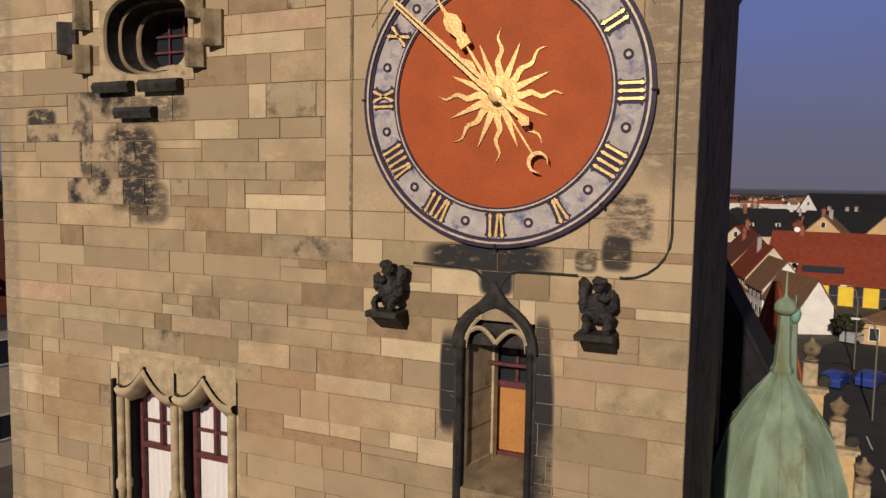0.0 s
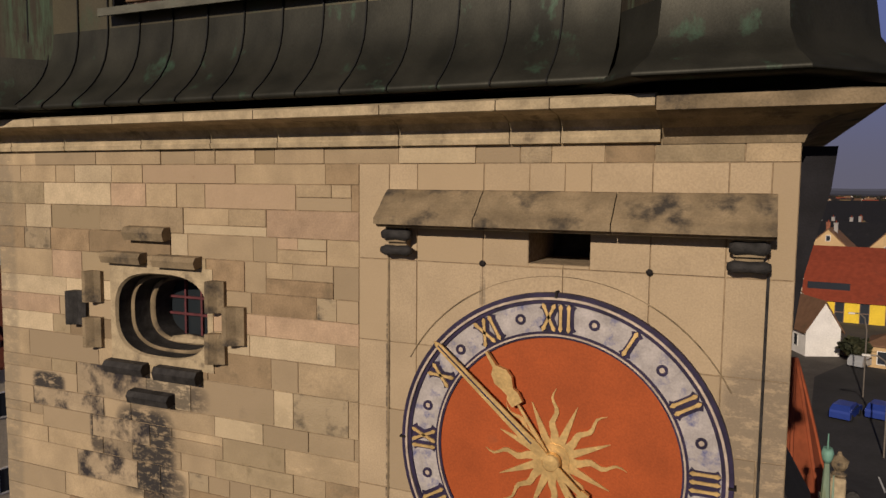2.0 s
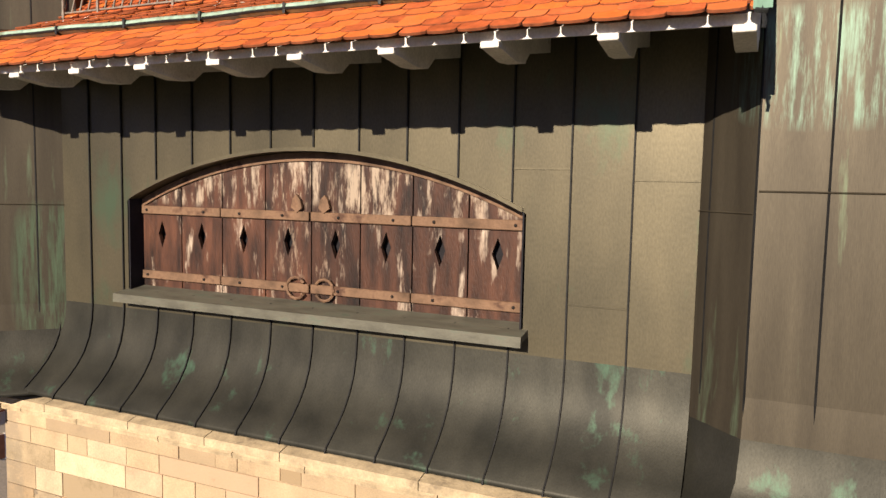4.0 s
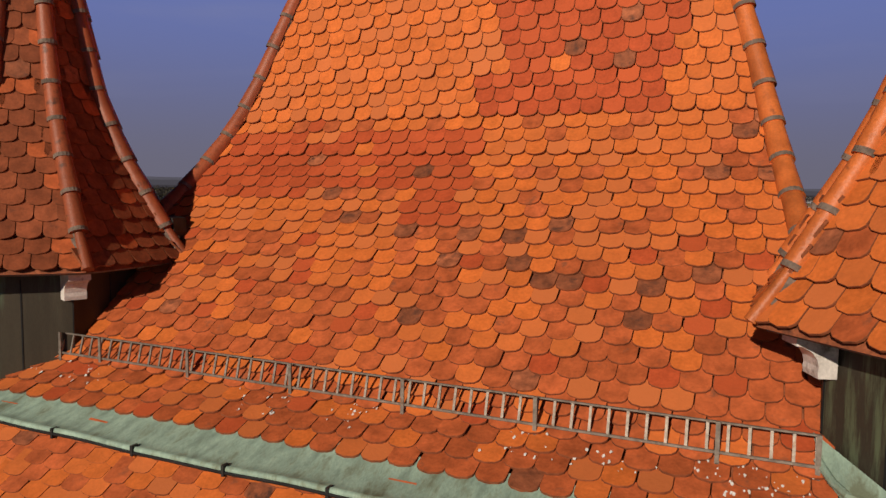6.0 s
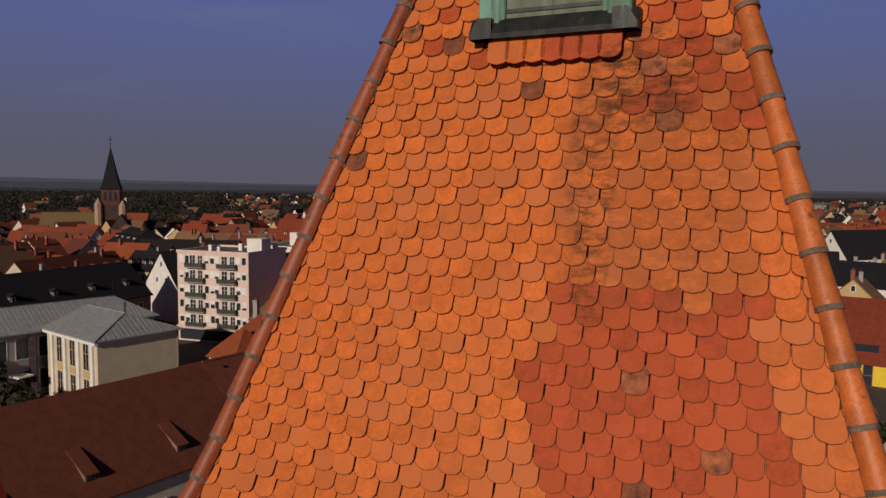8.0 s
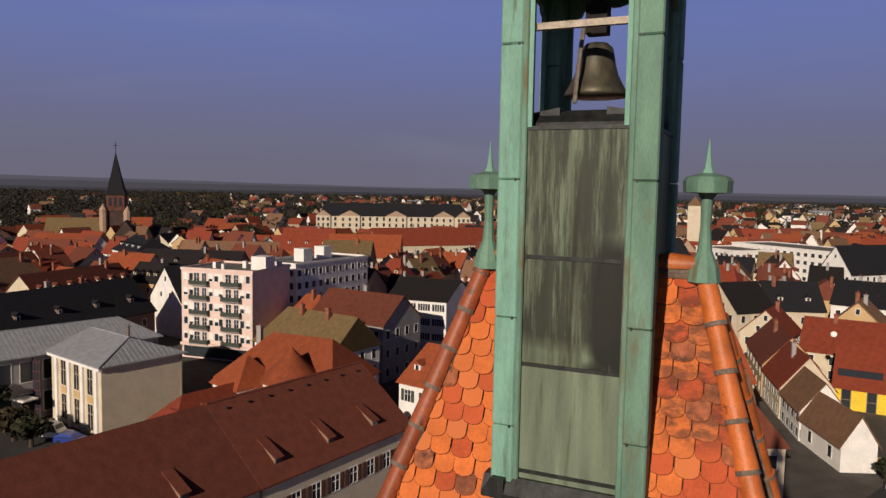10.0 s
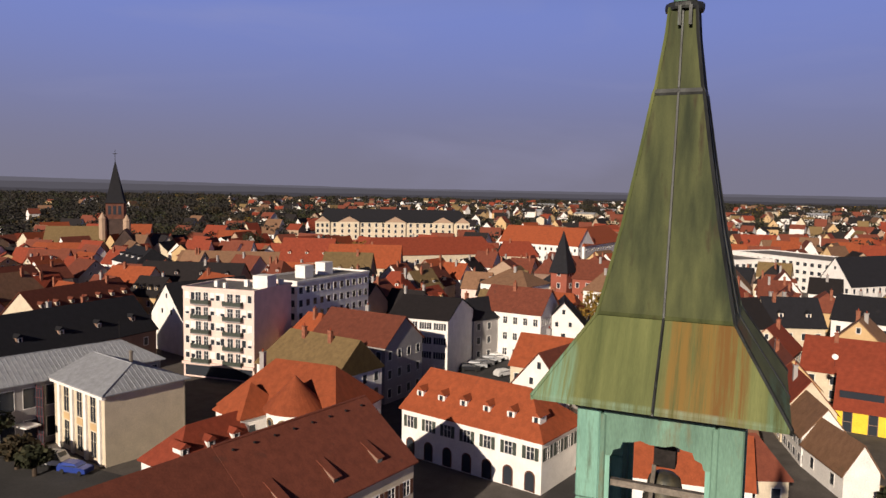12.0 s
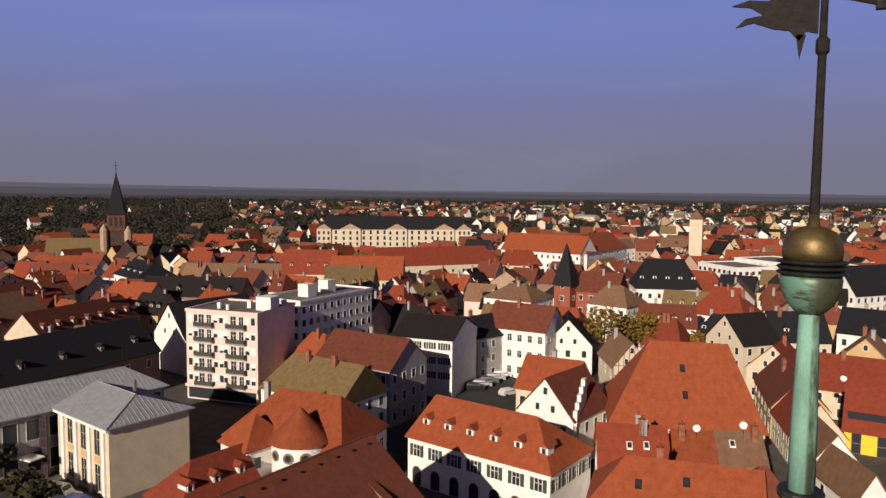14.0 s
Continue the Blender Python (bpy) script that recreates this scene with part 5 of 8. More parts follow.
# sunburst of sixteen rays, every second one waved
for k in range(16):
    a = radians(22.5 * k)
    wavy = k % 2 == 0
    L = 0.56 if wavy else 0.47
    left, right_ = [], []
    for i in range(13):
        t = 0.10 + (L - 0.10) * i / 12
        w = 0.036 * max(0.0, 1 - (t - 0.10) / (L - 0.10)) ** 0.85 + 0.001
        off = 0.020 * math.sin((t - 0.12) * 30) * min(1, (t - 0.1) / 0.2) if wavy else 0.0
        left.append((off - w, t))
        right_.append((off + w, t))
    m = Matrix.Translation((0, 0, 20)) @ Matrix.Rotation(a, 4, "Y")
    ck("sun_ray", move(prism(left + right_[::-1], "y", -0.042 - 0.0004 * k, -0.030), m), GOLD)
ck("sun_disc", prism(circle(0.125, 40), "y", -0.052, -0.030), GOLD)


def pointer(angle, length, tail, w0, w1, y, name, label):
    m = Matrix.Translation((0, 0, 20)) @ Matrix.Rotation(radians(angle), 4, "Y")
    ob = ck(name, move(prism([(-w0 / 2, 0.02), (-w0 * 0.75, 0.16), (-w1 / 2, length - 0.05), (0, length), (w1 / 2, length - 0.05), (w0 * 0.75, 0.16), (w0 / 2, 0.02), (w0 * 0.35, -tail), (-w0 * 0.35, -tail)], "y", y - 0.014, y), m), GOLD, label)
    return ob, m


mp, m1 = pointer(-49, 1.30, 0.30, 0.055, 0.05, -0.125, "minute_pointer", "long gilt pointer with a tail weight")
ck("tail_weight", move(prism([(-0.035, -0.30), (0.035, -0.30), (0.045, -0.36), (0, -0.40), (-0.045, -0.36)], "y", -0.145, -0.11), m1), GOLD)
ck("pointer_groove", move(box(-0.006, 0.006, -0.1415, -0.139, 0.2, 1.25), m1), NAVY)
_, m2 = pointer(-33.5, 0.52, 0.60, 0.022, 0.02, -0.095, "hour_pointer", "short pointer with a gilt crescent moon at its tail")
fist = [(-0.05, 0.50), (0.05, 0.50), (0.055, 0.58), (0.038, 0.62), (0.075, 0.70), (0.07, 0.77), (0.03, 0.82), (0.012, 0.84), (0.006, 0.97), (-0.014, 0.97), (-0.02, 0.84), (-0.06, 0.80), (-0.075, 0.72), (-0.05, 0.66), (-0.035, 0.60), (-0.055, 0.57)]
ck("pointer_tip", move(prism(fist, "y", -0.125, -0.085), m2), GOLD, "gilt ornament with a fine tip")
mx, mz = 0.675 * math.sin(radians(33.5)), 20 - 0.675 * math.cos(radians(33.5))
V, Fc = [], []
for i in range(30):
    a, w = radians(-10 + 10 * i), 0.004 + 0.032 * math.sin(math.pi * i / 29)
    for y in (-0.112, -0.09):
        V += [(mx + 0.09 * math.cos(a), y, mz + 0.09 * math.sin(a)), (mx + (0.09 - w) * math.cos(a), y, mz + (0.09 - w) * math.sin(a))]
for i in range(29):
    k = 4 * i
    Fc += [(k, k + 1, k + 5, k + 4), (k + 2, k + 6, k + 7, k + 3), (k, k + 4, k + 6, k + 2), (k + 1, k + 3, k + 7, k + 5)]
ck("crescent", (V, Fc), GOLD, "gilt crescent moon")
ck("hub", move(lathe([(0.07, 0), (0.07, 0.05), (0.06, 0.062), (0.02, 0.066)], 24), Matrix.Translation((0, -0.08, 20)) @ Matrix.Rotation(radians(90), 4, "X")), GOLD, smooth=False)
ck("axle", move(lathe([(0.03, 0), (0.03, 0.14)], 12), Matrix.Translation((0, 0, 20)) @ Matrix.Rotation(radians(90), 4, "X")), IRON)

# ---- carved stone round the clock ----
hood = empty("clock_hood", (0, -0.12, 21.9), "sloping stone hood on scrolled consoles above the clock", "stone hood", kind="structure")
HO = (0, -0.12, 21.9)
hprof = [(0.0, 22.07), (-0.03, 22.06), (-0.10, 22.0), (-0.17, 21.92), (-0.245, 21.855), (-0.262, 21.84), (-0.262, 21.79), (-0.22, 21.785), (-0.20, 21.765), (0.0, 21.765)]
for a, b in ((-1.47, -0.62), (-0.612, 0.42), (0.428, 1.49)):
    under(part("hood_stone", prism(hprof, "x", a, b), STONE_DARK, hood), HO)
for x0, x1 in ((-1.46, -1.22), (1.20, 1.46)):
    m = (x0 + x1) / 2
    for z, r, w in ((21.70, 0.055, 0.11), (21.57, 0.045, 0.12)):
        under(part("console_roll", move(lathe([(r * 0.6, -w - 0.02), (r * 0.75, -w), (r, -w + 0.02), (r * 0.85, 0), (r, w - 0.02), (r * 0.75, w), (r * 0.6, w + 0.02)], 14), Matrix.Translation((m, -0.10, z)) @ Matrix.Rotation(radians(90), 4, "Y")), STONE_BLACK, hood, smooth=True), HO)
    under(part("console", join(box(x0 + 0.03, x1 - 0.03, -0.12, 0.0, 21.64, 21.765), box(x0 + 0.04, x1 - 0.04, -0.08, 0.0, 21.53, 21.64)), STONE_DARK, hood), HO)


def line(name, pts, r, mat, label):
    tagged(part(name, tube(pts, r, 6), mat), label, "moulding", kind="structure")


arc = [(1.455 - 0.36 * (1 - math.cos(a)), -0.006, 18.86 - 0.36 * math.sin(a)) for a in [radians(15 * k) for k in range(7)]]
line("trim", [(1.455, -0.006, 21.5), (1.45, -0.006, 19.6)] + arc + [(1.06, -0.006, 18.505)], 0.012, STONE_BLACK, "thin dark moulding round the clock")
line("trim", [(0.72, -0.006, 18.50), (0.22, -0.006, 18.505), (0.13, -0.006, 18.48), (0.06, -0.006, 18.40), (0.03, -0.006, 18.34)], 0.013, STONE_BLACK, "thin dark moulding curving over the lancet window")
line("trim", [(-0.80, -0.006, 18.525), (-0.28, -0.006, 18.51), (-0.18, -0.006, 18.48), (-0.10, -0.006, 18.40), (-0.06, -0.006, 18.34)], 0.013, STONE_BLACK, "thin dark moulding curving over the lancet window")
line("trim", [(-1.46, -0.006, 21.5), (-1.455, -0.006, 18.72)], 0.010, STONE_DARK, "worn vertical moulding beside the clock")
line("trim", [(1.42 * math.sin(a), -0.002, 20 + 1.42 * math.cos(a)) for a in [radians(d) for d in range(-62, 63, 4)]], 0.006, STONE_DARK, "scribed arc above the clock")
for x in (-0.62, 0.67):
    tagged(part("wall_pin", lathe([(0.022, 0), (0.026, 0.02), (0.01, 0.03)], 10), IRON), "rusty iron pin in a stone joint", "pin")
    scene.collection.objects[-1].matrix_basis = Matrix.Translation((x, 0.0, 21.49)) @ Matrix.Rotation(radians(90), 4, "X")

# ---- oculus ----
ocx, ocz = -4.0, 20.79
oc = empty("oculus_window", (ocx, 0, ocz), "oval oculus in a chamfered stone surround with projecting blocks", "window", kind="structure")
OP = (ocx, 0, ocz)


def oval(rx, rz, y, n=48, dx=0.0, p=2.8):
    out = []
    for i in range(n):
        a = 2 * math.pi * i / n
        c, s = math.cos(a), math.sin(a)
        out.append((ocx + dx + rx * math.copysign(abs(c) ** (2 / p), c), y, ocz + rz * math.copysign(abs(s) ** (2 / p), s)))
    return out


def ocp(name, geo, mat, label="", smooth=False):
    return under(part(name, geo, mat, oc, label, smooth=smooth), OP)


sq = []
for i in range(48):
    a = 2 * math.pi * i / 48
    c, s = math.cos(a), math.sin(a)
    k = max(abs(c), abs(s))
    sq.append((ocx + 0.66 * c / k, -0.012, ocz + 0.50 * s / k))
ocp("surround", rings([[(x, 0.05, z) for x, _, z in sq], sq, oval(0.60, 0.425, -0.012), oval(0.585, 0.41, 0.02)]), STONE_TRIM)
# coves, beads and reveal: the recess's shade is painted in, besides soot
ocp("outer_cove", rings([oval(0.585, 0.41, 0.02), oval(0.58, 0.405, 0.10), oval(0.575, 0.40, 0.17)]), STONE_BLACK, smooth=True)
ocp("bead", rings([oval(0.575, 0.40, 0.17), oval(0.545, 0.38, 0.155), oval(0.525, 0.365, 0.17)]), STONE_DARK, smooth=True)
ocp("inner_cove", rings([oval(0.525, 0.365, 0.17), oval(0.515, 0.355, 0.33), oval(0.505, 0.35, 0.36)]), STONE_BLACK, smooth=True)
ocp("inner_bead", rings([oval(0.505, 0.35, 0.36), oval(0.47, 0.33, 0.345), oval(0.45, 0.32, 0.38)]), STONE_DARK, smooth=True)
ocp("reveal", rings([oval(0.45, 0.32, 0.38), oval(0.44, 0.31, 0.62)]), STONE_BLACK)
ocp("pane", ([(ocx - 0.43, 0.60, ocz - 0.3), (ocx + 0.43, 0.60, ocz - 0.3), (ocx + 0.43, 0.60, ocz + 0.3), (ocx - 0.43, 0.60, ocz + 0.3)], [(0, 1, 2, 3)]), GLASS)
for dx in (-0.22, 0.0, 0.22):
    ocp("glazing_bar", box(ocx + dx - 0.012, ocx + dx + 0.012, 0.57, 0.598, ocz - 0.3, ocz + 0.3), MAROON)
for dz in (-0.08, 0.1):
    ocp("glazing_bar", box(ocx - 0.43, ocx + 0.43, 0.565, 0.597, ocz + dz - 0.012, ocz + dz + 0.012), MAROON)
ocp("sill_rubble", lathe([(0.30, 0), (0.22, 0.04), (0.1, 0.06), (0.01, 0.07)], 12, (ocx, 0.40, ocz - 0.325), 0.3), STONE_TRIM)


def block(x0, x1, z0, z1, upright, dark):
    """A projecting stone with a hollowed face."""
    d = 0.125
    if upright:
        out = [(x0, 0), (x0, -d), (x0 + (x1 - x0) * 0.25, -d), ((x0 + x1) / 2 + 0.02, -d * 0.55), (x1, -d * 0.35), (x1, 0)]
        g = prism(out, "z", z0, z1)
    else:
        out = [(0, z0 + 0.02), (-d * 0.8, z0), (-d, z0 + (z1 - z0) * 0.55), (-d * 0.75, z1 - 0.01), (0, z1)]
        g = prism(out, "x", x0, x1)
    ocp("projecting_block", g, STONE_BLACK if dark else STONE_DARK)


for x0, x1, z0, z1, up, dk in ((-4.37, -3.85, 21.54, 21.68, 0, 0), (-4.68, -4.16, 21.30, 21.42, 0, 0), (-4.0, -3.47, 21.29, 21.41, 0, 0),
                               (-4.93, -4.76, 20.88, 21.20, 1, 0), (-4.94, -4.77, 20.41, 20.72, 1, 0), (-5.18, -4.98, 20.63, 20.98, 1, 1),
                               (-3.34, -3.18, 20.89, 21.19, 1, 0), (-3.35, -3.18, 20.40, 20.69, 1, 0), (-3.14, -2.95, 20.60, 20.96, 1, 0),
                               (-4.68, -4.16, 20.18, 20.31, 0, 1), (-4.02, -3.48, 20.17, 20.31, 0, 1), (-4.37, -3.84, 19.90, 20.03, 0, 1)):
    block(x0, x1, z0, z1, up, dk)

# ---- twin window with curtain arches ----
tw = empty("twin_window", (-3.66, 0, 16.0), "late-gothic twin window with curtain-shaped heads and white net curtains", "window", kind="structure")
TP = (-3.66, 0, 16.0)


def tp(name, geo, mat, label="", smooth=False):
    return under(part(name, geo, mat, tw, label, smooth=smooth), TP)


def curtain_head(x0, x1, base, peak, sag, y):
    """Points of a curtain arch: two hanging curves that meet in a point."""
    mid = (x0 + x1) / 2
    pts = []
    for i in range(9):
        t = i / 8
        pts.append((x0 + (mid - x0) * t, y, base - sag * math.sin(math.pi * min(1, t * 1.1)) * (1 - t) + (peak - base) * max(t, 0.0) ** 2.2))
    for i in range(1, 9):
        t = 1 - i / 8
        pts.append((x1 - (x1 - mid) * t, y, base - sag * math.sin(math.pi * min(1, t * 1.1)) * (1 - t) + (peak - base) * max(t, 0.0) ** 2.2))
    return pts


for x0, x1 in ((-4.50, -3.66), (-3.66, -2.82)):
    hd = curtain_head(x0 + 0.02, x1 - 0.02, 16.93, 17.17, 0.05, 0)
    V = []
    for x, y, z in hd:
        V += [(x, -0.05, z), (x, -0.09, z - 0.03), (x, -0.06, z - 0.09), (x, -0.02, z - 0.11), (x, 0.03, z - 0.17), (x, 0.2, z - 0.18)]
    Fc = []
    for i in range(len(hd) - 1):
        Fc += [(6 * i + j, 6 * i + j + 1, 6 * (i + 1) + j + 1, 6 * (i + 1) + j) for j in range(5)]
    tp("curtain_arch", (V, Fc), STONE_TRIM, smooth=True)
    tp("drip_line", tube([(x, -0.03, z + 0.012) for x, y, z in hd[:9]], 0.012, 5), STONE_BLACK)
    sp = [(x0 + 0.02, 17.3), *[(x, z - 0.02) for x, _, z in hd], (x1 - 0.02, 17.3)]
    tp("spandrel", prism(sp, "y", -0.004, 0.5), STONE_TRIM)
for x, w in ((-4.45, 0.10), (-3.66, 0.08), (-2.88, 0.10)):
    for dx, r, y in ((-w * 0.6, 0.028, 0.02), (0, 0.045, -0.02), (w * 0.6, 0.028, 0.02)):
        tp("shaft", lathe([(r, 14.8), (r, 15.72), (r * 1.5, 15.75), (r * 1.5, 15.83), (r, 15.86), (r, 16.80)], 10, (x + dx, y, 0)), STONE_TRIM if dx >= 0 else STONE_DARK, smooth=True)
    # near-black reveals: the shade inside the jambs is put into colour
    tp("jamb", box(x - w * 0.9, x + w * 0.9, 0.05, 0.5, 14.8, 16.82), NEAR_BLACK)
tp("head_block", box(-2.93, -2.80, 0.03, 0.30, 16.70, 17.0), STONE_DARK)
tp("hood_return", box(-4.555, -4.525, -0.06, 0.0, 14.8, 17.0), STONE_BLACK)
for x0, x1 in ((-4.36, -3.74), (-3.58, -2.97)):
    tp("casement", join(box(x0, x0 + 0.05, 0.17, 0.22, 14.8, 16.84), box(x1 - 0.05, x1, 0.17, 0.22, 14.8, 16.84), box(x0 + .05, x1 - .05, 0.17, 0.22, 16.78, 16.84), box(x0 + .05, x1 - .05, 0.165, 0.22, 16.18, 16.24),
                          box((x0 + x1) / 2 - 0.02, (x0 + x1) / 2 + 0.02, 0.175, 0.22, 16.24, 16.78), box(x0 + .05, x1 - .05, 0.18, 0.22, 16.48, 16.51)), MAROON)
    folds = []
    for i in range(25):
        x = x0 + 0.05 + (x1 - x0 - 0.1) * i / 24
        folds.append((x, 0.235 + 0.012 * math.sin(i * 1.6), 0))
    V = [(x, y, 14.8) for x, y, _ in folds] + [(x, y, 16.8) for x, y, _ in folds]
    tp("net_curtain", (V, [(i, i + 1, i + 26, i + 25) for i in range(24)]), CURTAIN, smooth=True)

# ---- lancet window ----
lc = empty("lancet_window", (0, 0, 17), "tall narrow lancet with a soot-black ogee head and a panelled reveal", "window", kind="structure")
LCP = (0, 0, 17)


def lcp(name, geo, mat, label="", smooth=False):
    return under(part(name, geo, mat, lc, label, smooth=smooth), LCP)


N_OG = 24
outer, inner = [], []
for i in range(N_OG + 1):
    u = -1 + 2 * i / N_OG                               # across the head, from spring to spring
    a = math.pi * (1 - (u + 1) / 2)
    rise = math.sin(a)
    outer.append((0.395 * math.cos(a) * (1 - 0.10 * rise ** 6), 17.80 + 0.44 * rise + 0.17 * max(0.0, 1 - abs(u) / 0.32) ** 1.8))
    inner.append((0.30 * math.cos(a), 17.80 + 0.33 * rise + 0.03 * max(0.0, 1 - abs(u) / 0.3)))
V, Fc = [], []
for (ox, oz), (nx, nz) in zip(outer, inner):
    mx, mz = (ox + nx) / 2, (oz + nz) / 2
    V += [(ox, 0.01, oz), (ox, -0.055, oz), (ox * 0.9 + nx * 0.1, -0.075, oz * 0.9 + nz * 0.1), (mx, -0.02, mz), (nx * 0.85 + ox * 0.15, -0.03, nz * 0.85 + oz * 0.15), (nx, 0.0, nz), (nx, 0.30, nz)]
for i in range(N_OG):
    Fc += [(7 * i + k, 7 * i + k + 1, 7 * i + 8 + k, 7 * i + 7 + k) for k in range(6)]
lcp("ogee_band", (V, Fc), STONE_BLACK, "soot-black ogee moulding", smooth=True)
lcp("inner_roll", tube([(x * 0.95, 0.02, z - 0.012) for x, z in inner], 0.02, 6), STONE_TRIM)
lcp("tympanum", prism(inner, "y", 0.12, 0.3), STONE_BLACK)
lcp("tracery", join(tube([(-0.29 + 0.29 * t, 0.02, 17.90 + 0.1 * math.sin(math.pi * t) - 0.05 * t) for t in [i / 8 for i in range(9)]], 0.022, 6), tube([(0.29 - 0.29 * t, 0.02, 17.90 + 0.1 * math.sin(math.pi * t) - 0.05 * t) for t in [i / 8 for i in range(9)]], 0.022, 6)), STONE_TRIM)
for s in (-1, 1):
    lcp("jamb_shaft", lathe([(0.035, 14.6), (0.035, 17.78), (0.05, 17.80), (0.05, 17.86)], 10, (s * 0.325, 0.0, 0)), STONE_BLACK, smooth=True)
    lcp("jamb", box(s * 0.36 - 0.02, s * 0.36 + 0.02, -0.01, 0.74, 14.6, 17.84), STONE_BLACK)
splay = Matrix.Translation((-0.335, 0.04, 0)) @ Matrix.Rotation(radians(-13), 4, "Z") @ Matrix.Translation((0.335, -0.04, 0))
lcp("reveal", move(join(box(-0.36, -0.31, 0.05, 0.60, 16.40, 17.86), box(-0.312, -0.29, 0.05, 0.10, 16.5, 17.86), box(-0.312, -0.285, 0.53, 0.60, 16.5, 17.86), box(-0.312, -0.29, 0.10, 0.53, 16.5, 16.66)), splay), STONE_TRIM, "panelled stone reveal")
for z in (16.98, 17.32):
    lcp("reveal_joint", move(box(-0.3095, -0.3085, 0.10, 0.53, z, z + 0.008), splay), STONE_BLACK)
lcp("frame", join(box(-0.27, -0.22, 0.60, 0.66, 14.6, 17.84), box(0.27, 0.32, 0.60, 0.66, 14.6, 17.84), box(-0.22, 0.27, 0.60, 0.66, 17.30, 17.36), box(-0.22, 0.27, 0.60, 0.66, 17.78, 17.84), box(0.005, 0.035, 0.61, 0.65, 17.36, 17.78), box(-.22, .27, .43, .47, 17.55, 17.58),
                      box(-0.22, 0.27, 0.60, 0.66, 16.62, 16.66)), MAROON)
lcp("blind", ([(-0.22, 0.645, 16.66), (0.27, 0.645, 16.66), (0.27, 0.645, 17.30), (-0.22, 0.645, 17.30)], [(0, 1, 2, 3)]), AMBER, "ochre blind behind the lower pane")
lcp("pane", ([(-0.22, 0.642, 17.36), (0.27, 0.642, 17.36), (0.27, 0.642, 17.8), (-0.22, 0.642, 17.8)], [(0, 1, 2, 3)]), GLASS)
lcp("sill", prism([(0.72, 16.62), (0.60, 16.62), (-0.02, 16.50), (-0.02, 16.40), (0.72, 16.40)], "x", -0.34, 0.34), STONE_DARK)
lcp("parapet_panel", box(-0.34, 0.34, 0.03, 0.3, 14.6, 16.42), STONE_DARK)

# ---- two soot-black figures on brackets ----


def figure(x, z, flip, label):
    bm = bmesh.new()

    def blob(cx, cy, cz, rx, ry, rz):
        m = Matrix.Translation((x + flip * cx, cy, z + cz)) @ Matrix.Diagonal((rx, ry, rz, 1))
        bmesh.ops.create_icosphere(bm, subdivisions=2, radius=1.0, matrix=m)
    blob(0, -0.12, 0.20, 0.115, 0.09, 0.16)
    blob(0.0, -0.15, 0.42, 0.068, 0.07, 0.085)
    blob(-0.01, -0.19, 0.46, 0.08, 0.05, 0.04)
    blob(-0.10, -0.16, 0.10, 0.05, 0.11, 0.055)
    blob(0.10, -0.17, 0.10, 0.05, 0.11, 0.055)
    blob(-0.10, -0.24, 0.02, 0.04, 0.05, 0.09)
    blob(0.09, -0.24, 0.02, 0.04, 0.05, 0.09)
    blob(-0.13, -0.14, 0.27, 0.045, 0.055, 0.11)
    blob(0.14, -0.15, 0.25, 0.045, 0.06, 0.12)
    blob(-0.06, -0.22, 0.30, 0.07, 0.04, 0.04)
    blob(0.15, -0.12, 0.38, 0.05, 0.06, 0.09)
    for v in bm.verts:
        v.co = Vector((x, 0, z - 0.07)) + (v.co - Vector((x, 0, z - 0.07))) * 0.86
        v.co += Vector((noise.noise(v.co * 17), noise.noise(v.co * 17 + Vector((5, 0, 0))), noise.noise(v.co * 17 + Vector((0, 9, 0))))) * 0.018
    ob = part("statue", bm, STONE_BLACK)
    fuse = ob.modifiers.new("fuse", "REMESH")
    fuse.mode, fuse.voxel_size, fuse.use_smooth_shade = "VOXEL", 0.010, True
    carve = ob.modifiers.new("carve", "DISPLACE")
    cloud_tex = bpy.data.textures.new("carving", "CLOUDS")
    cloud_tex.noise_scale, cloud_tex.noise_depth = 0.05, 3
    carve.texture, carve.strength, carve.mid_level = cloud_tex, 0.045, 0.5
    return tagged(ob, label, "statue", "figures beside the lancet")


figure(-1.0, 18.12, 1, "small soot-black crouching stone figure on a bracket")
figure(0.92, 18.10, -1, "small soot-black seated stone figure holding something")
for x0, x1, z in ((-1.17, -0.85, 18.03), (0.75, 1.07, 18.00)):
    br = empty("statue_bracket", ((x0 + x1) / 2, 0, z), "sooty stone bracket under a small figure", "bracket", "figure brackets")
    BPp = ((x0 + x1) / 2, 0, z)
    under(part("shelf", bevel_box(x0, x1, -0.26, 0.0, z, z + 0.06, 0.012), STONE_BLACK, br), BPp)
    under(part("corbel", prism([(0, z), (-0.22, z), (-0.12, z - 0.07), (-0.02, z - 0.13), (0, z - 0.13)], "x", x0 + 0.04, x1 - 0.01), STONE_BLACK, br), BPp)

# ---- ashlar stones of the clock wall ----
srng = random.Random(11)


def stone_geo(x0, x1, z0, z1, y):
    j, c = 0.0022, 0.003
    x0, x1, z0, z1 = x0 + j, x1 - j, z0 + j, z1 - j
    V = [(x0, 0.010, z0), (x1, 0.010, z0), (x1, 0.010, z1), (x0, 0.010, z1), (x0 + c, y, z0 + c), (x1 - c, y, z0 + c), (x1 - c, y, z1 - c), (x0 + c, y, z1 - c)]
    return V, [(4, 5, 6, 7), (0, 1, 5, 4), (1, 2, 6, 5), (2, 3, 7, 6), (3, 0, 4, 7)]


stones = []
z = GROUND + 0.1
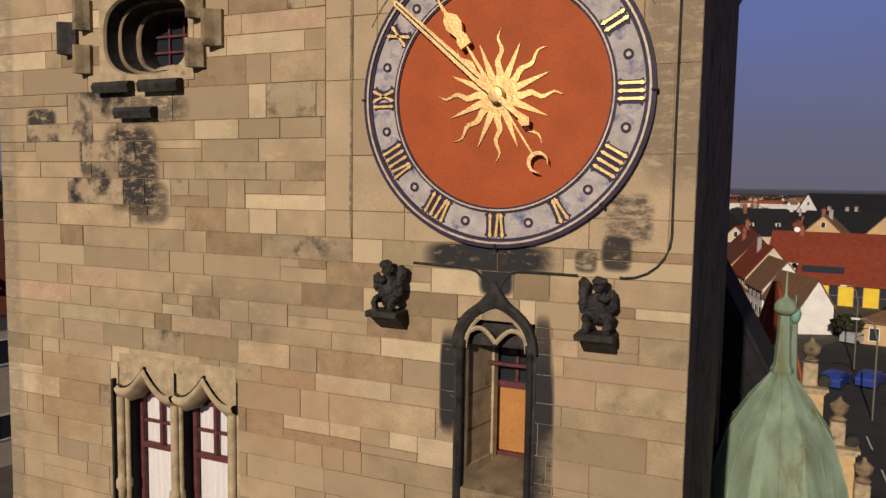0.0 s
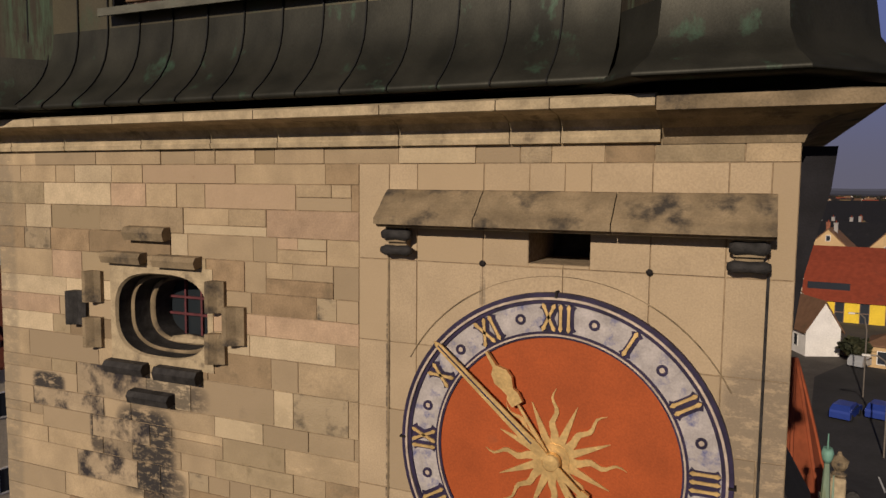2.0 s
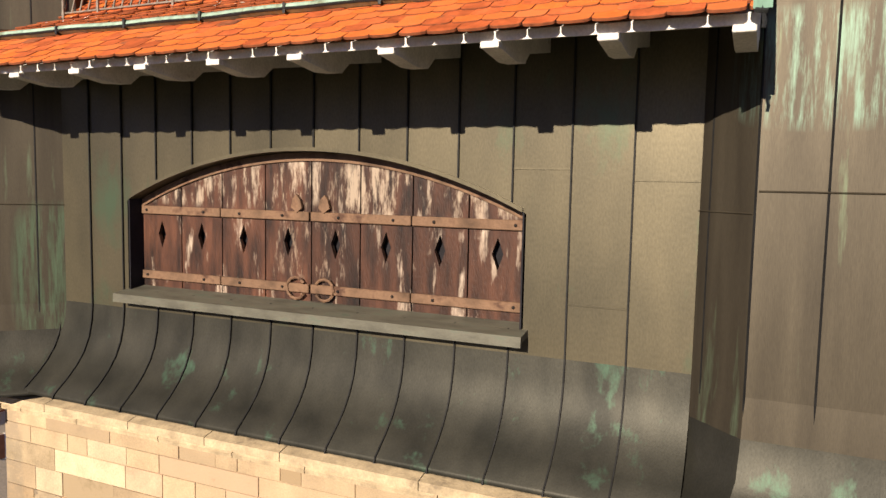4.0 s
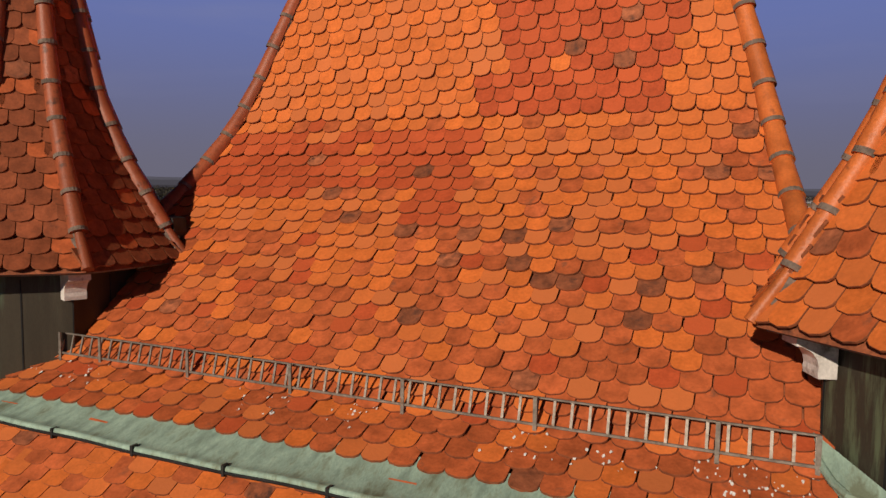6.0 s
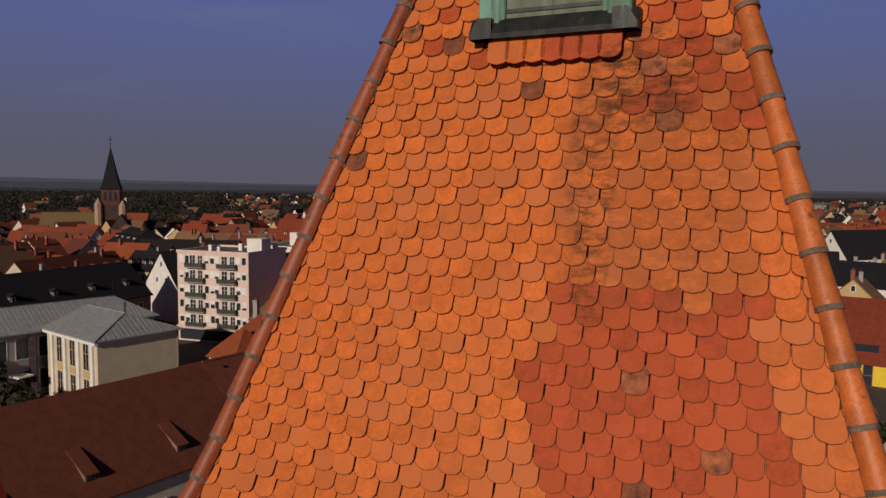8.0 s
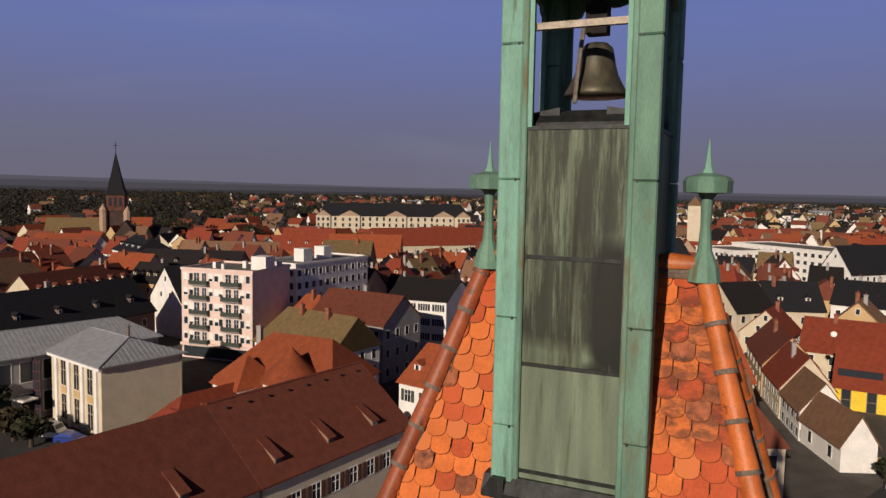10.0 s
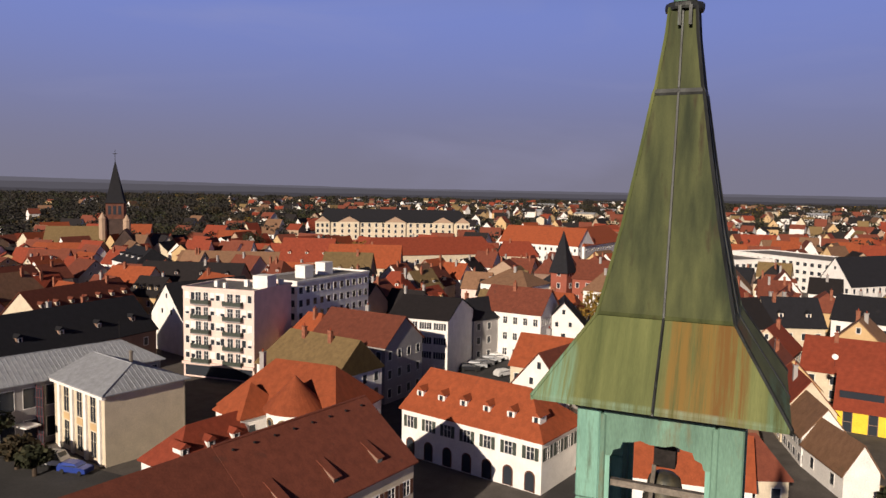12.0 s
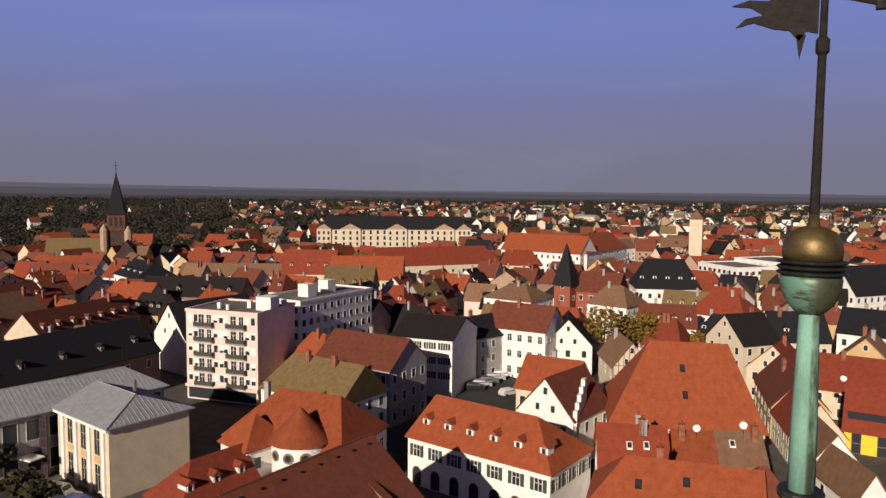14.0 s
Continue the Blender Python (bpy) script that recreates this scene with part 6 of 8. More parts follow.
while z < Z_CORN - 0.05:
    h = srng.choice((0.20, 0.25, 0.29, 0.34, 0.23, 0.18))
    if z + h > Z_CORN - 0.12:
        h = Z_CORN - z
    smooth_zone = 18.55 < z < 22.1
    x = XL
    while x < XR:
        w = srng.uniform(0.34, 1.15) if srng.random() < 0.8 else srng.uniform(0.2, 0.35)
        if x + w > XR - 0.25:
            w = XR - x
        limit = -1.75 if smooth_zone else XR + 1
        if smooth_zone and x < limit < x + w:
            w = limit - x
        if smooth_zone and x >= limit - 1e-6:
            break
        if srng.random() < 0.2 and w > 0.4 and h > 0.22:
            f = srng.uniform(0.35, 0.65)
            k = srng.uniform(0.3, 0.7)
            stones += [(x, x + w, z, z + h * f), (x, x + w * k, z + h * f, z + h), (x + w * k, x + w, z + h * f, z + h)]
        else:
            stones.append((x, x + w, z, z + h))
        x += w
    z += h
base_z = [s[2] for s in stones if abs(s[0] - XL) < 1e-6]
lowz = min(v for v in base_z if v > 18.55)
topz = min([v for v in base_z if v >= 22.1] + [Z_CORN])
cuts = [lowz, 18.98, 19.5, 20.2, 20.78, 21.48, topz]
for a, b in zip(cuts, cuts[1:]):
    edges = sorted([-1.75, -1.46, -1.2, -0.62, 0.03, 0.67, 1.18, 1.45, 1.62] if b > 20.7 else [-1.75, -1.46, -0.9, 0.1, 0.8, 1.43, 1.62])
    for p, q in zip(edges, edges[1:]):
        stones.insert(0, (p, q, a, b))               # the dressed blocks round the clock
J = []
near = 0
for x0, x1, z0, z1 in stones:
    for p, q, r, s in cut_rows(x0, x1, z0, z1):
        y = srng.uniform(-0.007, 0.002)
        g = stone_geo(p, q, r, s, y)
        if near < 300 and r > 16.6 and srng.random() < 0.93:
            cx, cz = (p + q) / 2, (r + s) / 2
            black = (-4.95 < cx < -3.75 and 18.9 < cz < 20.05 and srng.random() < 0.55) or (-5.6 < cx < -5.2 and 19.7 < cz < 19.95)
            dressed = x0 > -1.76 and z0 > lowz - 0.01 and z1 < topz + 0.01
            under(part("stone", g, STONE_DRESSED if dressed else STONE_SOOTY if black else srng.choices(STONE_KINDS, (48, 17, 8, 12, 10, 5))[0], front), (0, 0, 0))
            near += 1
        else:
            J.append(g)
part("stone_field", join(*J), STONE_J, front, kind="stuff")

# ---- town: ground, streets ----
ASPHALT = material("asphalt", (0.045, 0.043, 0.044), 0.9, vary=0.25, scale=0.2, bump=0.1, fine=3, stain=(0.07, 0.065, 0.06), stain_at=0.6, stain_scale=0.08)
FIELD = material("far_ground", (0.06, 0.062, 0.038), 0.95, vary=0.45, scale=0.006, bump=0.0, fine=0.05, hue=(0.085, 0.075, 0.045), stain=(0.05, 0.075, 0.03), stain_at=0.55, stain_scale=0.003)
PAVE = material("paving", (0.10, 0.088, 0.08), 0.9, vary=0.2, scale=0.5, bump=0.1, fine=4)


def disc(r, n, z):
    return [(r * math.cos(2 * math.pi * i / n), r * math.sin(2 * math.pi * i / n), z) for i in range(n)], [tuple(range(n))]


ground = part("ground", disc(4800, 64, GROUND), FIELD)
tagged(ground, "flat plain of fields and gardens round the town", "ground", kind="structure")

PLASTER = {k: material("plaster_" + k, c, 0.9, vary=0.08, scale=0.6, bump=0.1, fine=8, stain=[v * 0.75 for v in c], stain_at=0.66, stain_scale=0.5)
           for k, c in {"white": (0.80, 0.77, 0.74), "cream": (0.62, 0.53, 0.40), "grey": (0.33, 0.31, 0.30), "ochre": (0.55, 0.38, 0.2), "yellow": (0.78, 0.55, 0.05),
                        "pink": (0.76, 0.58, 0.52), "sand": (0.40, 0.28, 0.2), "brown": (0.25, 0.16, 0.12), "redstone": (0.30, 0.09, 0.06)}.items()}
ROOFS = {k: material("roof_" + k, c, 0.85, vary=0.15, scale=1.3, bump=0.6, fine=6.5, rand=0.14, stain=s, stain_at=0.6, stain_scale=0.6, stretch=(1, 1, 0.6))
         for k, c, s in (("orange", (0.27, 0.064, 0.024), (0.20, 0.052, 0.024)), ("red", (0.23, 0.045, 0.022), (0.16, 0.042, 0.026)), ("rust", (0.155, 0.044, 0.026), (0.10, 0.038, 0.026)),
                         ("brown", (0.20, 0.11, 0.065), (0.13, 0.085, 0.05)), ("dark", (0.015, 0.012, 0.013), (0.026, 0.02, 0.02)), ("slate", (0.012, 0.012, 0.016), (0.022, 0.021, 0.024)),
                         ("moss", (0.17, 0.115, 0.052), (0.10, 0.07, 0.04)), ("zinc", (0.27, 0.28, 0.305), (0.21, 0.22, 0.24)), ("flat", (0.17, 0.155, 0.145), (0.11, 0.1, 0.095)))}
PANE = glass("far_window_pane", (0.03, 0.035, 0.045), 0.15)
SHUTTER = {"green": material("green_shutter", (0.05, 0.06, 0.05), 0.7, vary=0.2, scale=3), "brown": material("brown_shutter", (0.12, 0.05, 0.03), 0.7, vary=0.2, scale=3),
           "grey": material("grey_shutter", (0.2, 0.2, 0.21), 0.7, vary=0.2, scale=3)}
BRICK = material("chimney_brick", (0.26, 0.10, 0.06), 0.9, vary=0.3, scale=2, bump=0.4, fine=9)
window_cache = {}


def window_mesh(w, h, shutter, frame_mat, detail):
    """One window: frame, sill, bars, shutters (its front looks along -y, its back is the wall)."""
    key = (round(w, 2), round(h, 2), shutter, frame_mat.name, detail)
    if key not in window_cache:
        t = 0.09
        xs = [-w / 2 - t, -w / 2] + ([-0.03, 0.03] if detail else []) + [w / 2, w / 2 + t]
        zs = [-t, 0] + ([h * 0.62, h * 0.62 + 0.05] if detail else []) + [h, h + t]
        nx, nz = len(xs), len(zs)
        solid = {(i, j) for i in range(nx - 1) for j in range(nz - 1) if i in (0, nx - 2) or j in (0, nz - 2) or (detail and (i == 2 or j == 2))}
        v = [(x, y, z) for y in (-0.05, 0.02) for z in zs for x in xs]
        f = []
        for i, j in sorted(solid):
            a = j * nx + i
            f.append((a, a + 1, a + 1 + nx, a + nx))
            for (di, dj), (p, q) in (((-1, 0), (a + nx, a)), ((1, 0), (a + 1, a + 1 + nx)), ((0, -1), (a, a + 1)), ((0, 1), (a + 1 + nx, a + nx))):
                if (i + di, j + dj) not in solid:
                    f.append((q, p, p + nx * nz, q + nx * nz))
        g = [(v, f)]
        nf = sum(len(a[1]) for a in g)
        mats = [frame_mat]
        if shutter:
            s = w * 0.5
            for a, b in ((-w / 2 - t - s, -w / 2 - t), (w / 2 + t, w / 2 + t + s)):
                g += [box(a, b, -0.07, 0.02, 0, h)]
            mats.append(SHUTTER[shutter])
        v, f = join(*g)
        ns = len(f)
        if not detail:
            k = len(v)
            v = list(v) + [(-w / 2, -0.015, 0), (w / 2, -0.015, 0), (w / 2, -0.015, h), (-w / 2, -0.015, h)]
            f = list(f) + [(k, k + 1, k + 2, k + 3)]
            mats.append(PANE)
        me = bpy.data.meshes.new("window")
        me.from_pydata(v, [], f)
        for i, p in enumerate(me.polygons):
            p.material_index = 0 if i < nf else (1 if i < ns else len(mats) - 1)
        for m in mats:
            me.materials.append(m)
        pm = bpy.data.meshes.new("pane")
        pm.from_pydata([(-w / 2, 0.01 - 0.025, 0), (w / 2, -0.015, 0), (w / 2, -0.015, h), (-w / 2, -0.015, h)], [], [(0, 1, 2, 3)])
        pm.materials.append(PANE)
        window_cache[key] = me, pm
    return window_cache[key]


def add_window(house, m, w, h, shutter=None, trim=None, detail=False):
    me, pm = window_mesh(w, h, shutter, trim or PLASTER["white"], detail)
    ob = new("window", me)
    ob.parent, ob.matrix_basis = house, m
    if detail:
        new("pane", pm).parent = ob
    return ob


footprints = []


def house(p, q, depth, eave, ridge, wall="white", roofing="red", hip=(0.0, 0.0), across=False, storeys=2, cols=5, shutter=None, label="", name="house", over=0.35,
          win=(0.95, 1.45), base=GROUND, chimneys=1, dormers=0, detail=False, flat=False, sides=True, ground_floor=True, win_trim=None, group="town houses", wall_mat=None):
    """A house on a rectangle: p and q are the ends of its front (plan), depth reaches back from it."""
    P, Q = Vector((p[0], p[1])), Vector((q[0], q[1]))
    W = (Q - P).length
    ang = math.atan2(Q.y - P.y, Q.x - P.x)
    ob = empty(name, (P.x, P.y, base), label, "house", group)
    ob.rotation_euler = (0, 0, ang)
    footprints.append((P.x + 0.5 * (W * math.cos(ang) - depth * math.sin(ang)), P.y + 0.5 * (W * math.sin(ang) + depth * math.cos(ang)), 0.5 * math.hypot(W, depth)))
    e, r, D = eave - base, ridge - base, depth
    wm = wall_mat or PLASTER[wall]
    rm = ROOFS[roofing]
    if flat:
        part("wall", box(0, W, 0, D, 0, e), wm, ob)
        part("parapet", join(box(-0.15, W + .15, -0.15, 0.2, e, e + 0.5), box(-0.15, W + .15, D - .2, D + .15, e, e + 0.5), box(-.15, .2, .2, D - .2, e, e + .5), box(W - .2, W + .15, .2, D - .2, e, e + .5)), wm, ob)
        part("roof", box(0.2, W - .2, .2, D - .2, e, e + 0.12), rm, ob)
    else:
        if across:      # ridge runs from front to back: the front is a gable
            a, b = hip
            lo = e - over * (r - e) / (W / 2)
            gab = [(0, 0), (W, 0), (W, e), (W / 2, r), (0, e)] if not a else [(0, 0), (W, 0), (W, e), (0, e)]
            part("wall", prism(gab, "y", 0, D), wm, ob)
            V = [(-over, -over, lo), (W / 2, a - (over if not a else 0), r + .02), (W + over, -over, lo), (-over, D + over, lo), (W / 2, D - b + (over if not b else 0), r + .02), (W + over, D + over, lo)]
            Fc = [(0, 1, 4, 3), (1, 2, 5, 4), (0, 2, 1), (3, 4, 5)]
        else:
            a, b = hip
            lo = e - over * (r - e) / (D / 2)
            side = [(0, 0), (D, 0), (D, e), (D / 2, r), (0, e)]
            if a and b:
                part("wall", box(0, W, 0, D, 0, e), wm, ob)
            else:
                part("wall", prism(side, "x", a * 0.98 if a else 0, W - b * 0.98 if b else W), wm, ob)
                if a or b:
                    part("wall", join(*([box(0, a, 0.003, D - .003, 0, e)] if a else []), *([box(W - b, W, 0.003, D - .003, 0, e)] if b else [])), wm, ob)
            V = [(-over, -over, lo), (W + over, -over, lo), (W + over, D + over, lo), (-over, D + over, lo), (a - (0 if a else over), D / 2, r + .02), (W - b + (0 if b else over), D / 2, r + .02)]
            Fc = [(0, 1, 5, 4), (2, 3, 4, 5), (3, 0, 4), (1, 2, 5)]
        top = list(V)
        n = len(V)
        if (across and not hip[0]) or (not across and not (hip[0] or hip[1])):
            Fc = Fc[:2]          # open gables: only the two slopes, with thickness
        V2 = [Vector(v) + Vector((0, 0, 0.16)) for v in V]
        Fall = [tuple(i + n for i in f) for f in Fc] + [tuple(reversed(f)) for f in Fc]
        edges = {}
        for f in Fc:
            for i in range(len(f)):
                k = (f[i], f[(i + 1) % len(f)])
                edges[k] = edges.get(k, 0) + 1
        for (i, j) in edges:
            if (j, i) not in edges:
                Fall.append((i, j, j + n, i + n))
        part("roof", (V + V2, Fall), rm, ob)
    # windows, storey by storey
    w, h = win
    sh = (e - 0.3) / storeys
    faces = [(0.0, W, lambda u: Matrix.Translation((u, 0, 0)), cols)]
    if sides:
        nc = max(1, round(cols * D / W)) if cols else 0
        faces += [(W, D, lambda u: Matrix.Translation((W, u, 0)) @ Matrix.Rotation(radians(90), 4, "Z"), nc), (0, D, lambda u: Matrix.Translation((0, D - u, 0)) @ Matrix.Rotation(radians(-90), 4, "Z"), nc)]
    seen = []
    for n_, length, fn, nc in faces:                 # windows only on fronts that look towards the tower
        mid = Matrix.Rotation(ang, 4, "Z") @ fn(length / 2)
        if (mid.to_3x3() @ Vector((0, -1, 0))).dot(Vector((-2 - P.x, -1 - P.y, 0)) - mid.translation) > 0:
            seen.append((n_, length, fn, nc))
    for _, length, fn, nc in seen:
        for s in range(storeys):
            if s == 0 and not ground_floor:
                continue
            for c in range(nc):
                add_window(ob, fn((c + 0.5) * length / nc) @ Matrix.Translation((0, 0, s * sh + (sh - h) * 0.55)), w, h, shutter, win_trim, detail)
    if across and not hip[0] and r - e > 3.0 and not flat:
        for u, z in ((W * 0.36, e + 0.35), (W * 0.64, e + 0.35), (W * 0.5, e + (r - e) * 0.55)):
            add_window(ob, Matrix.Translation((u, 0, z)), w * 0.7, h * 0.7, None, win_trim, False)
    rng = random.Random(int(abs(P.x * 13 + P.y * 7)))
    for k in range(chimneys if not flat else 0):
        u = rng.uniform(0.15, 0.85)
        x, y = ((W / 2 + rng.choice((-0.8, 0.8)), u * D) if across else (u * W, D / 2 + rng.choice((-0.9, 0.9))))
        ch = part("chimney", join(box(x - .35, x + .35, y - .3, y + .3, r - 2.0, r + 1.0), box(x - .42, x + .42, y - .37, y + .37, r + 1.0, r + 1.14)), BRICK if rng.random() < .6 else PLASTER["grey"], ob)
        part("pot", lathe([(0.12, 0), (0.1, 0.4), (0.13, 0.42)], 8, (x, y, r + 1.14)), ROOFS["red"], ch)
    for k in range(dormers):
        x = (k + 0.5) * W / dormers
        f = 0.30
        y0, z0 = f * D / 2 - 0.0, e + f * (r - e)
        dm = part("dormer", join(box(x - .55, x + .55, y0, y0 + 1.6, z0 - 0.1, z0 + 1.0)), wm, ob)
        part("dormer_roof", ([(x - .75, y0 - .25, z0 + .95), (x, y0 - .25, z0 + 1.55), (x + .75, y0 - .25, z0 + .95), (x - .75, y0 + 2.2, z0 + .95), (x, y0 + 2.6, z0 + 1.55), (x + .75, y0 + 2.2, z0 + .95)], [(0, 1, 4, 3), (1, 2, 5, 4), (0, 2, 1)]), rm, dm)
        me, pm = window_mesh(0.55, 0.7, None, PLASTER["white"], False)
        wd = new("window", me)
        wd.parent, wd.matrix_basis = dm, Matrix.Translation((x, y0, z0 + 0.12))
    return ob

# ---- town: the houses that can be told apart ----
# apartment block, pale pink, six floors, flat roof
def apartment(p, q, depth, top, wall, label, balconies=True):
    ob = house(p, q, depth, top, top + 1, wall, "flat", storeys=6, cols=0, flat=True, label=label, name="apartment_block", group="")
    W = (Vector(q) - Vector(p)).length
    sh = (top - GROUND) / 6
    for s in range(1, 6):
        for u in (0.06, 0.14, 0.42, 0.50, 0.56, 0.86, 0.94):
            w = add_window(ob, Matrix.Translation((u * W, 0, s * sh + 0.9)), 0.85, 1.35, None, PLASTER["white"], False)
            drop = (0.35, 0.9, 0.0, 1.3, 0.6)[(s * 7 + int(u * 50)) % 5]
            if drop:
                part("roller_blind", box(-0.42, 0.42, -0.035, -0.016, 1.35 - drop, 1.35), PLASTER["white"], w)
        for u in (0.27, 0.72):
            add_window(ob, Matrix.Translation((u * W - 0.8, 0, s * sh + 0.35)), 1.2, 2.0, None, PLASTER["white"], True)
            add_window(ob, Matrix.Translation((u * W + 0.9, 0, s * sh + 0.35)), 1.0, 2.0, None, PLASTER["white"], True)
            if balconies:
                b = part("balcony", join(box(u * W - 2.0, u * W + 2.0, -0.9, 0.0, s * sh + 0.05, s * sh + 0.2)), PLASTER["grey"], ob)
                part("railing", join(box(u * W - 2.0, u * W + 2.0, -0.92, -0.88, s * sh + 0.25, s * sh + 1.0), box(u * W - 2.0, u * W - 1.96, -0.88, 0, s * sh + .25, s * sh + 1.0),
                                     box(u * W + 1.96, u * W + 2.0, -0.88, 0, s * sh + .25, s * sh + 1.0)), SHUTTER["green"], b)
    part("shop_front", box(0.4, W - 0.4, -0.03, 0.1, 0.3, 2.3), PANE, ob)
    part("fascia", box(-0.1, W + 0.1, -0.5, 0.0, 2.5, 3.0), PLASTER["pink"], ob)
    e = top - GROUND
    for x, y, w, h in ((W * 0.9, depth * 0.45, 3.2, 2.6), (W * .62, depth * .5, 0.8, 1.4), (W * .3, depth * .3, .7, 1.2), (W * .45, depth * .25, .6, 1.0), (W * .95, depth * .8, .8, 1.3)):
        part("roof_house", box(x - w / 2, x + w / 2, y - w / 2, y + w / 2, e + 0.1, e + h + .1), PLASTER["white"], ob)
    return ob


apartment((-103.5, 102.5), (-88.0, 104.2), 13.5, 18.4, "pink", "pale pink six-storey apartment block with dark balconies")
b2 = house((-90.5, 121), (-88, 146), 12, 18.2, 19, "white", "flat", storeys=6, cols=11, flat=True, label="grey six-storey apartment block in shade", name="apartment_block", group="", win=(1.1, 1.4))
for x, y in ((8, 5), (16, 6)):
    part("roof_house", box(x - 1.4, x + 1.4, y - 1.4, y + 1.4, 16.8, 19.6), PLASTER["white"], b2)

# metal-roofed school with its wing
def seam(a, b, ob):
    part("roof_seam", tube([a, b], 0.05, 4), ROOFS["zinc"], ob)


SW, SD = 14.0, 11.5                                   # its plan
school = house((-92.0, 66.1), (-78.4, 62.8), SD, 11.2, 13.4, "cream", "zinc", hip=(0, 3.6), storeys=2, cols=0, label="cream two-storey building with a hipped sheet-metal roof", name="school_building", group="", chimneys=0, over=0.6)
for c in range(3):
    for s in range(2):
        add_window(school, Matrix.Translation((3.6 + 3.7 * c, 0, 0.7 + s * 4.7)), 1.35, 3.4, None, PLASTER["cream"], True)
    part("apron_panel", box(2.8 + 3.7 * c, 4.4 + 3.7 * c, -0.06, 0.0, 4.3, 5.2), PLASTER["ochre"], school)
for c in range(4):
    part("pilaster", box(1.4 + 3.7 * c, 2.1 + 3.7 * c, -0.3, 0.0, 0, 9.3), PLASTER["white"], school)
part("cornice", box(-0.3, SW + 0.3, -0.5, 0.0, 9.05, 9.4), PLASTER["white"], school)
part("downpipe", tube([(SW + 0.1, SD - 0.2, 0), (SW + 0.1, SD - 0.2, 9.3)], 0.07, 6), GALV, school)
for k in range(1, 19):                                # the hipped end: seams run square to its eaves
    y = -0.6 + k * 0.67
    seam((SW + 0.6, y, 9.66), (SW - 3.6 + abs(y - SD / 2) * 3.6 / (SD / 2), y, 12.1 - abs(y - SD / 2) * 0.383), school)
part("ridge_cap", tube([(0, SD / 2, 12.12), (SW - 3.6, SD / 2, 12.12), (SW + 0.6, -0.6, 9.7)], 0.09, 5), ROOFS["zinc"], school)
part("vent", lathe([(0.25, 11.0), (0.25, 12.6), (0.4, 12.65), (0.1, 12.95)], 8, (6.0, 8.0, 0)), GALV, school)
wing = house((-100.5, 39.5), (-89.0, 82.5), 9, 10.8, 13.4, "grey", "zinc", hip=(0, 4), storeys=2, cols=15, label="long wing of the school under a sheet-metal roof", name="school_wing", group="", win=(1.8, 2.8), chimneys=0, over=0.6)
for k in range(1, 72):
    seam((k * 0.62 - 0.5, -0.58, 9.12), (k * 0.62 - 0.5, min(4.45, (44.5 - k * 0.62) * 1.125 - 0.3), 9.12 + 2.93 * min(1.0, ((44.5 - k * 0.62) * 1.125 + 0.3) / 5.05)), wing)
part("ridge_cap", tube([(0, 4.5, 12.1), (40.4, 4.5, 12.1)], 0.09, 5), ROOFS["zinc"], wing)
part("aerial", tube([(40.2, 4.5, 12.0), (40.2, 4.5, 15.2)], 0.03, 4), IRON, wing)
porch = empty("entrance_porch", (-93.4, 63.6, GROUND), "glazed entrance with maroon bars under a thin white canopy", "porch")
part("canopy", box(-1.6, 1.9, -2.2, 0.0, 3.4, 3.6), PLASTER["white"], porch)
part("post", box(-1.5, -1.35, -2.1, -1.95, 0, 3.4), PLASTER["white"], porch)
part("glazing", box(-1.2, 1.2, 0.9, 1.0, 0, 8.6), PANE, porch)
for k in range(5):
    part("glazing_bar", box(-1.2 + 0.58 * k, -1.12 + 0.58 * k, 0.84, 0.9, 0, 8.6), MAROON, porch)
for k in range(7):
    part("glazing_bar", box(-1.2, 1.2, 0.83, 0.9, 0.3 + 1.3 * k, 0.4 + 1.3 * k), MAROON, porch)

# long brown roof beside the tower
long_house = house((-36.5, 42.3), (-33.0, 60.5), 13.4, 11.2, 16.3, "cream", "rust", storeys=2, cols=8, shutter="brown", label="long cream building with a great dark-red tiled roof", dormers=0, chimneys=0, detail=True, name="long_house", group="")
long_end = house((-41.7, 15.2), (-36.6, 42.0), 13.4, 11.2, 16.3, "cream", "rust", hip=(0, 0), storeys=2, cols=8, shutter="brown", label="lower end of the long dark-red roofed building", dormers=0, chimneys=0, name="long_house", group="")
for ob, run in ((long_house, (2.4, 8.5, 14.4)), (long_end, (2.5, 8.5, 14.5, 21.2))):
    for x in run:                                     # low shed dormers, their roofs leaning out of the slope
        dm = part("dormer", prism([(0.9, 10.45), (0.9, 10.98), (2.2, 11.65), (2.2, 11.4)], "x", x - 0.36, x + 0.36), PLASTER["brown"], ob)
        part("dormer_roof", prism([(0.7, 10.97), (0.7, 11.04), (3.0, 12.22), (3.0, 12.12)], "x", x - 0.48, x + 0.48), ROOFS["rust"], dm)
        part("pane", box(x - 0.27, x + 0.27, 0.87, 0.9, 10.56, 10.92), PANE, dm)
for k in range(8):                                    # snow hooks below the ridge
    part("roof_hook", box(1.2 + 2.3 * k - 0.09, 1.2 + 2.3 * k + 0.09, 5.75, 5.95, 14.40, 14.56), ROOFS["dark"], long_house)
part("ridge", tube([(-0.3, 6.7, 14.96), (18.8, 6.7, 14.96)], 0.13, 6), ROOFS["rust"], long_house)

# white house with dormers
wh = house((-46.9, 84.7), (-25.5, 79.9), 11, 8.2, 12.6, "white", "orange", hip=(0.6, 4.9), storeys=2, cols=7, shutter="green", label="white shuttered house under an orange-red half-hipped roof", dormers=6, chimneys=0, detail=True, ground_floor=False, win=(1.05, 1.6))
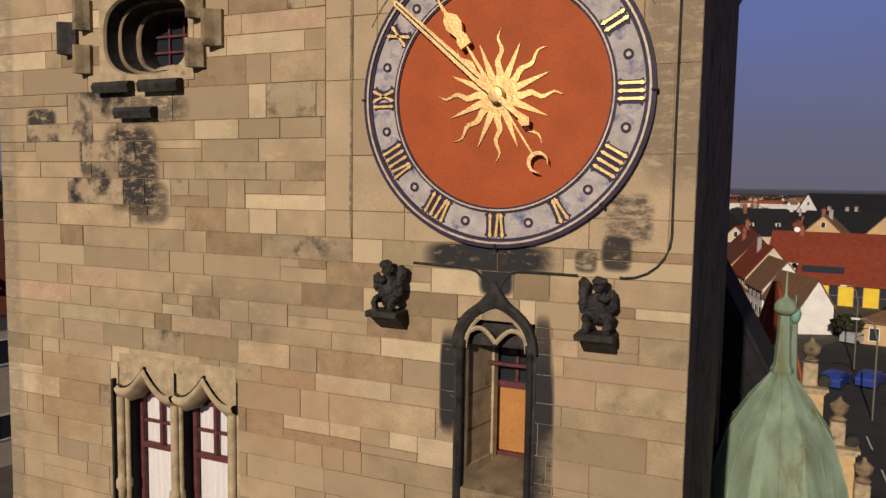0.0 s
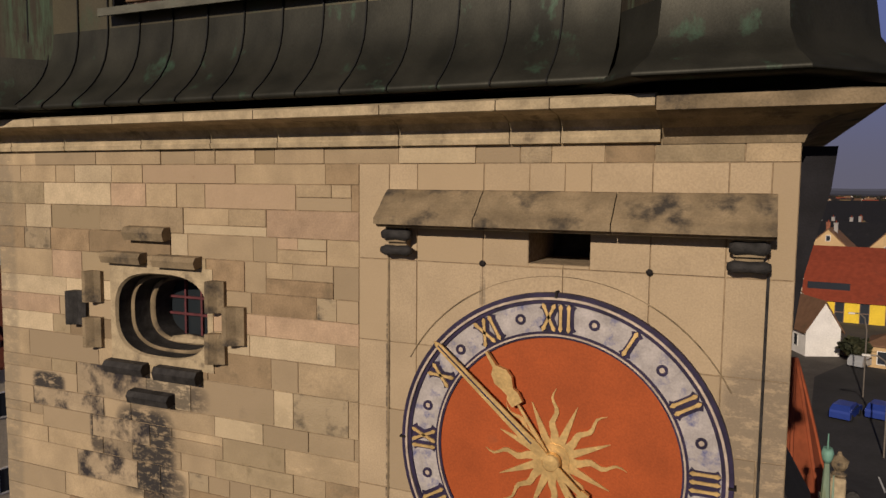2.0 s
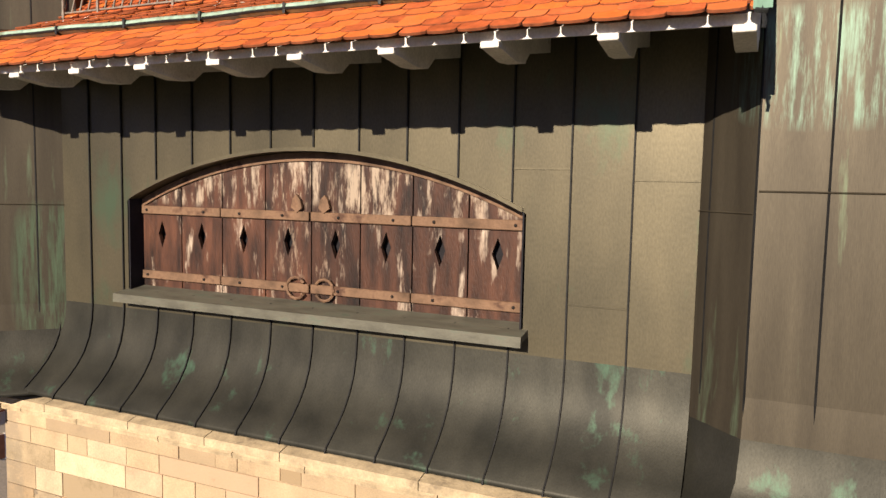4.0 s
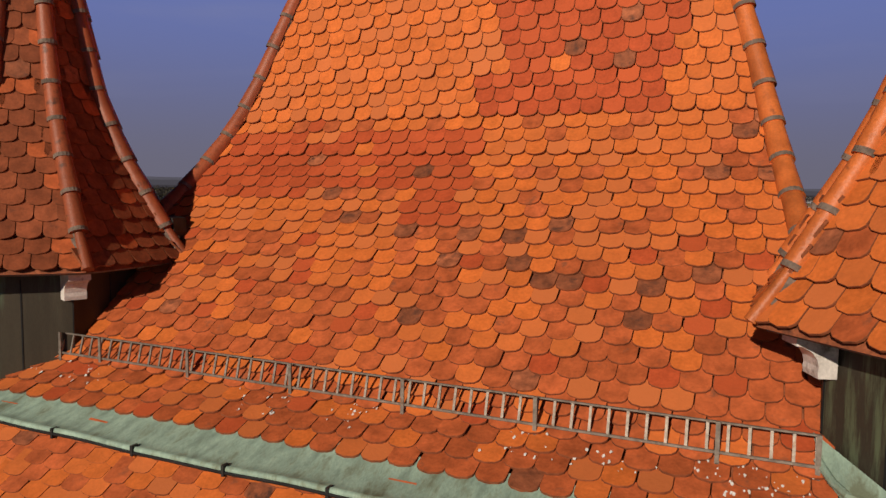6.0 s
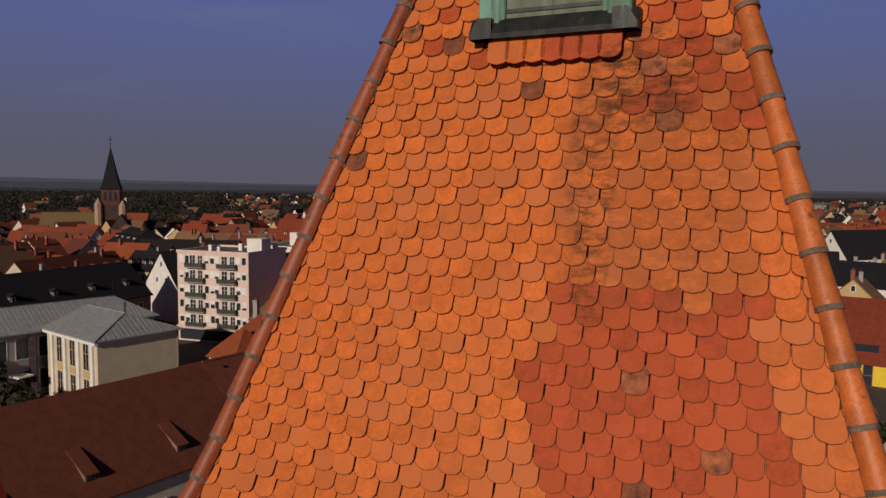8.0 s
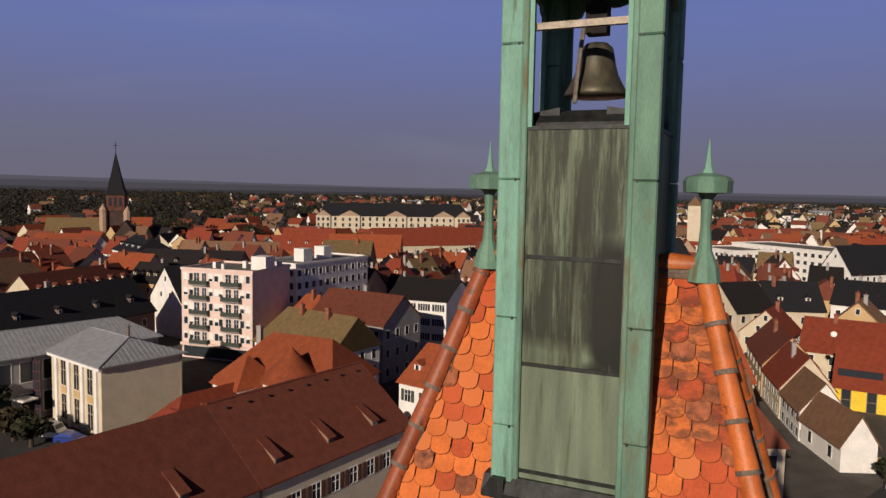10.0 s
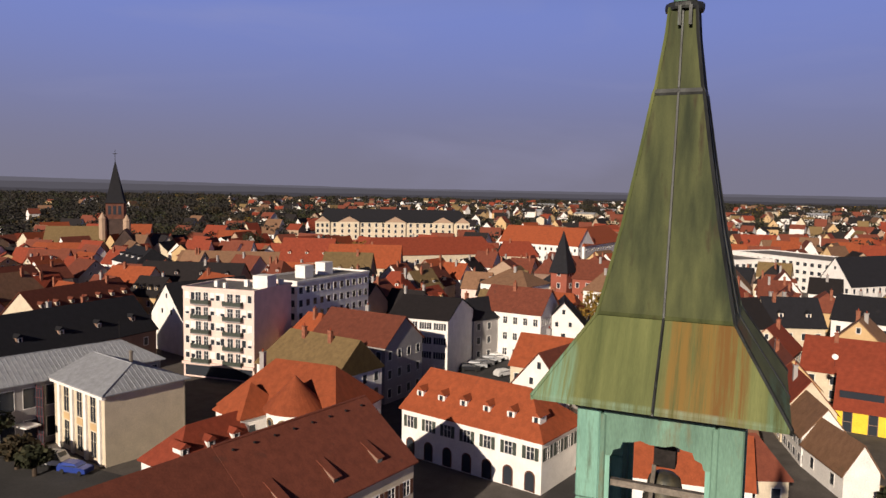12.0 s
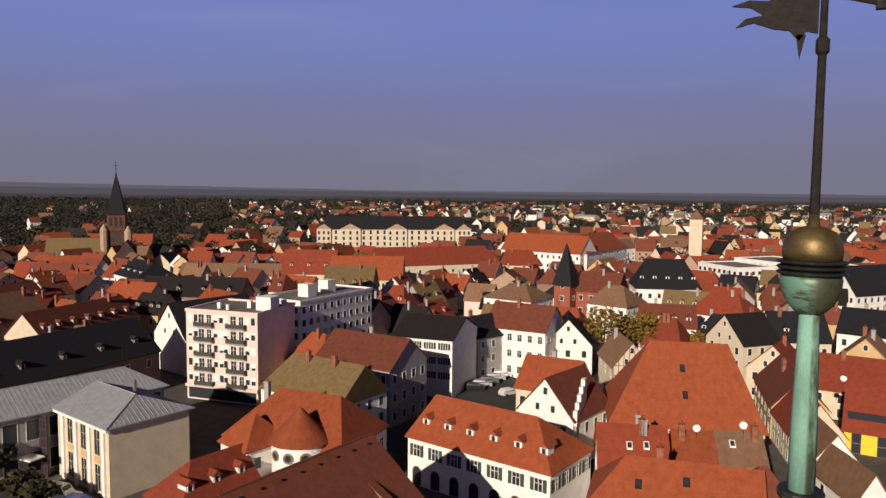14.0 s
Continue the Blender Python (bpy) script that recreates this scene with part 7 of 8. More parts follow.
for k in range(7):                                    # tall arched openings of its ground floor
    x = (k + 0.5) * 21.93 / 7
    arch = [(x - 0.75, 0.1), (x + 0.75, 0.1)] + [(x + 0.75 * math.cos(a), 1.95 + 0.75 * math.sin(a)) for a in [math.pi * i / 10 for i in range(11)]]
    dr = part("arched_door", prism(arch, "y", -0.04, 0.02), SHUTTER["brown"], wh)
    part("pane", prism([(x + (u - x) * 0.8, 0.2 + (v - 0.1) * 0.9) for u, v in arch], "y", -0.06, -0.04), PANE, dr)
# stepped gable behind
house((-36.5, 101.0), (-27.5, 98.5), 11, 9.0, 14.2, "white", "rust", across=True, storeys=2, cols=3, label="white house with a stepped gable and dark-red roof", chimneys=0)
stp = empty("stepped_gable", (-27.2, 98.5, 9.0), "white stepped gable wall", "gable")
for k in range(5):
    under(part("step", box(-27.6, -27.0, 98.8 + k * 1.1, 100.1 + k * 1.1, 8.0, 10.2 + k * 0.9), PLASTER["white"], stp), (-27.2, 98.5, 9.0))
house((-40.0, 110.2), (-30.5, 109.4), 10, 9.5, 13.8, "cream", "orange", hip=(0, 0), storeys=2, cols=4, label="orange-roofed house in the narrow street")

# white office with ribbon windows and dark roof
off = house((-70.0, 123.2), (-57.5, 123.9), 15, 13.0, 16.2, "white", "dark", storeys=4, cols=0, label="white four-storey office with ribbon windows and a dark roof", chimneys=0, name="office_building", group="")
for s in (1, 2, 3):
    for c in range(4):
        part("window_band", box(0.6 + 3.0 * c, 3.1 + 3.0 * c, -0.03, 0.05, s * 2.85 + 0.9, s * 2.85 + 2.2), PANE, off)
        for k in range(1, 5):
            part("mullion", box(0.6 + 3.0 * c + k * .5 - .05, 0.6 + 3.0 * c + k * .5 + .05, -0.06, -0.03, s * 2.85 + 0.9, s * 2.85 + 2.2), PLASTER["white"], off)
house((-58.0, 138.5), (-51.5, 152), 9, 10.8, 14.5, "grey", "slate", hip=(2, 2), storeys=3, cols=5, label="grey house with a dark mansard roof")
house((-59.0, 145.4), (-45.0, 144.0), 11, 12.2, 16.8, "white", "rust", storeys=3, cols=6, label="white three-storey house with a tall rust-red roof", detail=True)
house((-46.9, 149.6), (-36.9, 152.2), 12, 8.4, 14.0, "white", "dark", across=True, storeys=2, cols=3, label="white gabled house with a black roof", chimneys=0)

# great orange roof and the low roofs before it
def skylight(ob, x, f, depth, e, r, mat):
    """A small roof light lying on the front slope, f of the way up it."""
    k = (r - e) / (depth / 2)
    y, z = f * depth / 2, e - GROUND + f * (r - e) + 0.17
    sl = part("skylight", prism([(y, z), (y, z + 0.14), (y + 0.75, z + 0.14 + 0.75 * k), (y + 0.75, z + 0.75 * k)], "x", x - 0.35, x + 0.35), mat, ob)
    part("pane", prism([(y + 0.1, z + 0.15 + 0.1 * k), (y + 0.1, z + 0.17 + 0.1 * k), (y + 0.65, z + 0.17 + 0.65 * k), (y + 0.65, z + 0.15 + 0.65 * k)], "x", x - 0.25, x + 0.25), PANE, sl)


big = house((-22.6, 100.0), (-2.4, 105.0), 18, 9.0, 19.0, "cream", "orange", hip=(6.0, 3.5), storeys=2, cols=6, label="big barn-like house under a plain orange roof", chimneys=0)
low_front = house((-19.2, 72.0), (-2.2, 74.0), 9, 9.0, 12.8, "white", "orange", hip=(3.5, 0), storeys=2, cols=6, label="white house with an orange tiled roof", detail=True)
small_red = house((-20.3, 83.2), (-12.6, 85.4), 9, 8.6, 12.6, "white", "red", storeys=2, cols=3, label="small house with a red roof, tall chimneys and skylights", chimneys=3)
house((-12.0, 86.8), (-7.2, 88.0), 7, 9.2, 12.2, "cream", "orange", storeys=2, cols=2, label="small orange-roofed back house")
small_brown = house((-7.0, 88.2), (-2.2, 89.6), 7, 9.6, 12.4, "ochre", "brown", storeys=2, cols=2, label="lichen-brown roofed house with a white skylight")
house((-3.6, 78.0), (1.2, 80.0), 7, 8.6, 12.0, "cream", "rust", hip=(2.2, 2.2), storeys=2, cols=2, label="house with a pointed dark-red hipped roof", chimneys=0)
for ob, D_, e_, r_, spots, mt in ((big, 18, 9.0, 19.0, ((10.5, 0.62), (10.6, 0.30)), ROOFS["dark"]), (low_front, 9, 9.0, 12.8, ((5.0, 0.35), (9.8, 0.5)), ROOFS["dark"]), (small_red, 9, 8.6, 12.6, ((3.6, 0.4), (5.6, 0.42)), PLASTER["white"]),
                                  (small_brown, 7, 9.6, 12.4, ((1.6, 0.45),), PLASTER["white"])):
    for x, f in spots:
        skylight(ob, x, f, D_, e_, r_, mt)


def satellite_dish(x, y, z, h):
    d = empty("satellite_dish", (x, y, z), "white satellite dish on a thin mast above a tiled roof", "satellite dish", "satellite dishes")
    part("mast", tube([(0, 0, -0.6), (0, 0, h)], 0.03, 6), DARKMETAL, d)
    b = part("dish", lathe([(0.02, 0.0), (0.25, 0.04), (0.45, 0.14), (0.45, 0.16), (0.25, 0.06), (0.02, 0.02)], 20), PLASTER["white"], d)
    b.matrix_basis = Matrix.Translation((0, -0.05, h)) @ Matrix.Rotation(radians(65), 4, "X") @ Matrix.Rotation(radians(12), 4, "Z")


satellite_dish(-10.1, 90.2, 11.9, 0.9)
satellite_dish(-4.9, 91.6, 12.4, 1.1)
satellite_dish(8.2, 123.0, 12.6, 0.8)
# timber-framed house
tud = house((-29.0, 134.5), (-22.5, 137.5), 12, 8.8, 13.2, "cream", "brown", across=True, storeys=2, cols=2, label="half-timbered gabled house with brown beams", chimneys=1)
for u in range(8):
    part("beam", box(u * 1.0, u * 1.0 + 0.16, -0.06, 0.0, 3.6, 7.3 + 4.3 * (1 - abs(u - 3.5) / 3.6)), PLASTER["brown"], tud)
for z in (3.6, 5.4, 7.3):
    part("beam", box(0, 7.1, -0.065, 0.0, z, z + 0.18), PLASTER["brown"], tud)

# villa with the three round windows
house((-61.0, 57.4), (-58.7, 67.8), 7.2, 6.0, 9.6, "white", "red", hip=(3.6, 0), storeys=1, cols=3, label="low wing with a hipped red roof and white dormers", dormers=3, name="villa_wing", group="", chimneys=0)
house((-67.3, 71.6), (-49.6, 72.0), 12, 9.4, 14.4, "white", "orange", hip=(4.6, 3.6), storeys=2, cols=6, label="white villa with hipped orange roofs", name="villa", group="", detail=True)
bay = empty("round_bay", (-55.9, 72.5, GROUND), "white curved bay with three round windows", "bay")
part("wall", lathe([(3.6, 0), (3.6, 8.5), (3.8, 8.65)], 32), PLASTER["white"], bay)
part("roof", lathe([(4.05, 8.6), (3.95, 8.75), (2.7, 10.0), (1.5, 11.2), (0.7, 12.1), (0.1, 12.7)], 32), ROOFS["orange"], bay)
for k, a in enumerate((-112, -79, -46)):
    w = part("round_window", ring(0, 7.3, 0.45, 0.68, -3.72, -3.5, 20), STONE_DARK, bay)
    w.matrix_basis = Matrix.Rotation(radians(a + 90), 4, "Z")
    g = part("pane", prism([(0.45 * math.cos(t), 7.3 + 0.45 * math.sin(t)) for t in [2 * math.pi * i / 16 for i in range(16)]], "y", -3.63, -3.55), PANE, w)
house((-66.6, 70.0), (-61.0, 68.2), 6.5, 9.2, 12.4, "white", "orange", hip=(2.7, 2.7), storeys=2, cols=2, label="white stair wing with a red hipped roof", name="villa_wing", group="", chimneys=0)
house((-77.2, 91.5), (-60.2, 88.2), 11, 9.6, 14.4, "white", "moss", storeys=3, cols=6, hip=(2, 0), label="house with a lichen-yellow tiled roof and brick chimney", chimneys=2)
house((-76.4, 106.0), (-60.0, 103.5), 11, 11.5, 15.8, "grey", "rust", storeys=3, cols=6, label="shaded house with a dark-red roof")

# left: dark long roofs, white gable
house((-113.3, 58.0), (-112.6, 104.5), 13, 9.5, 15.5, "brown", "slate", storeys=2, cols=9, label="long house under a near-black roof with small dormers", chimneys=2, dormers=6)
house((-127.5, 117.6), (-115.2, 114.4), 20, 9.6, 16.6, "white", "slate", across=True, storeys=2, cols=0, label="white blank gable with a slate roof", chimneys=0)
house((-144.3, 103.0), (-147.6, 132.0), 11, 9.0, 14.2, "cream", "rust", storeys=2, cols=10, dormers=7, label="long dark-red roofed row with small dormers")
house((-176.5, 145.5), (-163.0, 148.0), 12, 9.0, 14.2, "cream", "orange", storeys=2, cols=4, label="house with an orange roof closing the row")
house((-190.0, 117.0), (-192.5, 141.0), 12, 9.0, 14.2, "white", "rust", storeys=2, cols=8, dormers=6, label="dark-red roofed house with a row of dormers")
house((-142, 143), (-128, 138), 12, 9.5, 15, "cream", "orange", storeys=2, cols=4, label="house with a bright orange-red roof")
house((-138.5, 103.5), (-131.0, 106.0), 9, 7.5, 11.5, "ochre", "moss", storeys=2, cols=4, label="ochre house with a mossy roof")
house((-218, 186), (-196, 176), 14, 11, 16, "white", "slate", hip=(3, 3), storeys=2, cols=7, dormers=4, label="white house with a slate mansard and white dormers")
house((-191, 157), (-176, 160), 12, 8.5, 13, "white", "rust", storeys=2, cols=4, hip=(3, 0), label="white house with twin round dormers", dormers=2)
house((-176, 158), (-146, 168), 12, 9.5, 14.5, "brown", "dark", storeys=2, cols=8, dormers=4, label="long house with a dark roof and dormers")
house((-206, 205), (-168, 222), 12, 9, 13, "white", "brown", storeys=2, cols=12, label="long white hall with a brown roof")
house((-166, 215), (-148, 222), 14, 11, 19, "cream", "red", storeys=2, cols=5, dormers=3, label="house with a tall bright red roof")
house((-146, 216), (-122, 226), 14, 10, 17.5, "cream", "orange", storeys=2, cols=6, label="house with a wide orange roof")
house((-126, 182), (-112, 187), 14, 11, 18, "brown", "moss", storeys=2, cols=4, dormers=4, label="house with a tall lichen-brown roof")
house((-142.5, 238), (-104, 279), 14, 12.5, 18.8, "cream", "red", storeys=2, cols=12, label="long house with a bright red roof", hip=(4, 4))
house((-104, 279), (-88, 284), 14, 11.5, 17, "cream", "red", storeys=2, cols=6, label="cream house with a long red roof", hip=(2, 4))
house((-121, 328), (-80, 318), 16, 14, 21.5, "white", "orange", storeys=3, cols=14, label="large white building with a bright orange roof", chimneys=0)
house((-78, 322), (-70, 376), 16, 14, 21.5, "white", "orange", storeys=3, cols=14, hip=(5, 5), label="side wing of the large orange-roofed building", chimneys=0)
house((-60.0, 204), (-55.0, 203), 5, 16.4, 26.4, "redstone", "slate", hip=(2.4, 2.4), storeys=4, cols=1, label="red sandstone tower with a dark pointed roof", chimneys=0, name="red_tower", group="", over=0.5)
house((-54, 206), (-42, 205), 12, 13, 18, "redstone", "rust", storeys=3, cols=4, label="red sandstone building beside the tower")
house((-72, 178), (-58, 175), 12, 13.5, 16.8, "white", "brown", hip=(5, 5), storeys=3, cols=5, label="tall white house with a low brown hipped roof")
house((-47, 190), (-36, 187), 12, 12, 16.5, "white", "brown", hip=(3, 4), storeys=3, cols=4, label="white house with a hipped brown roof")
house((-31, 176), (-18, 178), 12, 9.5, 14, "white", "rust", storeys=2, cols=4, label="house with a dark-red roof and white skylights", dormers=4)
house((-41, 232), (-22, 238), 16, 11.5, 20.0, "white", "slate", hip=(4, 4), storeys=2, cols=7, dormers=5, label="white building with a steep slate roof", chimneys=0)
house((-22, 196), (-8, 192), 14, 10.5, 15.5, "white", "red", hip=(4, 4), storeys=3, cols=5, label="white house with a broad red hipped roof", chimneys=2)
house((-15, 168), (-7, 160), 10, 10, 15.5, "cream", "dark", across=True, storeys=3, cols=3, label="cream gabled house with a dark roof")
house((-16.5, 330), (21.5, 294), 22, 14, 15, "white", "flat", flat=True, storeys=4, cols=16, label="long white modern block with a flat roof", name="modern_block", group="", win=(1.6, 1.4))
house((-30, 318), (-14, 300), 18, 12.5, 13.5, "white", "flat", flat=True, storeys=3, cols=8, label="white flat-roofed block with ribbon windows", name="modern_block", group="", win=(1.6, 1.4))
house((12.8, 257), (21.5, 249), 46, 11.0, 19.2, "white", "slate", across=True, storeys=3, cols=4, label="long white building with a slate roof, gable to the street", chimneys=0, dormers=0)

# right: street row, yellow house, white gable
house((-4.4, 145.0), (-1.6, 126.2), 8.5, 7.0, 11.6, "ochre", "rust", storeys=2, cols=5, label="ochre street house with a dark-red roof and roof lights", chimneys=2)
house((-1.4, 125.8), (1.0, 114.3), 7.5, 6.4, 11.0, "cream", "red", storeys=2, cols=4, label="cream street house with a red roof and roof lights", chimneys=1)
house((1.2, 114.0), (3.4, 104.9), 6.0, 5.8, 9.6, "white", "brown", storeys=2, cols=4, label="white street house with a brown tiled roof", shutter="grey", chimneys=0, win=(0.8, 1.1))
house((3.6, 104.6), (7.6, 94.8), 4.3, 5.0, 8.4, "white", "brown", storeys=1, cols=2, label="low white house with a blank gable and brown roof", chimneys=0, sides=False)
yel = house((8.8, 124.8), (26, 122.6), 15, 5.0, 10.4, "yellow", "red", storeys=2, cols=5, label="bright yellow house under a wide red roof", shutter=None, win=(1.2, 1.5), chimneys=1, hip=(0, 0), win_trim=PLASTER["brown"])
part("roof_terrace", box(0.4, 6.5, 1.7, 2.0, 4.9, 6.0), PANE, yel)
house((4.5, 143), (32, 139), 14, 6.8, 11.8, "cream", "red", storeys=2, cols=8, label="long house with a broad red roof")
house((14, 92), (26, 89), 6, 4.2, 5.2, "ochre", "brown", hip=(2, 2), storeys=1, cols=4, label="low ochre shed by the street", chimneys=0)
house((9, 152), (19, 150), 10, 10, 15, "ochre", "brown", across=True, storeys=2, cols=3, label="ochre gabled house with brown roof", chimneys=2)
house((21, 160), (32, 158), 12, 10, 16, "ochre", "brown", across=True, storeys=2, cols=3, label="ochre gabled house with a brown roof", chimneys=1)
house((-1, 168), (10, 172), 11, 10, 15.5, "cream", "slate", storeys=2, cols=4, dormers=2, label="house with a slate mansard and two dormers", chimneys=3)
house((12, 186), (30, 181), 12, 10, 15, "white", "slate", storeys=2, cols=6, label="white house with a black roof", chimneys=2)
house((-6, 150), (3, 148), 9, 8, 12.5, "cream", "red", across=True, storeys=2, cols=3, label="cream gabled house with a red roof")

# palace-like barracks in the distance
pal = house((-268, 389.5), (-183, 439), 16, 16.6, 24.6, "cream", "slate", hip=(5, 5), storeys=4, cols=22, label="long cream palace front with pavilions and a slate roof", name="palace", group="", win=(1.5, 2.4), chimneys=0, sides=False)
for u, w in ((-1, 9), (14, 13), (44, 13), (75, 13), (90, 9)):
    pv = part("pavilion", box(u, u + w, -1.2, 0.0, 0, 15.0), PLASTER["sand"] if w == 5 else PLASTER["cream"], pal)
    part("pediment", prism([(u - .4, 15.0), (u + w + .4, 15.0), (u + w / 2, 18.5)], "y", -1.3, 2.0), PLASTER["sand"], pv)
    for s in range(3):
        for c in range(3):
            add_window(pal, Matrix.Translation((u + (c + .5) * w / 3, -1.2, 4.4 + s * 3.6)), 1.4 * min(1, w / 7), 2.2, None, PLASTER["white"], False)
part("plinth", box(-1.3, 99.5, -1.5, -1.2, 0, 3.6), PLASTER["redstone"], pal)

# church
CHX, CHY = -283.0, 245.5
church = empty("church", (CHX, CHY, GROUND), "dark sandstone church with a slate spire and stair turrets", "church")
CP = (CHX, CHY, GROUND)
CHURCH_RED = material("red_church_stone", (0.13, 0.052, 0.036), 0.9, vary=0.25, scale=0.4, bump=0.2, fine=4)
DUSK = material("dark_church_stone", (0.065, 0.042, 0.036), 0.9, vary=0.25, scale=0.4, bump=0.2, fine=4)


def ch(name, geo, mat):
    return under(part(name, geo, mat, church), CP)


ca = Matrix.Translation((CHX, CHY, 0)) @ Matrix.Rotation(radians(40), 4, "Z")
ch("tower", move(box(-4, 4, -4, 4, GROUND, 21.5), ca), DUSK)
ch("string_course", move(box(-4.2, 4.2, -4.2, 4.2, 21.5, 22.0), ca), DUSK)
ch("belfry", move(box(-3.9, 3.9, -3.9, 3.9, 22.0, 29.5), ca), CHURCH_RED)
ch("spire", move(([(-4.5, -4.5, 29.3), (4.5, -4.5, 29.3), (4.5, 4.5, 29.3), (-4.5, 4.5, 29.3), (-3.5, -3.5, 31.8), (3.5, -3.5, 31.8), (3.5, 3.5, 31.8), (-3.5, 3.5, 31.8), (-1.9, -1.9, 39.5), (1.9, -1.9, 39.5), (1.9, 1.9, 39.5), (-1.9, 1.9, 39.5), (0, 0, 49.5)],
                  [(0, 1, 5, 4), (1, 2, 6, 5), (2, 3, 7, 6), (3, 0, 4, 7), (4, 5, 9, 8), (5, 6, 10, 9), (6, 7, 11, 10), (7, 4, 8, 11), (8, 9, 12), (9, 10, 12), (10, 11, 12), (11, 8, 12)]), ca), ROOFS["slate"])
ch("cross", join(tube([(CHX, CHY, 49.0), (CHX, CHY, 54.0)], 0.14, 5), tube([(CHX - 0.7, CHY - 0.6, 52.3), (CHX + 0.7, CHY + 0.6, 52.3)], 0.12, 5)), IRON)
for sx, hgt in ((-1, 22), (1, 21)):
    ch("stair_turret", move(lathe([(1.7, GROUND), (1.7, hgt), (1.9, hgt), (0.2, hgt + 3)], 8, (sx * 5.2, -4.4, 0)), ca), PLASTER["sand"])
for k in range(3):
    ch("belfry_opening", move(box(-2.9 + 2.2 * k, -1.6 + 2.2 * k, -4.0, -3.8, 24, 28), ca), PANE)
ch("nave", move(prism([(-7, GROUND), (7, GROUND), (7, 11), (0, 18), (-7, 11)], "x", -30, -4), ca), DUSK)
ch("nave_roof", move(([(-30, -7.6, 10.6), (-4, -7.6, 10.6), (-4, 0, 18.4), (-30, 0, 18.4), (-30, 7.6, 10.6), (-4, 7.6, 10.6)], [(0, 1, 2, 3), (3, 2, 5, 4)]), ca), ROOFS["moss"])
ch("transept", move(prism([(0, GROUND), (11, GROUND), (11, 10), (5.5, 17.5), (0, 10)], "y", -14, -5), ca), DUSK)
ch("transept_roof", move(([(-0.6, -14.2, 9.4), (5.5, -14.2, 17.8), (11.6, -14.2, 9.4), (-0.6, -4, 9.4), (5.5, -4, 17.8), (11.6, -4, 9.4)], [(0, 1, 4, 3), (1, 2, 5, 4)]), ca), ROOFS["brown"])
# pale stone water tower far off
wt = empty("square_tower", (-36, 372, GROUND), "pale square stone tower with a low pyramid roof", "tower")
under(part("wall", box(-39, -33, 369, 375, GROUND, 29), PLASTER["cream"], wt), (-36, 372, GROUND))
under(part("roof", ([(-39.5, 368.5, 29), (-32.5, 368.5, 29), (-32.5, 375.5, 29), (-39.5, 375.5, 29), (-36, 372, 33.5)], [(0, 1, 4), (1, 2, 4), (2, 3, 4), (3, 0, 4)]), ROOFS["brown"], wt), (-36, 372, GROUND))

# ---- streets ----
def sheet(name, pts, z, mat, label, category):
    ob = part(name, ([(x, y, z) for x, y in pts], [tuple(range(len(pts)))]), mat)
    return tagged(ob, label, category, kind="structure")


sheet("pavement", [(-260, 20), (60, 20), (60, 230), (-60, 420), (-260, 330)], GROUND + 0.02, PAVE, "grey paved yards and lanes between the houses", "pavement")
sheet("road", [(8.0, -20), (15.5, -20), (14.2, 50), (15, 78), (24, 100), (40, 112), (36, 118), (17, 104), (8.0, 84), (6.0, 60), (6.5, 40)], GROUND + 0.035, ASPHALT, "dark asphalt street beside the tower", "road")
sheet("road", [(-25, 30), (-19, 30), (-20.5, 90), (-26, 130), (-34, 172), (-40, 172), (-33.5, 130), (-25, 92)], GROUND + 0.035, ASPHALT, "narrow asphalt street running away from the tower", "road")
sheet("road", [(-75, 118), (-45, 112), (-44, 128), (-50, 134), (-50, 160), (-60, 160), (-58, 124), (-75, 126)], GROUND + 0.04, ASPHALT, "asphalt car park behind the white house", "road")
sheet("road", [(-110, 40), (-60, 40), (-70, 62), (-95, 62), (-120, 70)], GROUND + 0.04, ASPHALT, "asphalt school yard", "pavement")
WHITEPAINT = material("road_paint", (0.6, 0.6, 0.58), 0.8, vary=0.15, scale=1.0, bump=0.05)
for k in range(2):
    mk = part("road_marking", box(10.2, 10.32, 44 + 7 * k, 47 + 7 * k, GROUND + 0.036, GROUND + 0.041), WHITEPAINT)
    tagged(mk, "white dashed line on the asphalt street", "road marking", "road markings", "structure")

# ---- cars ----
CARPAINT = {k: material("car_paint_" + k, c, 0.3, 0.2, vary=0.05, scale=2, bump=0.0, spec=0.5) for k, c in
            {"white": (0.7, 0.7, 0.7), "silver": (0.42, 0.43, 0.45), "black": (0.02, 0.02, 0.025), "blue": (0.03, 0.06, 0.3), "grey": (0.12, 0.12, 0.13)}.items()}
RUBBER = material("tyre_rubber", (0.02, 0.02, 0.02), 0.9, vary=0.2, scale=5)


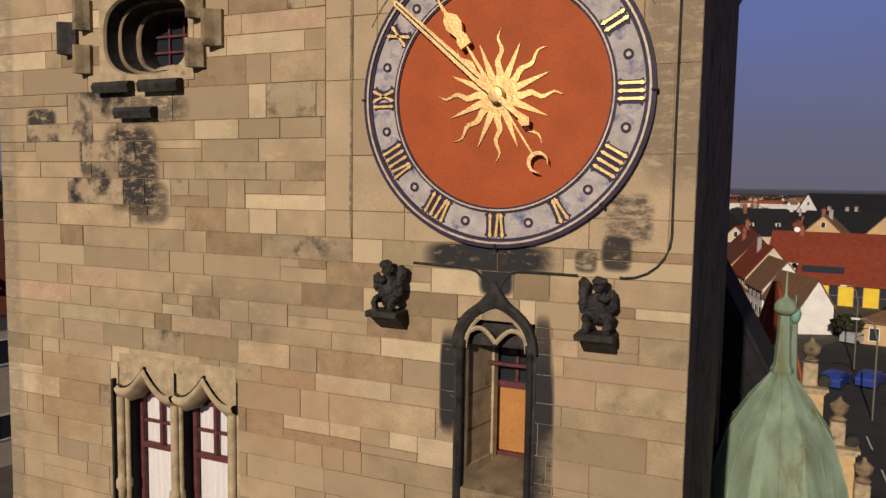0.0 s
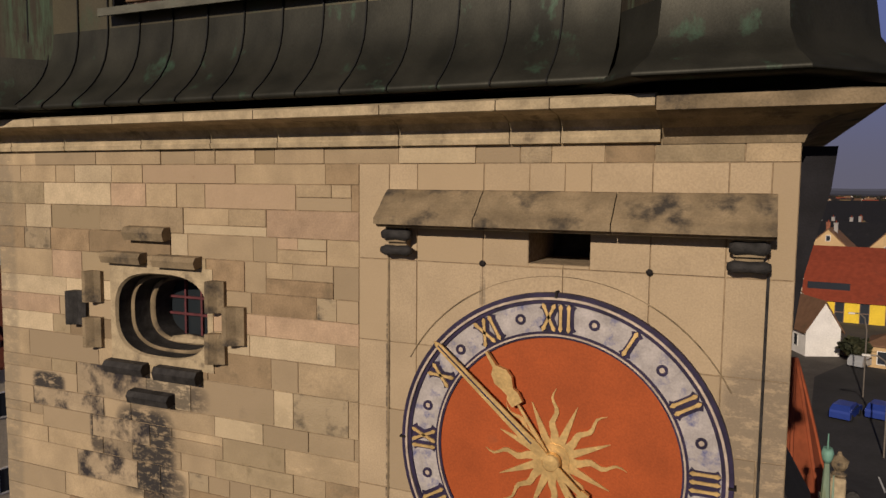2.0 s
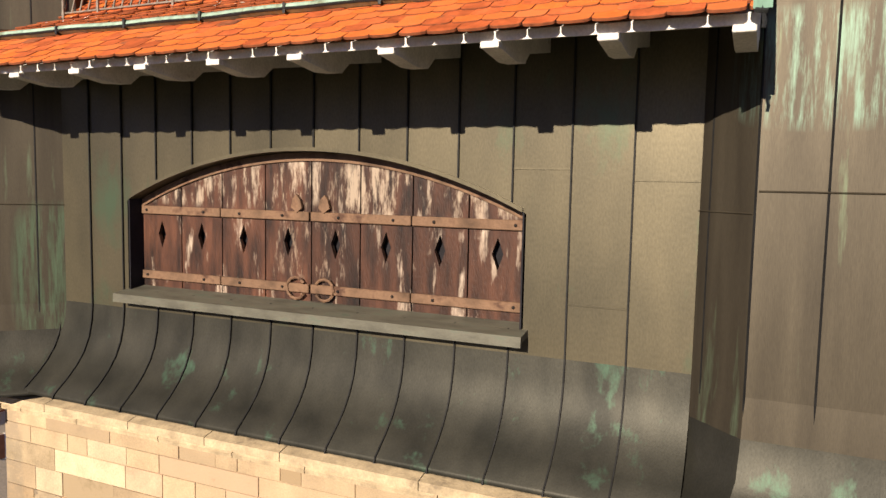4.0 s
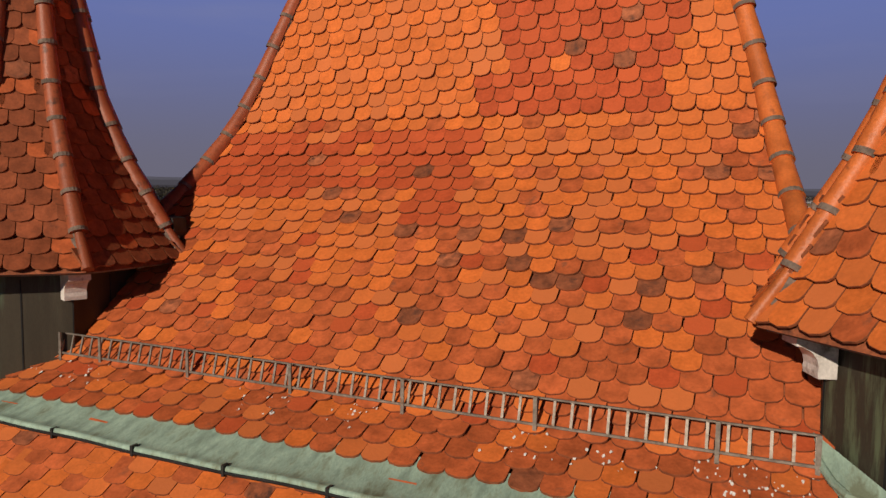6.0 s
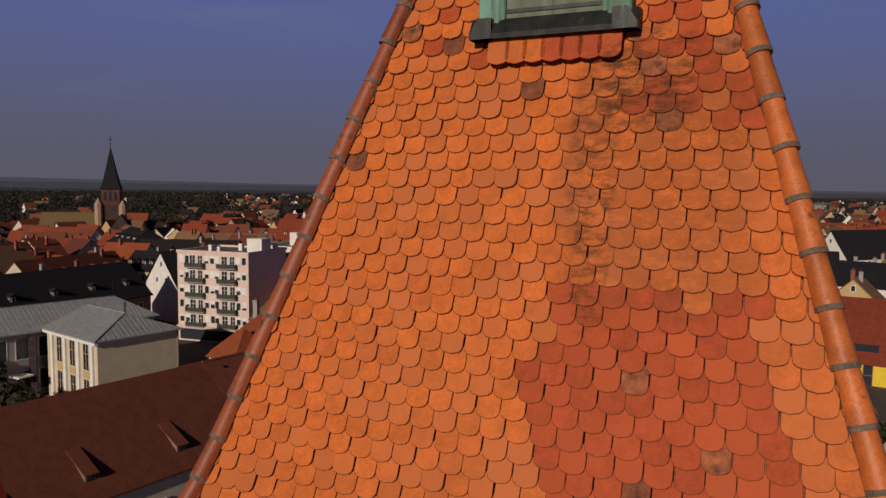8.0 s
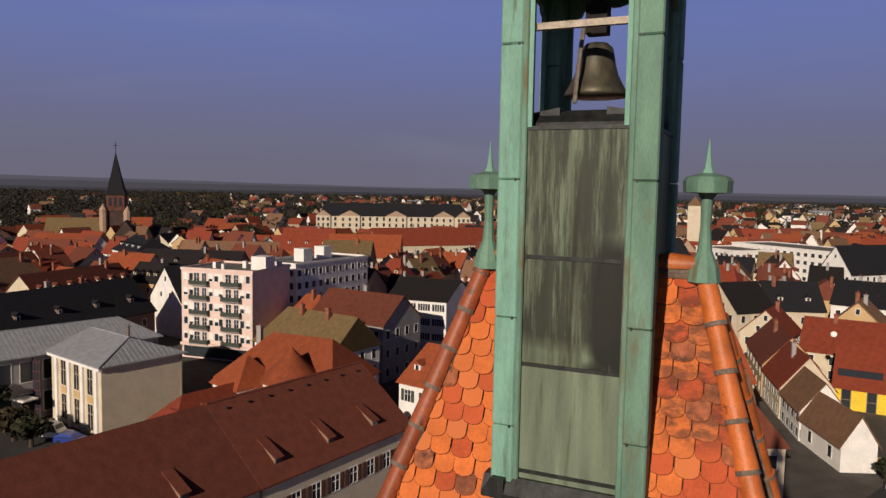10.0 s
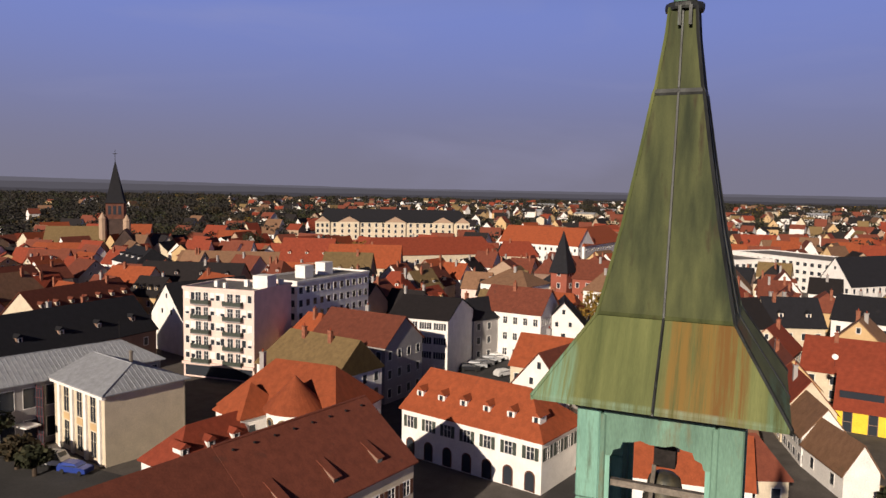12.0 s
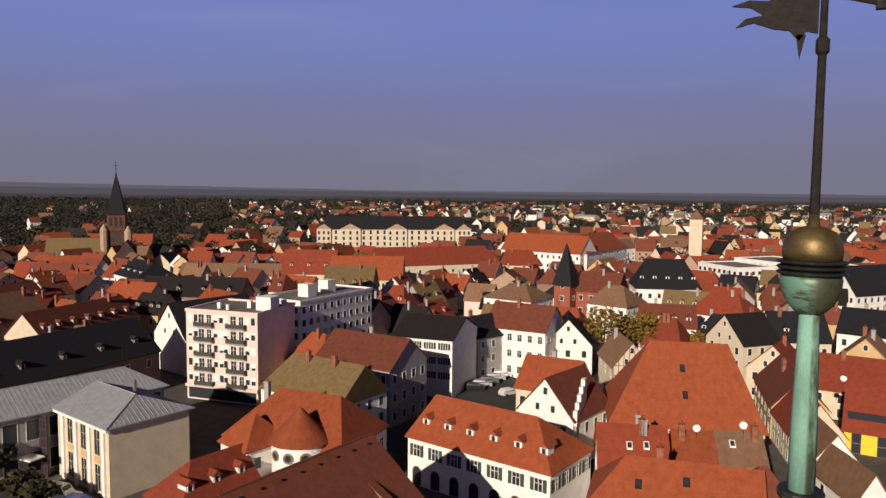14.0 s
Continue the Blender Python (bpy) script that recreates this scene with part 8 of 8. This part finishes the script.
def car(x, y, turn, tone, van=False):
    c = empty("car", (x, y, GROUND + 0.04), ("parked " + tone + " delivery van on the asphalt") if van else ("parked " + tone + " hatchback car on the asphalt"), "car", "parked cars")
    c.rotation_euler = (0, 0, radians(turn))
    hgt, ln = (2.0, 2.5) if van else (1.45, 2.1)
    body = [(-ln, 0.3), (ln, 0.3), (ln, 0.75), (ln - 0.1, 0.9), (ln * 0.5, 0.98), (ln * 0.22, hgt - 0.05), (-ln * 0.75, hgt), (-ln + 0.05, hgt * 0.7), (-ln, 0.8)]
    shell = prism(body, "y", -0.85, 0.85)
    part("body", ([(x_, y_ * (0.84 if z_ > 1.1 else 1.0), z_) for x_, y_, z_ in shell[0]], shell[1]), CARPAINT[tone], c)
    win = [(ln * 0.44, 1.0), (ln * 0.21, hgt - 0.12), (-ln * 0.7, hgt - 0.1), (-ln * 0.86, 1.0)]
    for sy in (-1, 1):
        glass_v = [(x_, sy * (0.855 if z_ < 1.1 else 0.735 if van else 0.73), z_) for x_, z_ in win]
        part("side_window", (glass_v, [(0, 1, 2, 3)]), PANE, c)
    part("windscreen", ([(ln * 0.49, -0.7, 1.0), (ln * 0.49, 0.7, 1.0), (ln * 0.24, 0.65, hgt - 0.1), (ln * 0.24, -0.65, hgt - 0.1)], [(0, 1, 2, 3)]), PANE, c)
    for sx in (-0.62, 0.62):
        for sy in (-0.8, 0.8):
            w = part("wheel", move(lathe([(0.3, -0.1), (0.32, -0.06), (0.32, 0.06), (0.3, 0.1)], 14), Matrix.Translation((sx * ln, sy, 0.32)) @ Matrix.Rotation(radians(90), 4, "X")), RUBBER, c)
    return c


for i in range(7):
    car(-56.0 + 0.4 * i, 132 + 3.0 * i, 20, ("black", "silver", "grey", "silver", "white", "black", "white")[i], i == 6)
car(-61.5, 128.0, 5, "white", True)
car(-66.0, 127.6, 5, "silver")
car(-48.5, 131.5, 60, "white")
car(9.6, 69.0, 70, "blue")
car(12.6, 70.5, 70, "blue")
car(13.6, 92.0, 60, "silver")
car(-84.5, 60.6, 10, "white", True)
car(-80.5, 60.0, 10, "blue")
car(-46, 108, 20, "silver")
car(-49, 107.6, 20, "grey")


def street_lamp(x, y, h, reach):
    s = empty("street_lamp", (x, y, GROUND), "grey curved-arm street lamp beside the road", "street lamp", "street lamps")
    part("pole", tube([(0, 0, 0), (0, 0, h * 0.8), (-reach * 0.2, 0, h * 0.95), (-reach * 0.6, 0, h), (-reach, 0, h)], 0.07, 8), GALV, s)
    part("lamp_head", bevel_box(-reach - 0.5, -reach + 0.1, -0.12, 0.12, h - 0.1, h + 0.06, 0.03), WHITE, s)
    return s


street_lamp(11.2, 58.6, 8.0, 1.4)
street_lamp(11.9, 77.0, 8.5, 1.2)
street_lamp(-31.5, 150.0, 6.5, 1.0)

# ---- beside the tower: green spire, tiled roof, stone urns ----
SX, SY = 2.53, 6.05
gs = empty("copper_spire", (SX, SY, 12.0), "octagonal verdigris copper spire with ribbed faces and a ball finial", "spire")
GP = (SX, SY, 12.0)
lv = [(1.0, 13.6), (0.98, 14.5), (0.92, 14.95), (0.72, 15.6), (0.44, 16.06), (0.155, 16.46), (0.14, 16.5)]
for k in range(8):
    V = []
    for r, z in lv:
        o = octagon(SX, SY, r, z)
        V += [o[k], o[(k + 1) % 8]]
    under(part("spire_face", (V, [(2 * j, 2 * j + 1, 2 * j + 3, 2 * j + 2) for j in range(len(lv) - 1)]), SPIRE_GREEN, gs), GP)
    under(part("rib", tube([V[2 * j] for j in range(len(lv))], 0.013, 5), SPIRE_GREEN, gs), GP)
    under(part("rib", tube([(Vector(V[2 * j]) + Vector(V[2 * j + 1])) / 2 for j in range(len(lv))], 0.010, 5), SPIRE_GREEN, gs), GP)
under(part("collar", lathe([(0.13, 16.46), (0.165, 16.5), (0.17, 16.55), (0.14, 16.6), (0.125, 16.64), (0.085, 17.38), (0.10, 17.4)], 8, (SX, SY, 0)), SPIRE_GREEN, gs), GP)
under(part("ball", lathe([(0.09, 17.38), (0.15, 17.43), (0.165, 17.47), (0.16, 17.49), (0.155, 17.54), (0.11, 17.61), (0.04, 17.65), (0.02, 17.7), (0.008, 18.05)], 16, (SX, SY, 0)), SPIRE_GREEN, gs, smooth=True), GP)
under(part("drum", rings([octagon(SX, SY, 0.95, GROUND), octagon(SX, SY, 0.95, 13.5), octagon(SX, SY, 1.0, 13.6)]), STONE_DARK, gs), GP)
sp = empty("small_spire", (2.95, 11.55, GROUND), "slim pale green copper spire with a ball behind the larger one", "spire")
part("shaft", lathe([(0.7, 0), (0.7, 10.5)], 8), PLASTER["brown"], sp)
part("cone", lathe([(0.78, 10.4), (0.40, 12.2), (0.12, 13.7), (0.05, 14.9)], 8), SPIRE_GREEN, sp)
part("ball", lathe([(0.05, 14.86), (0.10, 14.95), (0.125, 15.08), (0.09, 15.2), (0.03, 14.96), (0.01, 15.5)], 12), MINT, sp, smooth=True)
for x, y, z, w in ((3.6, 15.5, 14.1, 0.42), (4.28, 15.1, 12.7, 0.5), (4.87, 14.7, 11.3, 0.5)):
    u = empty("stone_urn", (x, y, z), "weathered stone urn on a gable step", "urn", "gable urns")
    part("plinth", bevel_box(-0.2, 0.16, -0.2, 0.2, 0.0, 0.62, 0.03), STONE_TRIM, u)
    part("urn", lathe([(0.12, 0.62), (0.2, 0.68), (0.1, 0.76), (0.2, 0.9), (0.23, 1.05), (0.15, 1.12), (0.07, 1.18), (0.04, 1.28)], 12), STONE_DARK, u)
    part("scroll", move(lathe([(0.05, -0.1), (0.16, -0.1), (0.16, 0.1), (0.05, 0.1)], 12), Matrix.Translation((0.34, 0, 0.14)) @ Matrix.Rotation(radians(90), 4, "X")), STONE_BLACK, u)
    part("step", join(box(-w, w, -0.4, 0.35, -0.08, 0.0), box(-w + 0.06, w - 0.06, -0.34, 0.3, -0.16, -0.08)), STONE_TRIM, u)
    part("gable_wall", box(-w + 0.1, w - 0.1, -0.3, 0.3, -(z - GROUND), -0.16), PLASTER["ochre"], u)
house((9.0, 98.5), (15.5, 96.5), 0.25, 2.6, 2.7, "ochre", "flat", flat=True, storeys=1, cols=0, label="long low ochre garden wall by the street", name="garden_wall", group="")

# black sheet-metal roof and dark steep turret roof that stand against the tower
ar = empty("annex_roof", (1.9, 8, 14), "black seamed metal roof of the annex against the tower", "roof", kind="structure")
under(part("sheet", prism([(1.2, 18.0), (1.5, 17.6), (2.2, 16.3), (2.72, 15.35), (2.72, 2.0), (1.0, 2.0), (1.0, 18.0)], "y", 8.9, 12.5), NEAR_BLACK, ar), (1.9, 8, 14))
for k in range(6):
    under(part("seam", tube([(1.62, 8.88, 17.2 - 0.62 * k), (2.70, 8.88, 15.2 - 0.62 * k)], 0.014, 4), DARKMETAL, ar), (1.9, 8, 14))
dt = empty("stair_turret", (2.9, 24.7, GROUND), "small stair turret with a steep orange tiled roof", "turret")
part("shaft", lathe([(1.3, 0), (1.3, 8.9)], 8), PLASTER["brown"], dt)
SPIRELET = [(1.55, 8.8), (1.1, 10.4), (0.76, 11.8), (0.42, 13.1), (0.06, 14.3)]
part("turret_roof", lathe(SPIRELET, 8), ROOFS["orange"], dt)
for k in range(8):
    a = 2 * math.pi * k / 8
    part("hip", tube([(r * math.cos(a), r * math.sin(a), z) for r, z in SPIRELET], 0.08, 5), ROOFS["orange"], dt)

# ---- more houses between the named ones ----
trng = random.Random(3)
tones = ["white", "white", "cream", "cream", "sand", "grey", "ochre", "brown", "pink"]
tiles = ["orange", "red", "red", "rust", "rust", "rust", "rust", "brown", "dark", "slate", "dark", "moss"]
LANES = [((-22, 30), (-23, 92), 5), ((-23, 92), (-30, 132), 5), ((-30, 132), (-38, 172), 5), ((11, -20), (10.5, 60), 6), ((10.5, 60), (12, 84), 6), ((12, 84), (30, 110), 6),
         ((-72, 122), (-47, 120), 6), ((-54, 124), (-54, 160), 7), ((-3, 150), (4, 92), 3)]
YARDS = [(-38, 72, 11), (-46, 76, 9), (-30, 70, 9)]
CITY = [(-81, 99, 9), (-48, 112, 9), (-83, 87, 11), (-92, 91, 13), (-101, 94, 9), (-34, 10, 28), (-62, 45, 20), (-90, 50, 20)]


def lane_near(x, y, r):
    for (ax, ay), (bx, by), w in LANES:
        t = max(0, min(1, ((x - ax) * (bx - ax) + (y - ay) * (by - ay)) / ((bx - ax) ** 2 + (by - ay) ** 2)))
        if math.hypot(x - ax - t * (bx - ax), y - ay - t * (by - ay)) < w + r * 0.75:
            return True
    return any(math.hypot(x - a, y - b) < c for a, b, c in CITY)


words = {"white": "white plastered", "cream": "cream plastered", "sand": "sandy plastered", "grey": "grey plastered", "ochre": "ochre plastered", "brown": "brown plastered", "pink": "pale pink plastered"}
roofword = {"orange": "bright orange tiled", "red": "red tiled", "rust": "dark-red tiled", "brown": "brown tiled", "dark": "dark tiled", "slate": "black slate", "moss": "mossy tiled"}
made = 0
for ring_d in range(78, 300, 13):
    for step in range(-64, 36):
        b = radians(step * 1.0 * 13 / ring_d * 57.3 * 0.062 * 16)
        if not -1.08 < b < 0.25:
            continue
        x, y = ring_d * math.sin(b) + trng.uniform(-3, 3), ring_d * math.cos(b) + trng.uniform(-3, 3)
        W, D = trng.uniform(8, 14), trng.uniform(8, 11)
        r = 0.5 * math.hypot(W, D)
        if lane_near(x, y, r) or any(math.hypot(x - fx, y - fy) < (fr + r) * 0.80 for fx, fy, fr in footprints):
            continue
        a = trng.gauss(-0.04, 0.09) + (math.pi / 2 if trng.random() < 0.55 else 0)       # square to the streets
        px, py = x - 0.5 * (W * math.cos(a) - D * math.sin(a)), y - 0.5 * (W * math.sin(a) + D * math.cos(a))
        e = GROUND + trng.uniform(5.0, 8.6)
        wt_, rt_ = trng.choice(tones), trng.choice(tiles)
        if any(math.hypot(x - cx, y - cy) < cr for cx, cy, cr in YARDS):
            continue
        house((px, py), (px + W * math.cos(a), py + W * math.sin(a)), D, e, e + trng.uniform(3.6, 6.0), wt_, rt_, hip=(0, 0) if trng.random() < 0.7 else (2.5, 2.5), across=trng.random() < 0.3, storeys=2,
              cols=trng.choice((2, 3)) if ring_d < 150 else 2, sides=ring_d < 130, chimneys=trng.choice((1, 1, 2)), dormers=trng.choice((0, 2, 3, 4)) if ring_d < 240 else 0,
              label=words[wt_] + " house with a " + roofword[rt_] + " roof")
        made += 1

# ---- the far town: past what one could count ----
walls, roofs_far = {}, {}
frng = random.Random(9)


def far_house(x, y, W, D, e, r, a, wt_, rt_):
    m = Matrix.Translation((x, y, GROUND)) @ Matrix.Rotation(a, 4, "Z")
    walls.setdefault(wt_, []).append(move(prism([(0, 0), (D, 0), (D, e), (D / 2, r), (0, e)], "x", 0, W), m))
    roofs_far.setdefault(rt_, []).append(move(([(-.4, -.4, e - .2), (W + .4, -.4, e - .2), (W + .4, D / 2, r + .2), (-.4, D / 2, r + .2), (-.4, D + .4, e - .2), (W + .4, D + .4, e - .2)], [(0, 1, 2, 3), (3, 2, 5, 4)]), m))
    if W < 20 and math.hypot(x, y) < 520:
        for k in range(2):
            for c in range(3):
                u = (c + 0.5) * W / 3
                walls.setdefault("pane", []).append(move(box(u - .5, u + .5, -.04, 0.02, 1.0 + k * 2.7, 2.3 + k * 2.7), m))


for k in range(1500):
    d = 290 + 1900 * frng.random() ** 1.7
    b = frng.uniform(-1.02, 0.24)
    if d > 520 and b < -0.72 and frng.random() < 0.8:
        continue
    if d > 520 and frng.random() < 0.35:
        continue
    x, y = d * math.sin(b), d * math.cos(b)
    if any(math.hypot(x - fx, y - fy) < fr + 9 for fx, fy, fr in footprints) or (-290 < x < -185 and 330 < y < 520):
        continue
    far_house(x, y, frng.uniform(9, 16), frng.uniform(8, 11), frng.uniform(5, 8), frng.uniform(9.5, 13.5), frng.uniform(-0.6, 0.6) + (1.57 if frng.random() < .4 else 0), frng.choice(("white", "white", "cream", "white", "sand", "ochre")),
              frng.choice(("orange", "red", "rust", "rust", "brown", "dark", "red") if d < 600 else ("rust", "rust", "brown", "dark", "red", "dark", "moss")))
for k in range(34):                                   # long pale sheds and flats beyond
    d = frng.uniform(900, 2300)
    b = frng.uniform(-0.55, 0.22)
    far_house(d * math.sin(b), d * math.cos(b), frng.uniform(18, 45), 14, frng.uniform(5, 9), frng.uniform(9.2, 10), frng.uniform(-0.4, 0.4), frng.choice(("white", "cream", "grey")), frng.choice(("zinc", "flat", "zinc")))
for key, gs_ in walls.items():
    tagged(part("far_houses", join(*gs_), PANE if key == "pane" else PLASTER[key]), "walls of the many small houses of the far town", "houses", kind="stuff")
for key, gs_ in roofs_far.items():
    tagged(part("far_roofs", join(*gs_), ROOFS[key]), "roofs of the many small houses of the far town", "roofs", kind="stuff")

# ---- trees ----
BARK = material("bark", (0.07, 0.05, 0.035), 0.9, vary=0.3, scale=4, bump=0.5)
LEAF = {k: material("leaves_" + k, c, 0.8, vary=0.35, scale=0.7, bump=0.1, fine=5, rand=0.15, island=True, rand_hue=h) for k, c, h in
        (("green", (0.026, 0.030, 0.014), (0.040, 0.038, 0.016)), ("gold", (0.22, 0.12, 0.02), (0.13, 0.10, 0.02)), ("rust", (0.05, 0.034, 0.016), (0.03, 0.027, 0.014)), ("wood", (0.026, 0.024, 0.021), (0.034, 0.028, 0.021)))}


def leaf_cloud(rg, centre, radii, count, size):
    V, Fc = [], []
    for i in range(count):
        d = Vector((rg.gauss(0, 1), rg.gauss(0, 1), rg.gauss(0, 1))).normalized() * rg.uniform(0.55, 1.0)
        lump = 0.75 + 0.4 * noise.noise(d * 2.3 + Vector(centre) * 0.1)
        p = Vector(centre) + Vector((d.x * radii[0], d.y * radii[1], d.z * radii[2])) * lump
        u = Vector((rg.gauss(0, 1), rg.gauss(0, 1), rg.gauss(0, 0.6))).normalized()
        v = u.cross(Vector((rg.gauss(0, 1), rg.gauss(0, 1), rg.gauss(0, 1)))).normalized()
        s = size * rg.uniform(0.6, 1.3)
        k = len(V)
        V += [p - u * s - v * s * .6, p + u * s - v * s * .5, p + u * s * .8 + v * s * .7, p - u * s * .9 + v * s * .6]
        Fc.append((k, k + 1, k + 2, k + 3))
    return V, Fc


def tree(x, y, h, r, kind, label, count=900):
    rg = random.Random(int(x * 31 + y))
    t = empty("tree", (x, y, GROUND), label, "tree", "town trees")
    part("trunk", join(lathe([(0.32, 0), (0.24, h * 0.3), (0.12, h * 0.6), (0.05, h * 0.85)], 8), *[tube([(0, 0, h * 0.3), (r * 0.4 * math.cos(a), r * 0.4 * math.sin(a), h * 0.5), (r * 0.7 * math.cos(a), r * 0.7 * math.sin(a), h * 0.68)], 0.09, 5) for a in (0.3, 1.7, 2.9, 4.2, 5.4)]), BARK, t)
    geos = [leaf_cloud(rg, (0, 0, h * 0.64), (r, r, h * 0.36), count, 0.34)]
    part("crown", join(*geos), LEAF[kind], t)
    return t


for x, y, h, r, kd in ((-37, 165, 15, 6.0, "gold"), (-28.5, 168, 14, 5.6, "gold"), (-34, 176, 11, 4, "green"), (-17, 172, 9, 3, "gold"), (-158, 262, 16, 7, "gold"), (-172, 258, 13, 6, "green"), (-186, 280, 14, 8, "green"), (-205, 300, 14, 8, "green"),
                       (-150, 300, 13, 6, "green"), (-96, 59, 7, 4, "green"), (-88, 57.5, 4.5, 3, "rust"), (-84, 57, 4, 2.6, "green"), (-130, 88, 9, 4, "green"), (-135, 82, 10, 5, "green"), (13, 92.5, 3.4, 2.2, "green"), (20, 100, 5, 3, "green"), (22, 84, 6, 3, "rust"), (-222, 262, 13, 7, "green"),
                       (-240, 290, 15, 8, "green"), (-300, 300, 16, 10, "green"), (-320, 280, 16, 10, "green")):
    tree(x, y, h, r, kd, {"gold": "broad tree in yellow autumn leaf", "green": "dark green broad-leaved tree among houses", "rust": "low russet autumn bush by the yard"}[kd])

wrng = random.Random(21)
cl = {"wood": [], "rust": [], "green": [], "gold": []}
for k in range(5200):
    d = 420 + 2300 * wrng.random() ** 1.25
    b = wrng.uniform(-1.05, 0.30)
    x, y = d * math.sin(b), d * math.cos(b)
    if d < 1100 and b > -0.5 and wrng.random() < 0.8:
        continue
    if any(abs(x - fx) < fr + 6 and abs(y - fy) < fr + 6 for fx, fy, fr in footprints) or (-300 < x < -185 and 300 < y < 500):
        continue
    h = wrng.uniform(7, 15) * (1.25 if b < -0.7 and d > 900 else 1)
    w = wrng.uniform(5, 12) * (1 + d / 1500)
    q = wrng.random()
    kd = "wood" if q < 0.70 else ("rust" if q < 0.82 else ("green" if q < 0.994 else "gold"))
    cl[kd].append(leaf_cloud(wrng, (x, y, GROUND + h * 0.42), (w, w * 0.8, h * 0.55), 130 if d < 1000 else 60, 0.55 + d / 2000))
for kd, gs_ in cl.items():
    tagged(part("far_woods", join(*gs_), LEAF[kd]), "dark autumn woods and hedgerows beyond the town", "woods", kind="stuff")
# wooded distance: the edge of the plain and the hills behind it, haze painted in as a flat glow
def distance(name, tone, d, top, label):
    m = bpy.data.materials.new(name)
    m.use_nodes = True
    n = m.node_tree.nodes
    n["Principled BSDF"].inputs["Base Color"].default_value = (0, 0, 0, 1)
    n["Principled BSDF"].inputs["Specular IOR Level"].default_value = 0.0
    # no light falls on the sheet: its hazy tone is all emission
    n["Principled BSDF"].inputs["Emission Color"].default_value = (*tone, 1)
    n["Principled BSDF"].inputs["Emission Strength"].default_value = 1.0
    V = []
    K = 240
    for k in range(K + 1):
        b = -1.4 + 1.85 * k / K
        z = GROUND + top(b) + 1.6 * noise.noise(Vector((b * 60, d, 0))) + 2.5 * noise.noise(Vector((b * 14, d, 3)))
        V += [(d * math.sin(b), d * math.cos(b), GROUND - 1), (d * math.sin(b), d * math.cos(b), z)]
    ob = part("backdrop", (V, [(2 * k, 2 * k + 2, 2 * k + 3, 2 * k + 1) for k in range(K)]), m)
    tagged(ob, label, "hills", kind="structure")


distance("haze_glow_woods", (0.056, 0.051, 0.060), 2850, lambda b: 14 + 8 * max(0, -b - 0.3), "dark wooded edge of the plain, haze painted as a glow")
distance("haze_glow_plain", (0.083, 0.077, 0.092), 3700, lambda b: 28 + 26 * max(0, -b - 0.3), "grey woods near the horizon, haze painted as a glow")
distance("haze_glow_hills", (0.112, 0.105, 0.130), 4500, lambda b: 41 + 62 * max(0, -b - 0.5), "pale low hills along the horizon, haze painted as a glow")
